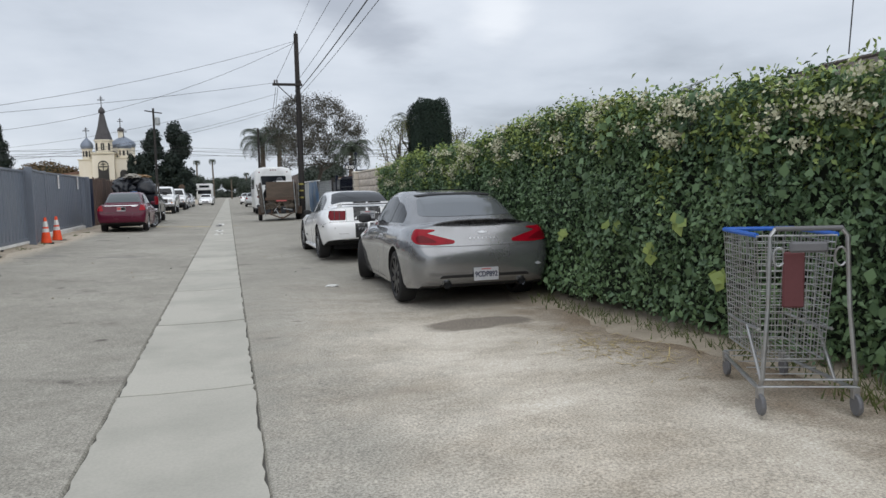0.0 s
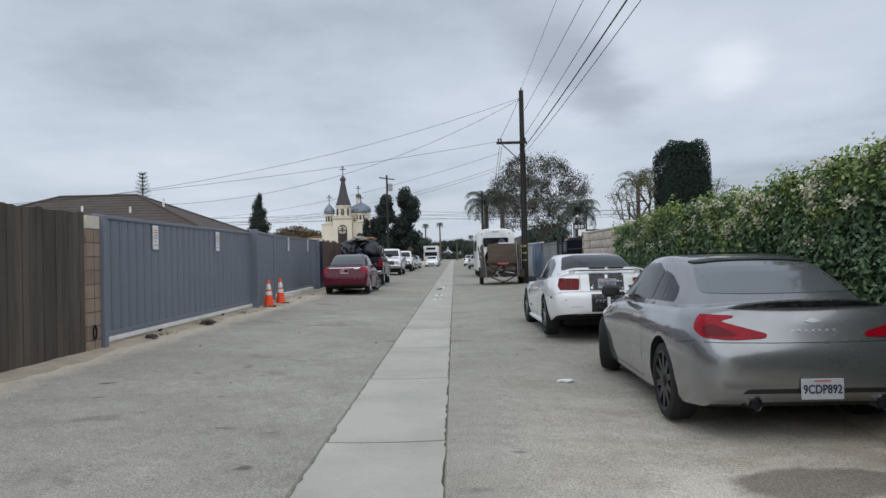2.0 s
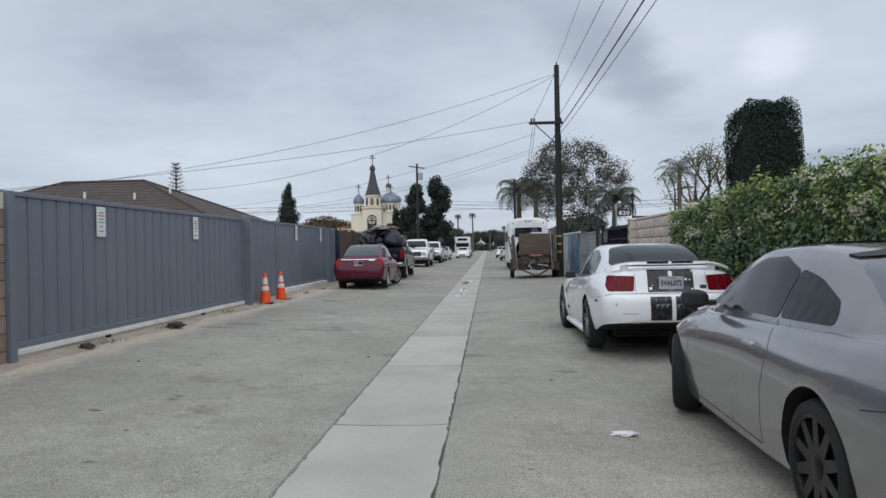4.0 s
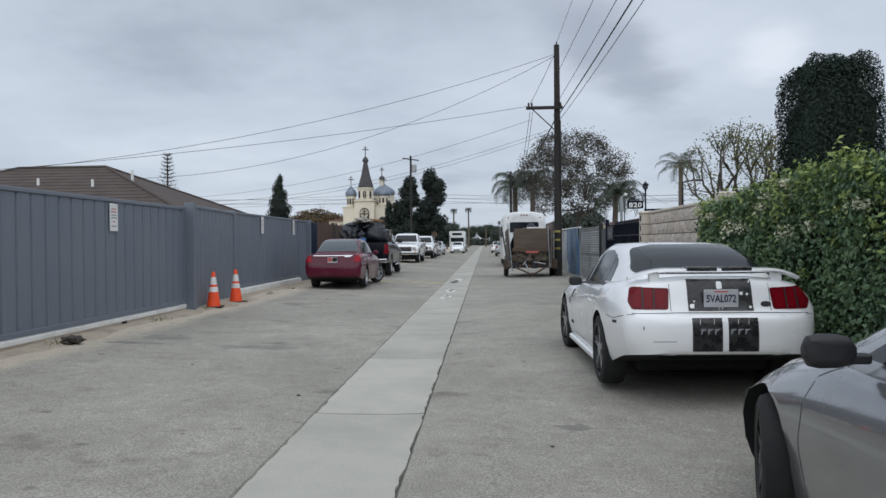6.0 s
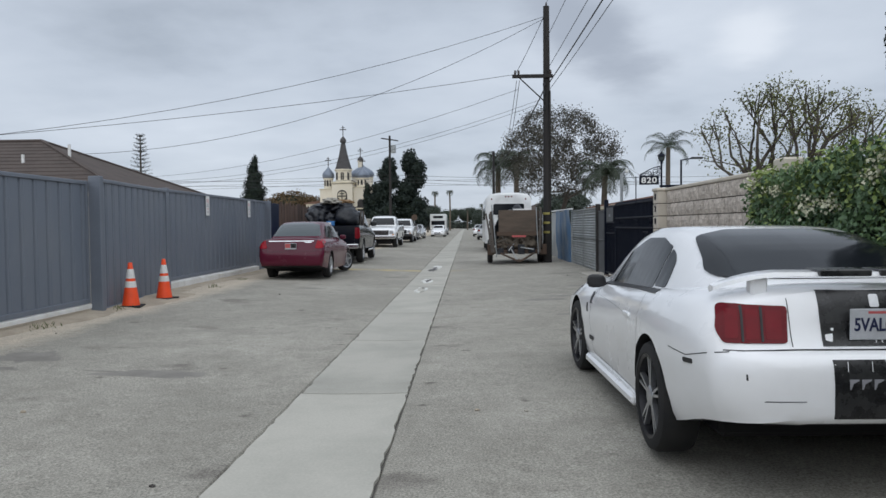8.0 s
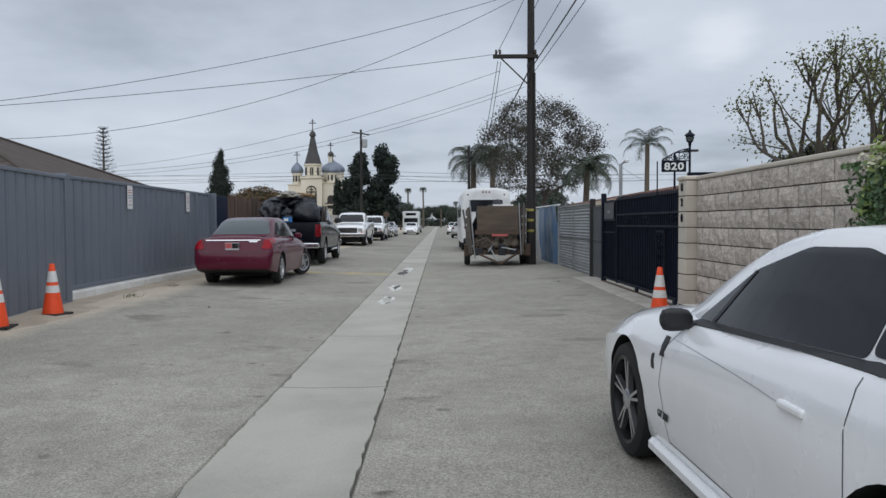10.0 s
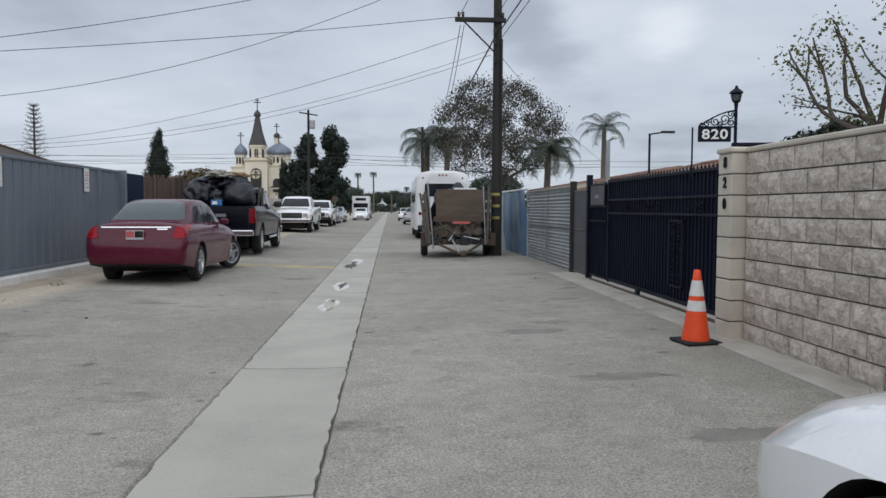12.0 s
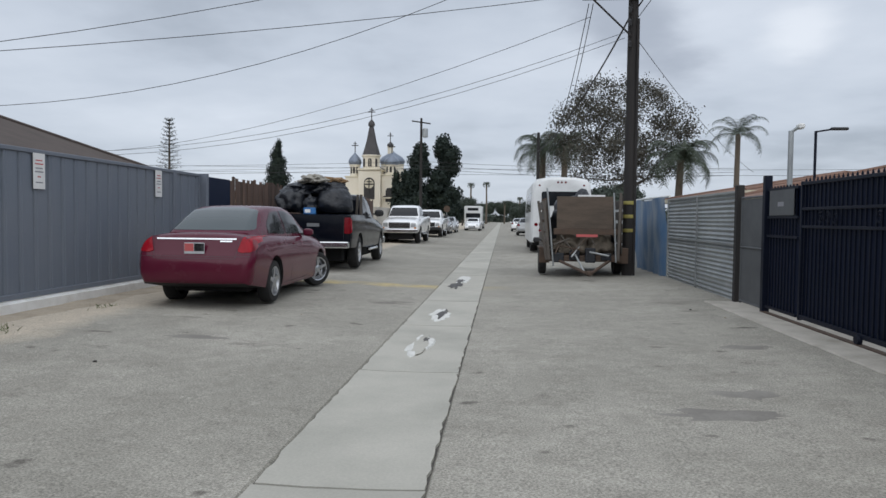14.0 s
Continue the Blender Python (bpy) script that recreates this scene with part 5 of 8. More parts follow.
    for s in np.linspace(-1, 1, 25):
        x = 0.66 * s
        yb = -0.735 + 0.09 * s * s
        z = 1.0 - 0.05 * s * s - 0.02 * s**8
        h = 0.045 * (1 - 0.7 * s**6)
        rows.append([lip.verts.new(p) for p in ((x, yb + 0.10, z - 0.012), (x, yb + 0.0, z + h * 0.7), (x, yb - 0.035, z + h), (x, yb - 0.045, z + h - 0.012), (x, yb + 0.005, z - 0.03))])
    for a, b in zip(rows, rows[1:]):
        for i in range(5):
            lip.faces.new((a[i], a[(i + 1) % 5], b[(i + 1) % 5], b[i]))
    part("lip_spoiler", lip, "gloss_black", base, "gloss black boot lip spoiler", smooth=40)
    for sx in (-0.46, 0.46):
        part("exhaust_tip", lathed([(0.045, -0.87), (0.052, -0.89), (0.052, -0.70), (0.03, -0.70), (0.040, -0.88)], 20, "y", (sx, 0, 0.29), cap=False), "chrome", base, "round chrome exhaust tip", smooth=40)
        part("exhaust_bore", lathed([(0.041, -0.84), (0.0, -0.839)], 16, "y", (sx, 0, 0.29), cap=False), "dark", base)
    plate(base, tree, 0.405, "9CDP892")
    mirrors(base, 1.82, 1.0, 0.84, "trim", 0.95)
    handles(base, tree, [(0.90, 0.80)], "alloy")


grey_coupe()


# ---------------------------------------------------------------- the white coupe with black stripes
def white_coupe():
    low = [(-1.035, 0.47, 0.60, 0.63, 0.36, 0.32, 0.32), (-1.02, 0.44, 0.69, 0.715, 0.55, 0.50, 0.49), (-0.985, 0.415, 0.73, 0.755, 0.70, 0.64, 0.63), (-0.93, 0.405, 0.75, 0.775, 0.795, 0.73, 0.73), (-0.895, 0.40, 0.765, 0.86, 0.825, 0.745, 0.76), (-0.865, 0.395, 0.815, 0.98, 0.845, 0.755, 0.785), (-0.83, 0.39, 0.905, 1.05, 0.86, 0.76, 0.80),
           (-0.72, 0.37, 0.965, 1.07, 0.885, 0.78, 0.83), (-0.4, 0.28, 0.98, 1.06, 0.925, 0.83, 0.86), (0.0, 0.20, 0.965, 1.03, 0.935, 0.84, 0.875), (0.5, 0.18, 0.925, 0.985, 0.92, 0.835, 0.87), (1.2, 0.175, 0.872, 0.945, 0.90, 0.83, 0.865),
           (1.8, 0.18, 0.86, 0.95, 0.905, 0.82, 0.865), (2.2, 0.19, 0.865, 0.935, 0.925, 0.80, 0.87), (2.57, 0.19, 0.845, 0.905, 0.93, 0.79, 0.87), (2.95, 0.20, 0.79, 0.855, 0.92, 0.76, 0.86), (3.25, 0.20, 0.71, 0.78, 0.88, 0.70, 0.82), (3.42, 0.24, 0.63, 0.70, 0.79, 0.62, 0.73), (3.50, 0.34, 0.54, 0.59, 0.64, 0.52, 0.58)]
    high = [(-0.60, 0.98, 1.045, 0.66, 0.58), (-0.35, 0.97, 1.14, 0.72, 0.57), (-0.05, 0.955, 1.25, 0.765, 0.56), (0.25, 0.94, 1.322, 0.785, 0.565), (0.6, 0.915, 1.366, 0.79, 0.575), (0.95, 0.895, 1.37, 0.79, 0.58), (1.3, 0.88, 1.325, 0.79, 0.585), (1.65, 0.865, 1.20, 0.78, 0.60), (2.08, 0.855, 0.965, 0.74, 0.64)]
    panes = [("rear_window", "rear", rounded([(-0.645, 1.085), (-0.545, 1.30), (-0.30, 1.338), (0.30, 1.338), (0.545, 1.30), (0.645, 1.085), (0.3, 1.08), (-0.3, 1.08)], 0.05), "glass", 0.009, "dark tinted rear window"),
             ("windscreen", "front", rounded([(-0.60, 1.03), (-0.51, 1.28), (0.51, 1.28), (0.60, 1.03)], 0.05), "glass", 0.004, ""),
             ("side_window", "sides", rounded([(0.42, 0.962), (0.40, 1.235), (0.66, 1.287), (1.02, 1.28), (1.40, 1.17), (1.84, 0.905)], 0.03), "glass", 0.004, ""),
             ("window_post", "sides", [(1.60, 0.915), (1.38, 1.165), (1.405, 1.165), (1.64, 0.915)], "trim", 0.008, ""),
             ("quarter_window", "sides", rounded([(0.16, 0.98), (0.20, 1.13), (0.275, 1.185), (0.385, 1.225), (0.405, 0.975)], 0.04), "glass", 0.004, ""),
             ("belt_trim", "sides", [(0.10, 0.952), (0.10, 0.972), (1.80, 0.906), (1.88, 0.875)], "trim", 0.006, "")]
    lens = [(0.775, 0.735), (0.805, 0.80), (0.77, 0.905), (0.745, 0.922), (0.445, 0.912), (0.462, 0.735)]
    lamps = [("tail_lamp", "rear-pair", rounded(lens, 0.02), "red_lens_deep", 0.006, "three-bar red tail lamp"),
             ("lamp_divider", "rear-pair", [(0.690, 0.742), (0.680, 0.912), (0.668, 0.912), (0.678, 0.742)], "trim", 0.009, ""),
             ("lamp_divider", "rear-pair", [(0.592, 0.742), (0.584, 0.909), (0.572, 0.909), (0.580, 0.742)], "trim", 0.009, ""),
             ("lamp_bar", "rear-pair", rounded([(0.666, 0.752), (0.657, 0.897), (0.595, 0.895), (0.603, 0.752)], 0.01), "tail_red", 0.008, ""),
             ("lamp_bar", "rear-pair", rounded([(0.765, 0.757), (0.745, 0.895), (0.692, 0.897), (0.702, 0.757)], 0.01), "tail_red", 0.008, ""),
             ("lamp_bar", "rear-pair", rounded([(0.567, 0.752), (0.560, 0.894), (0.478, 0.892), (0.488, 0.752)], 0.01), "tail_red", 0.008, ""),
             ("boot_stripe", "rear", [(-0.285, 0.722), (-0.285, 0.985), (0.285, 0.985), (0.285, 0.722)], "gloss_black", 0.005, "black boot panel"),
             ("bumper_stripe", "rear-pair", [(0.026, 0.395), (0.026, 0.67), (0.285, 0.67), (0.285, 0.395)], "gloss_black", 0.005, "scratched black bumper stripe"),
             ("keyhole_badge", "rear", rounded([(-0.024, 0.905), (-0.024, 0.965), (0.024, 0.965), (0.024, 0.905)], 0.01), "white_paint", 0.008, ""),
             ("centre_stripe", "rear", [(-0.018, 0.735), (-0.018, 0.765), (0.018, 0.765), (0.018, 0.735)], "white_paint", 0.005, ""),
             ("side_marker", "sides", rounded([(-0.72, 0.605), (-0.72, 0.63), (-0.62, 0.625), (-0.62, 0.60)], 0.01), "trim", 0.005, "dark side marker"),
             ("oval_badge", "rear", rounded([(0.35, 0.775), (0.37, 0.80), (0.43, 0.80), (0.45, 0.775), (0.43, 0.755), (0.37, 0.755)], 0.02), "trim", 0.004, "small dark oval badge"),
             ("fuel_flap_scuff", "rear", [(-0.62, 0.47), (-0.61, 0.475), (-0.42, 0.478), (-0.42, 0.474)], "trim", 0.0012, "thin dark scuff"),
             ("bumper_scuff", "rear", rounded([(-0.70, 0.57), (-0.70, 0.60), (-0.693, 0.60), (-0.69, 0.57)], 0.003), "trim", 0.0012, ""),
             ("horse_badge", "left", rounded([(2.045, 0.615), (2.062, 0.665), (2.050, 0.70), (2.082, 0.692), (2.090, 0.66), (2.082, 0.62)], 0.01), "dark_alloy", 0.005, "plain metal badge"),
             ("fender_badge", "left", [(1.925, 0.70), (1.925, 0.80), (1.985, 0.80), (1.985, 0.70)], "trim", 0.004, "dark stacked numeral badge"),
             # thin grey strip that paints the soft shadow line of the flank's crease
             ("flank_crease", "sides", [(0.62, 0.755), (0.62, 0.759), (1.90, 0.800), (1.90, 0.796)], "silver_paint", 0.0012, ""),
             ("fuel_cap", "right", rounded([(-0.32, 0.80), (-0.32, 0.92), (-0.18, 0.92), (-0.18, 0.80)], 0.03), "white_paint", 0.002, "")]
    # the tail rides high: what is laid on it stands 6 cm up
    lamps = [(n, way, [(u, v + 0.06) for u, v in line] if way.startswith("rear") or n == "side_marker" else line, mat_name, off, text) for n, way, line, mat_name, off, text in lamps]
    seams = [("sides", [(0.30, 0.27), (0.28, 0.6), (0.32, 0.93)]), ("sides", [(1.88, 0.28), (1.97, 0.55), (1.94, 0.75), (1.80, 0.87)]), ("sides", [(0.30, 0.27), (1.88, 0.28)]), ("rear", [(-0.78, 0.762), (-0.4, 0.768), (0.4, 0.768), (0.78, 0.762)]),
             ("sides", [(-0.90, 0.755), (-0.65, 0.70), (-0.42, 0.71)]), ("rear", [(-0.44, 0.78), (-0.44, 1.01)]), ("rear", [(0.44, 0.78), (0.44, 1.01)])]
    base, tree = car("white_coupe", "white two-door coupe with black rear stripes and boot wing", 2.925, 15.53, 1.2, low, high, "white_paint", 2.573, 0.93, 0.335, 0.25, 0.250, 5, True, "alloy", 0.034, panes, lamps, seams, steer=2, lip="dark_alloy", group="parked cars along the alley")
    wing = bmesh.new()
    rows = []
    for s in np.linspace(-1, 1, 27):
        x, yb = 0.775 * s, -0.81 + 0.12 * s * s
        z = 1.135 - 0.075 * max(0, abs(s) - 0.55) ** 2 / 0.2
        c = 0.085 * (1 - 0.5 * max(0, abs(s) - 0.8) / 0.2)
        rows.append([wing.verts.new(p) for p in ((x, yb + c, z - 0.012), (x, yb + c * 0.3, z + 0.012), (x, yb - c * 0.75, z + 0.004), (x, yb - c * 0.85, z - 0.016), (x, yb + 0.02, z - 0.03))])
    for a, b in zip(rows, rows[1:]):
        for i in range(5):
            wing.faces.new((a[i], a[(i + 1) % 5], b[(i + 1) % 5], b[i]))
    wing.faces.new(rows[0])
    wing.faces.new(rows[-1])
    w = part("boot_wing", wing, "white_paint", base, "white boot wing", smooth=40)
    for sx in (-0.55, 0.55):
        part("wing_foot", boxed(sx - 0.045, sx + 0.045, -0.79, -0.71, 1.01, 1.115, bevel=0.015), "white_paint", w)
    part("wing_stripe", boxed(-0.285, -0.022, -0.895, -0.71, 1.12, 1.153, bevel=0.006), "gloss_black", w)
    part("wing_stripe", boxed(0.022, 0.285, -0.895, -0.71, 1.12, 1.153, bevel=0.006), "gloss_black", w)
    part("underbody", boxed(-0.50, 0.50, -0.70, -0.5, 0.33, 0.42, bevel=0.02), "dark", base)
    for side in (-1, 1):
        part("side_skirt", boxed(min(side * 0.86, side * 0.915), max(side * 0.86, side * 0.915), 0.45, 2.15, 0.16, 0.235, bevel=0.02), "white_paint", base)
    for k, wx in enumerate((-0.19, -0.13, -0.07, 0.07, 0.13, 0.19)):
        part("bumper_letter", panel(tree, "rear", [(wx - 0.024, 0.595), (wx - 0.024, 0.642), (wx + 0.022, 0.642), (wx + 0.022, 0.636), (wx - 0.018, 0.636), (wx - 0.018, 0.595)], 0.0075, 1), "grey_ink", base)
    for wx in (-0.22, -0.10, 0.11, 0.20):
        part("paint_chip", panel(tree, "rear", [(wx, 0.68), (wx + 0.004, 0.72), (wx + 0.007, 0.72), (wx + 0.003, 0.675)], 0.0075, 1), "white_paint", base)
    for wx, wz, s in ((-0.25, 0.82, 0.02), (0.19, 0.925, 0.016), (-0.23, 0.86, 0.008), (0.26, 0.81, 0.012), (0.24, 0.92, 0.01)):
        part("paint_chip", panel(tree, "rear", rounded([(wx - s, wz - s * 0.6), (wx - s, wz + s * 0.8), (wx + s, wz + s), (wx + s * 0.7, wz - s)], 0.006), 0.0075, 1), "white_paint", base, "bare white paint chip")
    plate(base, tree, 0.888, "5VAL072")
    mirrors(base, 1.80, 0.905, 0.80, "trim", 0.80)
    handles(base, tree, [(0.62, 0.765)], "white_paint")
    t = mesh_part("door_lettering", lettering("GT 350", 0.05, 0.002), "trim", base, "dark door lettering")
    t.matrix_world = base.matrix_world @ pose(-0.905, 1.93, 0.40, 0, 0, -90)
    base.matrix_world = base.matrix_world @ Matrix.Diagonal((0.952, 0.955, 1, 1))


white_coupe()
# ---------------------------------------------------------------- the maroon saloon
def saloon(name, label, x, y, turn, color, glass="glass", steer=0.0, detail=True, plate_text="", group="parked cars along the alley", facing=1, s=1.0):
    low = [(-1.04, 0.42, 0.60, 0.62, 0.66, 0.62, 0.60), (-1.02, 0.375, 0.68, 0.70, 0.79, 0.75, 0.74), (-0.96, 0.34, 0.80, 0.83, 0.85, 0.78, 0.79), (-0.90, 0.325, 0.94, 1.02, 0.87, 0.765, 0.81), (-0.82, 0.315, 0.965, 1.05, 0.875, 0.77, 0.82),
           (-0.4, 0.25, 0.98, 1.055, 0.885, 0.79, 0.84), (0.0, 0.20, 0.98, 1.05, 0.89, 0.80, 0.85), (1.0, 0.19, 0.95, 1.02, 0.888, 0.81, 0.85), (2.0, 0.19, 0.93, 1.03, 0.888, 0.80, 0.85), (2.7, 0.20, 0.88, 0.96, 0.885, 0.77, 0.84), (3.2, 0.22, 0.78, 0.85, 0.85, 0.70, 0.79), (3.5, 0.25, 0.64, 0.71, 0.74, 0.6, 0.68), (3.62, 0.36, 0.52, 0.57, 0.56, 0.5, 0.5)]
    high = [(-0.52, 0.98, 1.05, 0.70, 0.60), (-0.15, 0.98, 1.27, 0.75, 0.56), (0.2, 0.97, 1.405, 0.77, 0.57), (0.6, 0.96, 1.455, 0.78, 0.585), (1.1, 0.95, 1.46, 0.785, 0.59), (1.5, 0.94, 1.41, 0.785, 0.60), (1.85, 0.93, 1.26, 0.775, 0.62), (2.3, 0.92, 1.01, 0.74, 0.66)]
    panes = [("rear_window", "rear", rounded([(-0.66, 1.08), (-0.535, 1.38), (-0.25, 1.42), (0.25, 1.42), (0.535, 1.38), (0.66, 1.08)], 0.05), "pale_glass" if detail else glass, 0.004, "grey-green rear window"),
             ("windscreen", "front", rounded([(-0.62, 1.06), (-0.50, 1.37), (0.50, 1.37), (0.62, 1.06)], 0.05), glass, 0.004, ""),
             ("rear_side_window", "sides", rounded([(0.02, 1.03), (0.10, 1.17), (0.40, 1.345), (0.78, 1.375), (0.80, 1.01)], 0.04), glass, 0.004, ""),
             ("side_window", "sides", rounded([(0.86, 1.01), (0.84, 1.38), (1.15, 1.375), (1.50, 1.29), (1.92, 1.00)], 0.04), glass, 0.004, "")]
    lamps = [("tail_lamp", "rear-pair", rounded([(0.83, 0.79), (0.83, 0.93), (0.77, 1.0), (0.69, 0.985), (0.63, 0.80), (0.70, 0.78)], 0.02), "red_lens" if detail else "tail_red", 0.010, "red tail lamp"),
             ("side_lamp", "sides", rounded([(-0.96, 0.79), (-0.72, 0.86), (-0.68, 0.95), (-0.88, 0.96)], 0.03), "tail_red", 0.006, ""),
             ("head_lamp", "front-pair", rounded([(0.45, 0.60), (0.48, 0.70), (0.68, 0.70), (0.70, 0.58)], 0.03), "clear_lens", 0.006, ""),
             ("grille", "front", rounded([(-0.35, 0.46), (-0.38, 0.56), (0.38, 0.56), (0.35, 0.46)], 0.03), "trim", 0.005, ""),
             ("lower_grille", "front", rounded([(-0.4, 0.34), (-0.4, 0.42), (0.4, 0.42), (0.4, 0.34)], 0.03), "trim", 0.005, ""),
             ("boot_trim", "rear", [(-0.60, 0.955), (-0.60, 0.975), (0.60, 0.975), (0.60, 0.955)], "chrome" if detail else color, 0.010, "bright chrome boot strip" if detail else "")]
    seams = [("sides", [(0.82, 0.26), (0.82, 1.0)]), ("sides", [(1.95, 0.27), (2.02, 0.7), (1.96, 0.98)]), ("sides", [(0.25, 0.45), (0.10, 0.75), (0.02, 1.0)]), ("sides", [(0.40, 0.26), (1.95, 0.27)]), ("rear", [(-0.82, 0.73), (0.82, 0.73)]), ("rear", [(-0.61, 0.70), (-0.62, 0.80), (-0.66, 0.99)]), ("rear", [(0.61, 0.70), (0.62, 0.80), (0.66, 0.99)]), ("rear", [(-0.62, 0.70), (0.62, 0.70)])] if detail else []
    base, tree = car(name, label, x, y, turn, low, high, color, 2.70, 0.865, 0.318, 0.21, 0.215, 5, False, "alloy", 0.055, panes, lamps, seams, steer=steer, group=group)
    mirrors(base, 1.78, 1.02, 0.80, color, 0.9)
    if detail:
        handles(base, tree, [(0.30, 0.87), (1.05, 0.85)], color)
        plate(base, tree, 0.84, "")
        yp = min(on_skin(tree, "rear", px, 0.84 + dz)[0].y for px in (-0.12, 0, 0.12) for dz in (-0.06, 0.06)) - 0.0215
        part("plate_band", boxed(-0.145, -0.01, yp - 0.001, yp + 0.001, 0.80, 0.905), "red_ink", base, "red dealer plate print")
        part("plate_band", boxed(0.0, 0.145, yp - 0.001, yp + 0.001, 0.80, 0.905), "gloss_black", base, "black dealer plate print")
        part("model_badge", panel(tree, "rear", [(0.36, 0.925), (0.36, 0.945), (0.54, 0.945), (0.54, 0.925)], 0.006, 1), "chrome", base)
    else:
        plate(base, tree, 0.46, "", "front")
    return base


MAROON = saloon("maroon_saloon", "maroon four-door saloon with front wheels steered, parked at the gate", -3.35, 29.35, 0.5, "maroon_paint", steer=-33)
MAROON.matrix_world = MAROON.matrix_world @ Matrix.Diagonal((0.93, 1, 0.99, 1))


# ---------------------------------------------------------------- pickups
def pickup(name, label, x, y, turn, color, bumper, wheelbase=3.65, lifted=0.0, glass="glass", trim_low=None, group="parked pickups"):
    L = wheelbase
    zu = lifted
    low = [(-1.22, 0.62 + zu, 0.98 + zu, 1.0 + zu, 0.86, 0.84, 0.84), (-1.20, 0.58 + zu, 1.28 + zu, 1.29 + zu, 0.955, 0.93, 0.93), (-1.1, 0.52 + zu, 1.31 + zu, 1.315 + zu, 0.975, 0.94, 0.95), (-0.5, 0.50 + zu, 1.31 + zu, 1.315 + zu, 0.985, 0.945, 0.96), (0.8, 0.48 + zu, 1.30 + zu, 1.305 + zu, 0.985, 0.945, 0.96),
           (1.0, 0.46 + zu, 1.29 + zu, 1.30 + zu, 0.98, 0.94, 0.95), (2.2, 0.45 + zu, 1.24 + zu, 1.26 + zu, 0.98, 0.93, 0.95), (3.0, 0.46 + zu, 1.19 + zu, 1.27 + zu, 0.98, 0.90, 0.95), (L, 0.48 + zu, 1.13 + zu, 1.21 + zu, 0.98, 0.88, 0.95), (L + 0.55, 0.52 + zu, 1.06 + zu, 1.13 + zu, 0.965, 0.85, 0.92), (L + 0.82, 0.55 + zu, 0.98 + zu, 1.03 + zu, 0.93, 0.83, 0.88), (L + 0.88, 0.60 + zu, 0.92 + zu, 0.95 + zu, 0.88, 0.8, 0.84)]
    high = [(1.0, 1.26 + zu, 1.31 + zu, 0.86, 0.74), (1.03, 1.26 + zu, 1.72 + zu, 0.86, 0.71), (1.25, 1.25 + zu, 1.85 + zu, 0.865, 0.70), (1.9, 1.24 + zu, 1.88 + zu, 0.87, 0.71), (2.35, 1.23 + zu, 1.82 + zu, 0.87, 0.71), (2.65, 1.22 + zu, 1.62 + zu, 0.86, 0.73), (3.0, 1.21 + zu, 1.26 + zu, 0.84, 0.78)]
    panes = [("rear_window", "rear", rounded([(-0.66, 1.36 + zu), (-0.60, 1.70 + zu), (0.60, 1.70 + zu), (0.66, 1.36 + zu)], 0.04), glass, 0.004, ""),
             ("windscreen", "front", rounded([(-0.76, 1.30 + zu), (-0.64, 1.74 + zu), (0.64, 1.74 + zu), (0.76, 1.30 + zu)], 0.05), glass, 0.004, ""),
             ("rear_side_window", "sides", rounded([(1.15, 1.32 + zu), (1.15, 1.74 + zu), (1.65, 1.76 + zu), (1.65, 1.31 + zu)], 0.04), glass, 0.004, ""),
             ("side_window", "sides", rounded([(1.73, 1.31 + zu), (1.73, 1.76 + zu), (2.22, 1.73 + zu), (2.72, 1.33 + zu)], 0.04), glass, 0.004, "")]
    lamps = [("tail_lamp", "rear-pair", rounded([(0.95, 0.86 + zu), (0.95, 1.24 + zu), (0.80, 1.24 + zu), (0.80, 0.86 + zu)], 0.03), "tail_red", 0.008, "upright red tail lamp"),
             ("side_lamp", "sides", rounded([(-1.18, 0.88 + zu), (-1.18, 1.22 + zu), (-1.08, 1.22 + zu), (-1.10, 0.88 + zu)], 0.03), "red_lens", 0.006, ""),
             ("grille", "front", rounded([(-0.52, 0.70 + zu), (-0.54, 0.98 + zu), (0.54, 0.98 + zu), (0.52, 0.70 + zu)], 0.03), "trim", 0.008, "dark barred grille"),
             ("head_lamp", "front-pair", rounded([(0.58, 0.76 + zu), (0.58, 0.97 + zu), (0.82, 0.96 + zu), (0.82, 0.76 + zu)], 0.03), "clear_lens", 0.008, "headlamp"),
             ("marker_lamp", "front-pair", rounded([(0.74, 0.68 + zu), (0.74, 0.75 + zu), (0.84, 0.75 + zu), (0.84, 0.68 + zu)], 0.02), "amber", 0.008, "amber marker lamp"),
             ("tailgate_badge", "rear", [(-0.16, 1.02 + zu), (-0.16, 1.10 + zu), (0.16, 1.10 + zu), (0.16, 1.02 + zu)], "grey_paint", 0.006, "plain tailgate badge")]
    seams = [("sides", [(1.02, 0.55 + zu), (1.02, 1.28 + zu)]), ("sides", [(1.69, 0.55 + zu), (1.69, 1.26 + zu)]), ("sides", [(2.80, 0.55 + zu), (2.84, 0.9 + zu), (2.78, 1.22 + zu)]), ("rear", [(-0.78, 0.66 + zu), (-0.78, 1.27 + zu)]), ("rear", [(0.78, 0.66 + zu), (0.78, 1.27 + zu)]), ("rear", [(-0.78, 0.66 + zu), (0.78, 0.66 + zu)])]
    base, tree = car(name, label, x, y, turn, low, high, color, L, 0.96, 0.40, 0.27, 0.24, 6, False, "chrome", 0.08, panes, lamps, seams, category="pickup truck", group=group)
    part("rear_bumper", boxed(-0.93, 0.93, -1.38, -1.18, 0.52 + zu, 0.68 + zu, bevel=0.03, segments=2), bumper, base, "chrome step bumper")
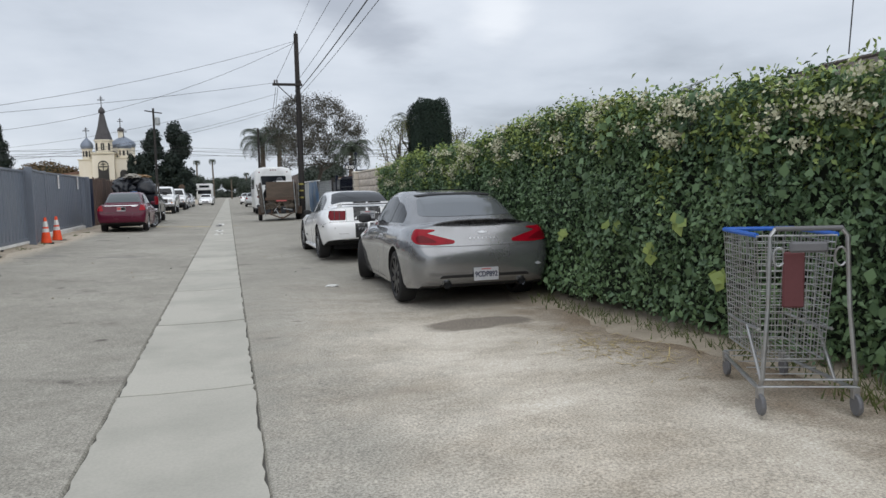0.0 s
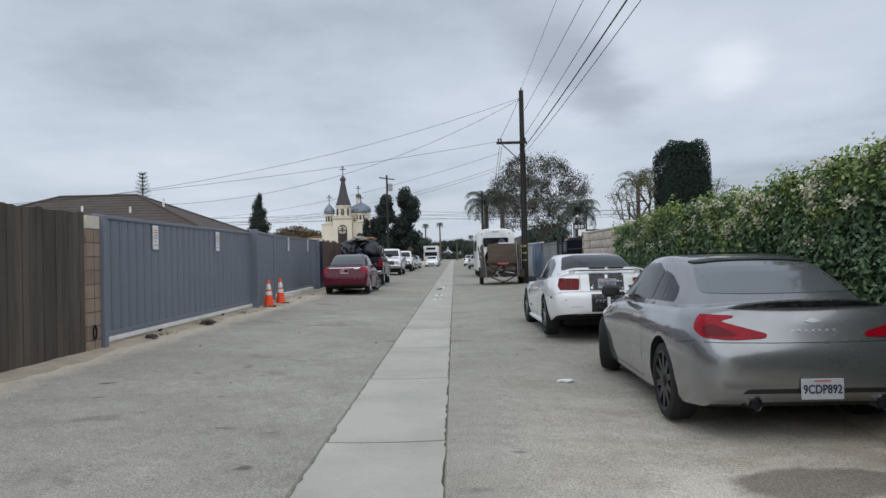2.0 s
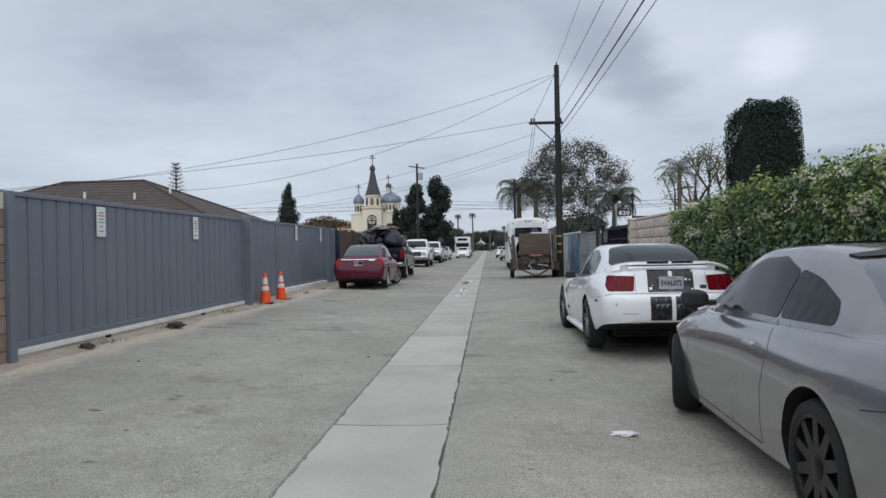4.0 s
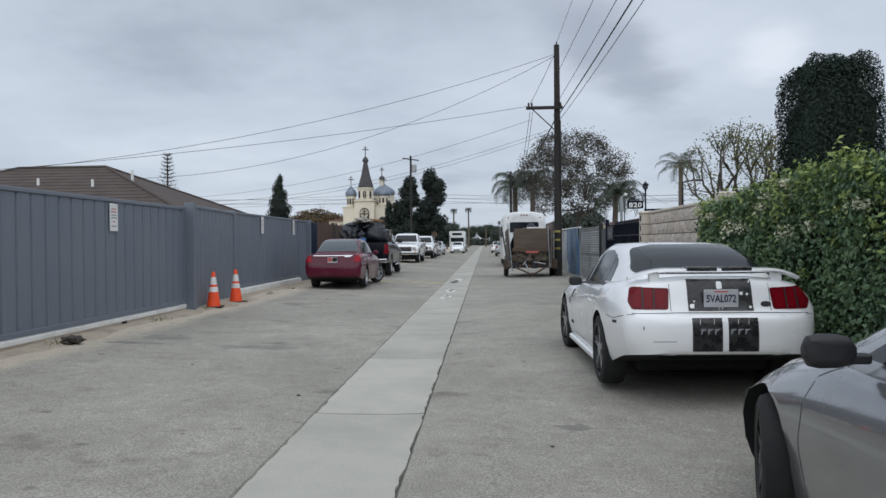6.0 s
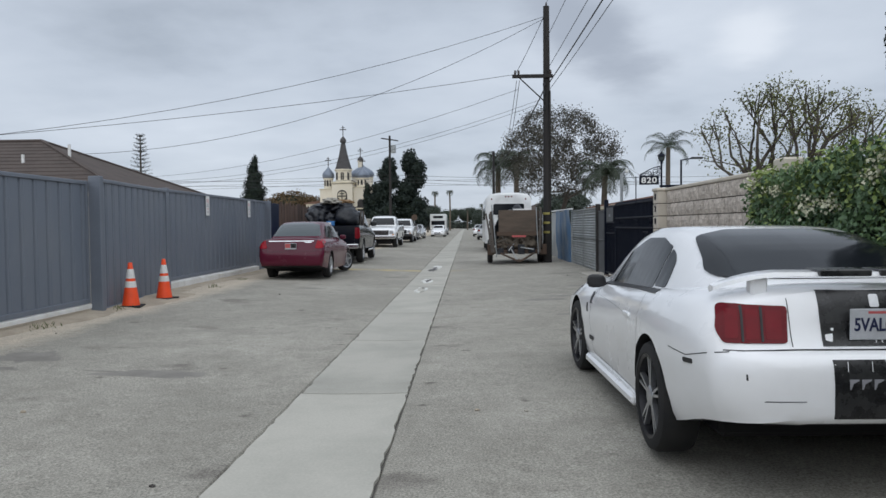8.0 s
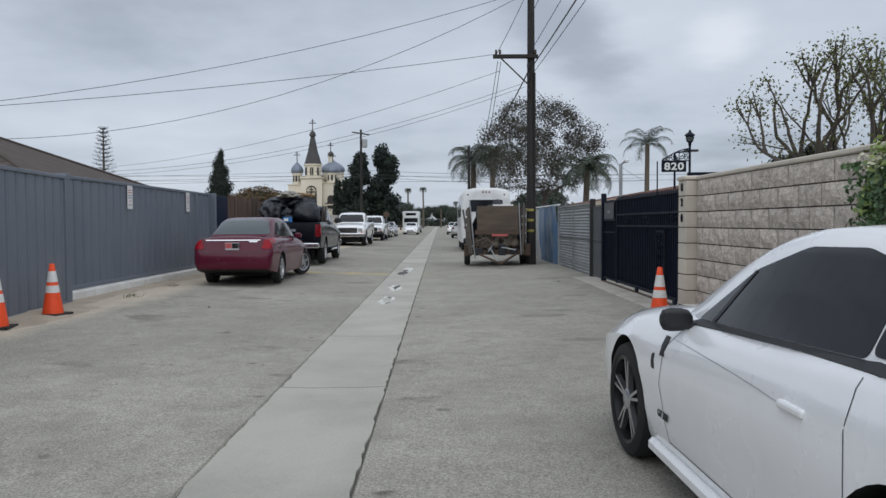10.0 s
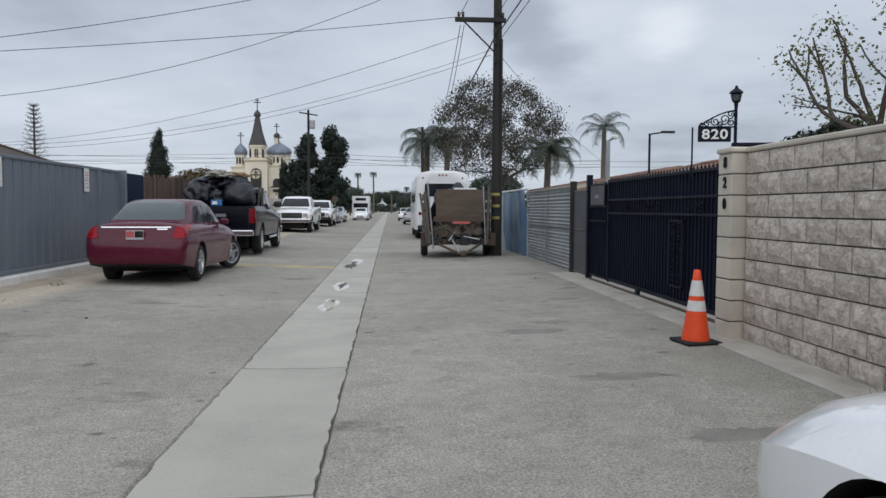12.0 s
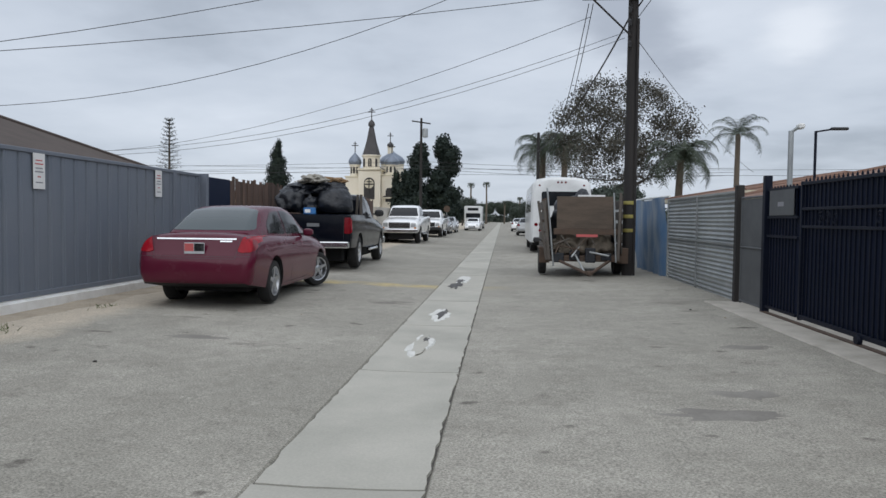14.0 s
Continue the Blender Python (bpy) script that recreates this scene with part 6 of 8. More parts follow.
    part("front_bumper", boxed(-0.95, 0.95, L + 0.80, L + 1.0, 0.46 + zu, 0.68 + zu, bevel=0.05, segments=2), bumper, base, "bright front bumper")
    for z in (0.76, 0.84, 0.92):
        part("grille_bar", boxed(-0.5, 0.5, L + 0.89, L + 0.915, z + zu - 0.012, z + zu + 0.012), bumper if color == "white_paint" else "trim", base)
    for side in (-1, 1):
        part("side_step", tubed([(side * 0.97, 1.2, 0.42 + zu), (side * 1.0, 1.3, 0.40 + zu), (side * 1.0, 2.6, 0.40 + zu), (side * 0.97, 2.7, 0.42 + zu)], 0.035, 10), "chrome", base)
    mirrors(base, 2.55, 1.38 + zu, 0.95, "trim", 1.35)
    plate(base, tree, 0.60 + zu, "", "front") if color != "black_paint" else None
    handles(base, tree, [(1.12, 1.12 + zu), (1.80, 1.10 + zu)], color)
    return base, tree


BLACK_PICKUP, _ = pickup("black_pickup", "black crew-cab pickup with a bed piled high with bags", -3.65, 36.65, 1.5, "black_paint", "chrome", 3.65, 0.02)
BLACK_PICKUP.matrix_world = BLACK_PICKUP.matrix_world @ Matrix.Diagonal((0.93, 1, 1, 1))
WHITE_PICKUP, _ = pickup("white_pickup", "white heavy-duty pickup with a chrome front, parked facing out", -4.25, 58.3, 180, "white_paint", "chrome", 3.6, 0.05)
pickup("white_pickup", "white pickup with a dark front bumper, parked facing out", -4.2, 70.8, 180, "white_paint", "trim", 3.6, 0.0)


def lump(name, label, category, x, y, z, rx, ry, rz, material, seed, wrinkle=0.12, turn=0.0, group=""):
    """A slumped sack or heap with a flat underside."""
    bm = bmesh.new()
    bmesh.ops.create_icosphere(bm, subdivisions=4, radius=1.0)
    for v in bm.verts:
        d = v.co.normalized()
        k = 1 + wrinkle * noise.noise(d * 2.1 + Vector((seed, 0, 0))) + wrinkle * 0.6 * abs(noise.noise(d * 5.3 + Vector((0, seed, 0))))
        v.co = Vector((d.x * rx * k, d.y * ry * k, max(d.z, -0.55) * rz * k))
    zmin = min(v.co.z for v in bm.verts)
    bmesh.ops.translate(bm, verts=bm.verts, vec=(0, 0, -zmin))
    ob = part(name, bm, material, smooth=60)
    ob.matrix_world = pose(x, y, z, 0, 0, turn)
    return tagged(ob, label, category, group=group)


BED = gz(-3.65) + 1.335
LOAD = (("stuffed black plastic bag on the pickup bed", -4.30, 36.05, 0.0, 0.36, 0.42, 0.36, 1.0, 0.30), ("bulging black plastic bag on the pickup bed", -3.28, 36.2, 0.0, 0.44, 0.5, 0.40, 2.3, 0.14),
        ("stuffed black plastic bag on the pickup bed", -3.75, 36.9, 0.0, 0.46, 0.5, 0.44, 3.9, 0.25), ("small black plastic bag on the pickup bed", -3.82, 35.95, 0.0, 0.22, 0.24, 0.24, 11.7, 0.35),
        ("crumpled black plastic bag on top of the pickup load", -4.15, 36.5, 0.42, 0.48, 0.45, 0.20, 5.2, 0.45), ("crumpled black plastic bag on top of the pickup load", -3.55, 36.6, 0.50, 0.42, 0.40, 0.19, 6.6, 0.40))
for text, x, y, up, a, b, c, seed, fold in LOAD:
    lump("bin_bag", text, "bag", x, y, BED + up, a, b, c, "bag", seed, fold, group="bags on the pickup")
lump("blanket", "rumpled orange-brown blanket on top of the pickup load", "blanket", -3.62, 36.8, BED + 0.76, 0.42, 0.35, 0.10, "cardboard", 7.1, 0.5)
lump("blanket", "rumpled grey-brown blanket on top of the pickup load", "blanket", -3.85, 36.35, BED + 0.74, 0.30, 0.30, 0.12, "canvas", 9.1, 0.6)
b = part("printed_box", boxed(-0.14, 0.14, -0.1, 0.1, 0, 0.15, bevel=0.006), "blue_box")
b.matrix_world = pose(-3.75, 35.62, BED + 0.002, 0, 0, 12)
tagged(b, "blue printed carton on the pickup's tailgate edge", "box")
part("carton_print", boxed(-0.11, 0.02, -0.1025, -0.1005, 0.03, 0.11), "white_sign", b)
for px, tilt in ((-2.93, 4), (-2.82, 1)):
    b = part("timber_stake", boxed(-0.03, 0.03, -0.03, 0.03, 0, 0.52, bevel=0.005), "old_plank")
    b.matrix_world = pose(px, 37.1, BED, 0, tilt, 0)
    tagged(b, "short pale timber stake standing in the pickup bed", "stake", group="timber stakes")

# cars farther along the alley
saloon("grey_car", "dark grey car parked at the fence", -4.3, 79.5, 180, "grey_paint", detail=False)
saloon("silver_car", "silver car parked at the fence", -4.2, 86.5, 180, "silver_paint", detail=False)
saloon("white_car", "white saloon parked facing out", -2.4, 101.0, 178, "white_paint", detail=False)
saloon("silver_car", "silver saloon parked beyond the bus", 2.9, 78.0, 0, "silver_paint", detail=False)
saloon("grey_car", "grey saloon parked far along the alley", -2.6, 121.0, 180, "grey_paint", detail=False)
saloon("white_car", "white car parked far along the alley", 2.7, 98.0, 0, "white_paint", detail=False)


# ---------------------------------------------------------------- shuttle bus, motor home and trailer
def bus():
    base = thing("shuttle_bus", "white shuttle bus with round rear lamps, parked by the fence", "bus", 3.12, 47.2, gz(3.1), 0)
    w, h, n = 1.18, 2.98, 7.2
    bm = loft([(y, [(0, 0.42), (w * k, 0.42), (w * k, 0.6), (w * k, 1.5), (w * k * 0.985, 2.3), (w * k * 0.95, h * j - 0.25), (w * k * 0.82, h * j - 0.08), (w * k * 0.45, h * j), (0, h * j + 0.01)]) for y, k, j in ((0, 0.93, 0.965), (0.05, 0.98, 0.985), (0.14, 1, 1), (2, 1, 1), (n - 0.3, 1, 1), (n, 0.95, 0.97))])
    tree = tree_of(bm)
    part("body", bm, "bus_white", base, smooth=35)
    part("rear_window", panel(tree, "rear", rounded([(-0.78, 1.86), (-0.78, 2.42), (0.78, 2.42), (0.78, 1.86)], 0.1), 0.006), "glass", base, smooth=40)
    for a, b in ((0.3, 1.5), (1.58, 2.9), (2.98, 4.3), (4.38, 5.7)):
        for way in ("left", "right"):
            part("side_window", panel(tree, way, rounded([(a, 1.62), (a, 2.42), (b, 2.42), (b, 1.62)], 0.08), 0.006), "glass", base, smooth=40)
    for sx in (-1, 1):
        for lx, lz, r in ((0.98, 1.12, 0.07), (0.80, 1.12, 0.07), (0.62, 1.12, 0.07), (0.82, 0.90, 0.06)):
            part("round_lamp", panel(tree, "rear", [(sx * lx + r * math.cos(a), lz + r * math.sin(a)) for a in np.linspace(0, math.tau, 17)[:-1]], 0.012, 2), "red_lens_deep", base, "round dark red lamp")
        part("marker_lamp", panel(tree, "rear", [(sx * 0.86 + 0.04 * math.cos(a), 2.66 + 0.04 * math.sin(a)) for a in np.linspace(0, math.tau, 13)[:-1]], 0.01, 1), "red_lens_deep", base)
        part("tyre", lathed([(0.2, -0.14), (0.36, -0.14), (0.39, -0.1), (0.39, 0.1), (0.36, 0.14), (0.2, 0.14)], 28, "x", (sx * 0.98, 1.75, 0.39)), "rubber", base, smooth=40)
        part("tyre", lathed([(0.2, -0.14), (0.36, -0.14), (0.39, -0.1), (0.39, 0.1), (0.36, 0.14), (0.2, 0.14)], 28, "x", (sx * 0.98, 5.9, 0.39)), "rubber", base, smooth=40)
    for lx in (-0.15, 0, 0.15):
        part("marker_lamp", panel(tree, "rear", [(lx + 0.04 * math.cos(a), 2.78 + 0.04 * math.sin(a)) for a in np.linspace(0, math.tau, 13)[:-1]], 0.01, 1), "red_lens_deep", base)
    part("rear_bumper", boxed(-1.08, 1.08, -0.14, 0.06, 0.42, 0.62, bevel=0.04), "trim", base)
    part("skirt", boxed(-1.1, 1.1, 0.1, 7.0, 0.3, 0.44), "dark", base)


bus()


def motor_home(x, y, label):
    base = thing("motor_home", label, "motor home", x, y, gz(x), 0)
    bm = boxed(-1.15, 1.15, 0, 7.0, 0.55, 3.0, bevel=0.12, segments=2)
    tree = tree_of(bm)
    part("body", bm, "bus_white", base, smooth=35)
    part("windscreen", panel(tree, "rear", rounded([(-0.95, 1.45), (-0.95, 2.05), (0.95, 2.05), (0.95, 1.45)], 0.08), 0.006), "glass", base)
    part("front_cap_window", panel(tree, "rear", rounded([(-0.7, 2.4), (-0.7, 2.75), (0.7, 2.75), (0.7, 2.4)], 0.06), 0.006), "glass", base)
    part("grille", panel(tree, "rear", rounded([(-0.6, 0.85), (-0.6, 1.1), (0.6, 1.1), (0.6, 0.85)], 0.04), 0.006), "trim", base)
    for sx in (-0.85, 0.85):
        for yy in (1.0, 5.5):
            part("tyre", lathed([(0.0, -0.13), (0.36, -0.13), (0.39, -0.09), (0.39, 0.09), (0.36, 0.13), (0.0, 0.13)], 24, "x", (sx, yy, 0.39)), "rubber", base, smooth=40)
    part("chassis", boxed(-0.9, 0.9, 0.2, 6.8, 0.35, 0.57), "dark", base)


motor_home(-3.0, 112, "white motor home parked far along the alley")


def trailer():
    base = thing("utility_trailer", "rusty stake-sided utility trailer with an A-frame drawbar", "trailer", 2.70, 36.0, gz(2.7), 0)
    part("deck", boxed(-0.82, 0.82, -0.35, 2.6, 0.42, 0.50), "rust", base)
    for sx in (-1, 1):
        part("drawbar", tubed([(sx * 0.62, -0.3, 0.40), (0.05 * sx, -1.35, 0.16)], 0.035, 8), "rust", base)
        part("fender", boxed(min(sx * 0.80, sx * 1.0), max(sx * 0.80, sx * 1.0), 0.2, 1.1, 0.62, 0.66, bevel=0.01), "rust", base)
        t = part("tyre", lathed([(0.12, -0.08), (0.27, -0.09), (0.30, -0.06), (0.30, 0.06), (0.27, 0.09), (0.12, 0.08)], 26, "x", (sx * 0.90, 0.62, 0.30)), "rubber", base, smooth=40)
        part("hub", lathed([(0.0, -0.06), (0.13, -0.07), (0.13, 0.07), (0.0, 0.06)], 18, "x", (sx * 0.90, 0.62, 0.30)), "rust", t)
        for yy in (-0.3, 0.7, 1.7):
            part("stake", boxed(sx * 0.83 - 0.03, sx * 0.83 + 0.03, yy, yy + 0.06, 0.5, 1.85), "rust", base)
        for z in (0.55, 0.80, 1.05, 1.32, 1.58):
            part("side_board", boxed(sx * 0.86 - 0.015, sx * 0.86 + 0.015, -0.34, 2.6, z, z + 0.2, bevel=0.004), "old_plank", base)
        part("fender_frame", boxed(min(sx * 0.78, sx * 1.02), max(sx * 0.78, sx * 1.02), -0.30, -0.18, 0.32, 0.68, bevel=0.01), "rust", base)
    part("front_beam", boxed(-0.86, 0.86, -0.38, -0.30, 0.36, 0.50, bevel=0.01), "rust", base)
    part("coupler", boxed(-0.06, 0.06, -1.55, -1.30, 0.12, 0.22, bevel=0.02), "rust", base)
    part("jack", tubed([(0.0, -0.6, 0.12), (-0.22, -0.42, 0.55)], 0.022, 8), "galv", base)
    part("front_board", boxed(-0.63, 0.66, -0.36, -0.325, 1.12, 1.86, bevel=0.006), "plywood", base, "dark plywood front board")
    part("ledge_board", boxed(-0.70, 0.82, -0.40, -0.28, 0.98, 1.12, bevel=0.01), "rust", base, "faded red-brown ledge board")
    part("ledge_print", boxed(-0.18, 0.30, -0.404, -0.4, 0.93, 0.99), "red_ink", base)
    for sx, lean in ((-0.80, 0.13), (-0.86, 0.20), (0.76, -0.06)):
        part("leaning_plank", tubed([(sx, -0.46, 0.40), (sx - lean, -0.34, 1.75 if sx < 0 else 1.95)], 0.04, 4), "old_plank", base)
    part("tall_rod", tubed([(-0.70, -0.44, 0.25), (-0.86, -0.36, 2.05)], 0.02, 8), "galv", base)
    part("tall_rod", tubed([(0.72, -0.44, 0.35), (0.66, -0.36, 1.95)], 0.018, 8), "galv", base)
    rng = random.Random(41)
    for k in range(9):
        x0, z0 = rng.uniform(-0.75, 0.75), rng.uniform(0.42, 0.8)
        part("scrap_rod", tubed([(x0, -0.43 - 0.02 * k, z0), (x0 + rng.uniform(-0.55, 0.55), -0.41, z0 + rng.uniform(0.05, 0.5))], rng.uniform(0.012, 0.022), 6), rng.choice(("rust", "galv", "old_plank")), base)
    for k in range(4):
        part("hanging_rag", boxed(-0.7 + 0.36 * k, -0.46 + 0.36 * k, -0.44, -0.40, 0.34 + 0.05 * (k % 2), 0.56 + 0.06 * (k % 3), bevel=0.015), "bag", base, "dark rag over the trailer's front beam")
    return base


trailer()
lump("canvas_heap", "dirty canvas heap on the trailer deck", "canvas", 2.45, 36.1, gz(2.7) + 0.502, 0.38, 0.30, 0.32, "sacking", 4.4, 0.45)
lump("sack", "tan sack on the trailer deck", "sack", 3.10, 36.0, gz(2.7) + 0.502, 0.28, 0.25, 0.30, "sacking", 6.4, 0.45)
lump("tarp_cover", "black tarpaulin thrown over the trailer load", "tarp", 2.80, 37.3, gz(2.7) + 0.502, 0.80, 0.95, 0.86, "bag", 8.4, 0.30)
c = part("white_carton", boxed(-0.34, 0.30, -0.03, 0.03, 0, 0.30, bevel=0.01), "white_sign")
c.matrix_world = pose(2.95, 36.28, gz(2.7) + 1.62, 0, 0, 0)
c.parent = None
tagged(c, "white panel propped in the trailer load", "panel")


# ---------------------------------------------------------------- poles and wires
def sag(a, b, drop, n=18):
    a, b = Vector(a), Vector(b)
    return [a.lerp(b, k / n) - Vector((0, 0, 4 * drop * (k / n) * (1 - k / n))) for k in range(n + 1)]


def wire(a, b, drop, r=0.009, label="black overhead cable hung between poles"):
    tagged(part("overhead_cable", tubed(sag(a, b, drop), r, 5), "wire"), label, "cable", group="overhead cables")


PX, PY = 3.80, 36.15


def power_pole():
    base = thing("utility_pole", "dark wooden utility pole with one crossarm and yellow bands", "utility pole", PX, PY, 0.05)
    part("shaft", tubed([(0, 0, 0), (0, 0, 4), (0, 0, 8.93)], [0.155, 0.130, 0.105], 16), "pole", base, smooth=50)
    for z in (1.05, 1.38, 1.70):
        part("band", lathed([(0.158, z), (0.160, z + 0.01), (0.158, z + 0.07), (0.155, z + 0.08)], 16, cap=False), "yellow_band", base, "yellow reflective band", smooth=50)
    part("crossarm", boxed(-1.20, 0.20, -0.20, -0.10, 6.44, 6.56, bevel=0.01), "pole", base)
    part("brace", tubed([(-0.95, -0.17, 6.44), (-0.06, -0.13, 5.60)], 0.022, 6), "pole", base)
    for dx in (-1.10, -0.98, 0.12):
        part("insulator", lathed([(0.012, 6.56), (0.03, 6.58), (0.045, 6.62), (0.03, 6.66), (0.04, 6.69), (0.0, 6.72)], 10, at=(dx, -0.15, 0)), "ceramic", base)
    part("top_pin", lathed([(0.02, 8.93), (0.035, 9.0), (0.02, 9.06), (0.0, 9.08)], 10), "ceramic", base)
    part("conduit", tubed([(0.10, -0.14, 0), (0.10, -0.13, 6.0)], 0.03, 8), "pole", base)
    for z in (6.2, 5.9, 5.4):
        part("cable_bundle", lathed([(0.0, -0.1), (0.04, -0.06), (0.05, 0.05), (0.0, 0.1)], 8, at=(-0.10, -0.16, z)), "wire", base)


power_pole()
wire((PX, PY, 9.06), (3.4, -12, 9.1), 0.35, 0.007)
wire((PX, PY - 0.1, 7.85), (4.05, -12, 8.3), 0.4)
wire((PX, PY - 0.1, 6.75), (3.9, -12, 7.2), 0.4)
wire((PX + 0.1, PY - 0.1, 6.35), (4.0, -12, 6.9), 0.4, 0.018)
wire((PX + 0.1, PY - 0.1, 6.10), (4.15, -12, 6.7), 0.45, 0.009)
for a, b, d, r in (((3.7, 36.15, 8.62), (-26.35, 28.36, 3.5), 1.57, 0.008), ((2.7, 36.0, 6.62), (-35.17, 25.52, 2.93), 0.93, 0.008), ((3.7, 36.15, 8.55), (-16.23, 36.24, 4.22), 1.52, 0.008), ((2.8, 36.0, 6.1), (-27.67, 56.17, 5.28), 1.52, 0.007), ((3.6, 36.05, 5.75), (-20.43, 42.93, 4.11), 1.43, 0.006), ((3.6, 36.05, 5.62), (-20.43, 42.93, 4.02), 1.46, 0.006)):
    wire(a, b, d, r)
for dx, z0, z1, x1 in ((-1.1, 6.6, 8.6, -0.1), (-0.95, 6.4, 4.0, -1.0), (-1.05, 6.4, 4.2, -1.15)):
    wire((PX + dx, PY - 0.15, z0), (PX + x1 - 0.0, PY - 0.02 + (12 if z1 < 6 else 0), z1), 0.05 if z1 > 6 else 0.6, 0.010)
wire((PX - 0.05, PY - 0.1, 6.2), (PX - 1.7, PY + 14, 4.2), 0.5, 0.022)
wire((PX + 0.1, PY, 5.6), (12, 52, 3.6), 0.3, 0.008)
for z, d in ((5.9, 0.3), (5.5, 0.4), (5.2, 0.5)):
    wire((-60, 97, z + 1.2), (-7.95, 95, z + 1.6), d, 0.016)
    wire((-7.95, 95, z + 1.6), (24, 92, z + 0.8), d, 0.018)
for z in (8.6, 7.9):
    wire((-70, 112, z), (70, 108, z - 0.5), 0.6, 0.02)
wire((9.2, 9.3, 3.2), (9.9, 9.6, 8.0), 0.0, 0.01, "thin aerial cable above the roof")


def far_pole():
    base = thing("utility_pole", "slim grey wooden utility pole with a transformer", "utility pole", -7.95, 95, 0.1)
    part("shaft", tubed([(0, 0, 0), (0, 0, 12)], [0.17, 0.12], 12), "pole", base, smooth=50)
    part("crossarm", tubed([(-1.0, -0.1, 11.7), (1.0, -0.1, 11.4)], 0.07, 6), "pole", base)
    part("transformer", lathed([(0.0, 9.9), (0.28, 9.95), (0.30, 10.1), (0.30, 10.8), (0.22, 10.9), (0.0, 10.95)], 14, at=(0.45, -0.2, 0)), "galv", base)


far_pole()
p = thing("utility_pole", "slim dark utility pole behind palms", "utility pole", 3.2, 68, 0.1)
part("shaft", tubed([(0, 0, 0), (0, 0, 7.2)], [0.13, 0.10], 10), "pole", p)


def yard_lamp(x, y, z, label, arm, head, material="galv"):
    base = thing("yard_lamp", label, "lamp", x, y, gz(x))
    part("mast", tubed([(0, 0, 0), (0, 0, z)], 0.04, 8), material, base)
    part("arm", tubed([(0, 0, z - 0.02), (arm * 0.6, -0.05, z + 0.06)], 0.025, 6), material, base)
    part("lamp_head", boxed(min(arm * 0.45, arm), max(arm * 0.45, arm), -0.11, 0.03, z + 0.02, z + 0.10, bevel=0.02), head, base)


yard_lamp(5.05, 30.0, 2.62, "grey mast with a small floodlight behind the gate", 0.16, "rail")
yard_lamp(9.6, 40.0, 3.85, "dark mast with a flat yard lamp", 0.85, "trim", "black_metal")


# ---------------------------------------------------------------- notices on the gates
def notice(x, y, z, h=0.42, w=0.235):
    base = thing("notice_sign", "white metal warning notice with faded red print", "sign", x, y, z, 0, group="notices on the gates")
    part("sheet", boxed(0.0, 0.004, -w / 2, w / 2, -h / 2, h / 2, bevel=0.001), "white_sign", base)
    for k, (dz, ww, m) in enumerate(((0.30, 0.55, "red_ink"), (0.20, 0.7, "red_ink"), (0.08, 0.6, "grey_ink"), (-0.02, 0.7, "grey_ink"), (-0.16, 0.3, "red_ink"), (-0.32, 0.6, "grey_ink"))):
        part("print_bar", boxed(0.0042, 0.0052, -w * ww / 2, w * ww / 2, h * dz - 0.008, h * dz + 0.008), m, base)


for y in (15.77, 19.03):
    notice(-4.694, y, 1.83)
for y in (27.81, 31.02):
    notice(-5.174, y, 1.93, 0.46)


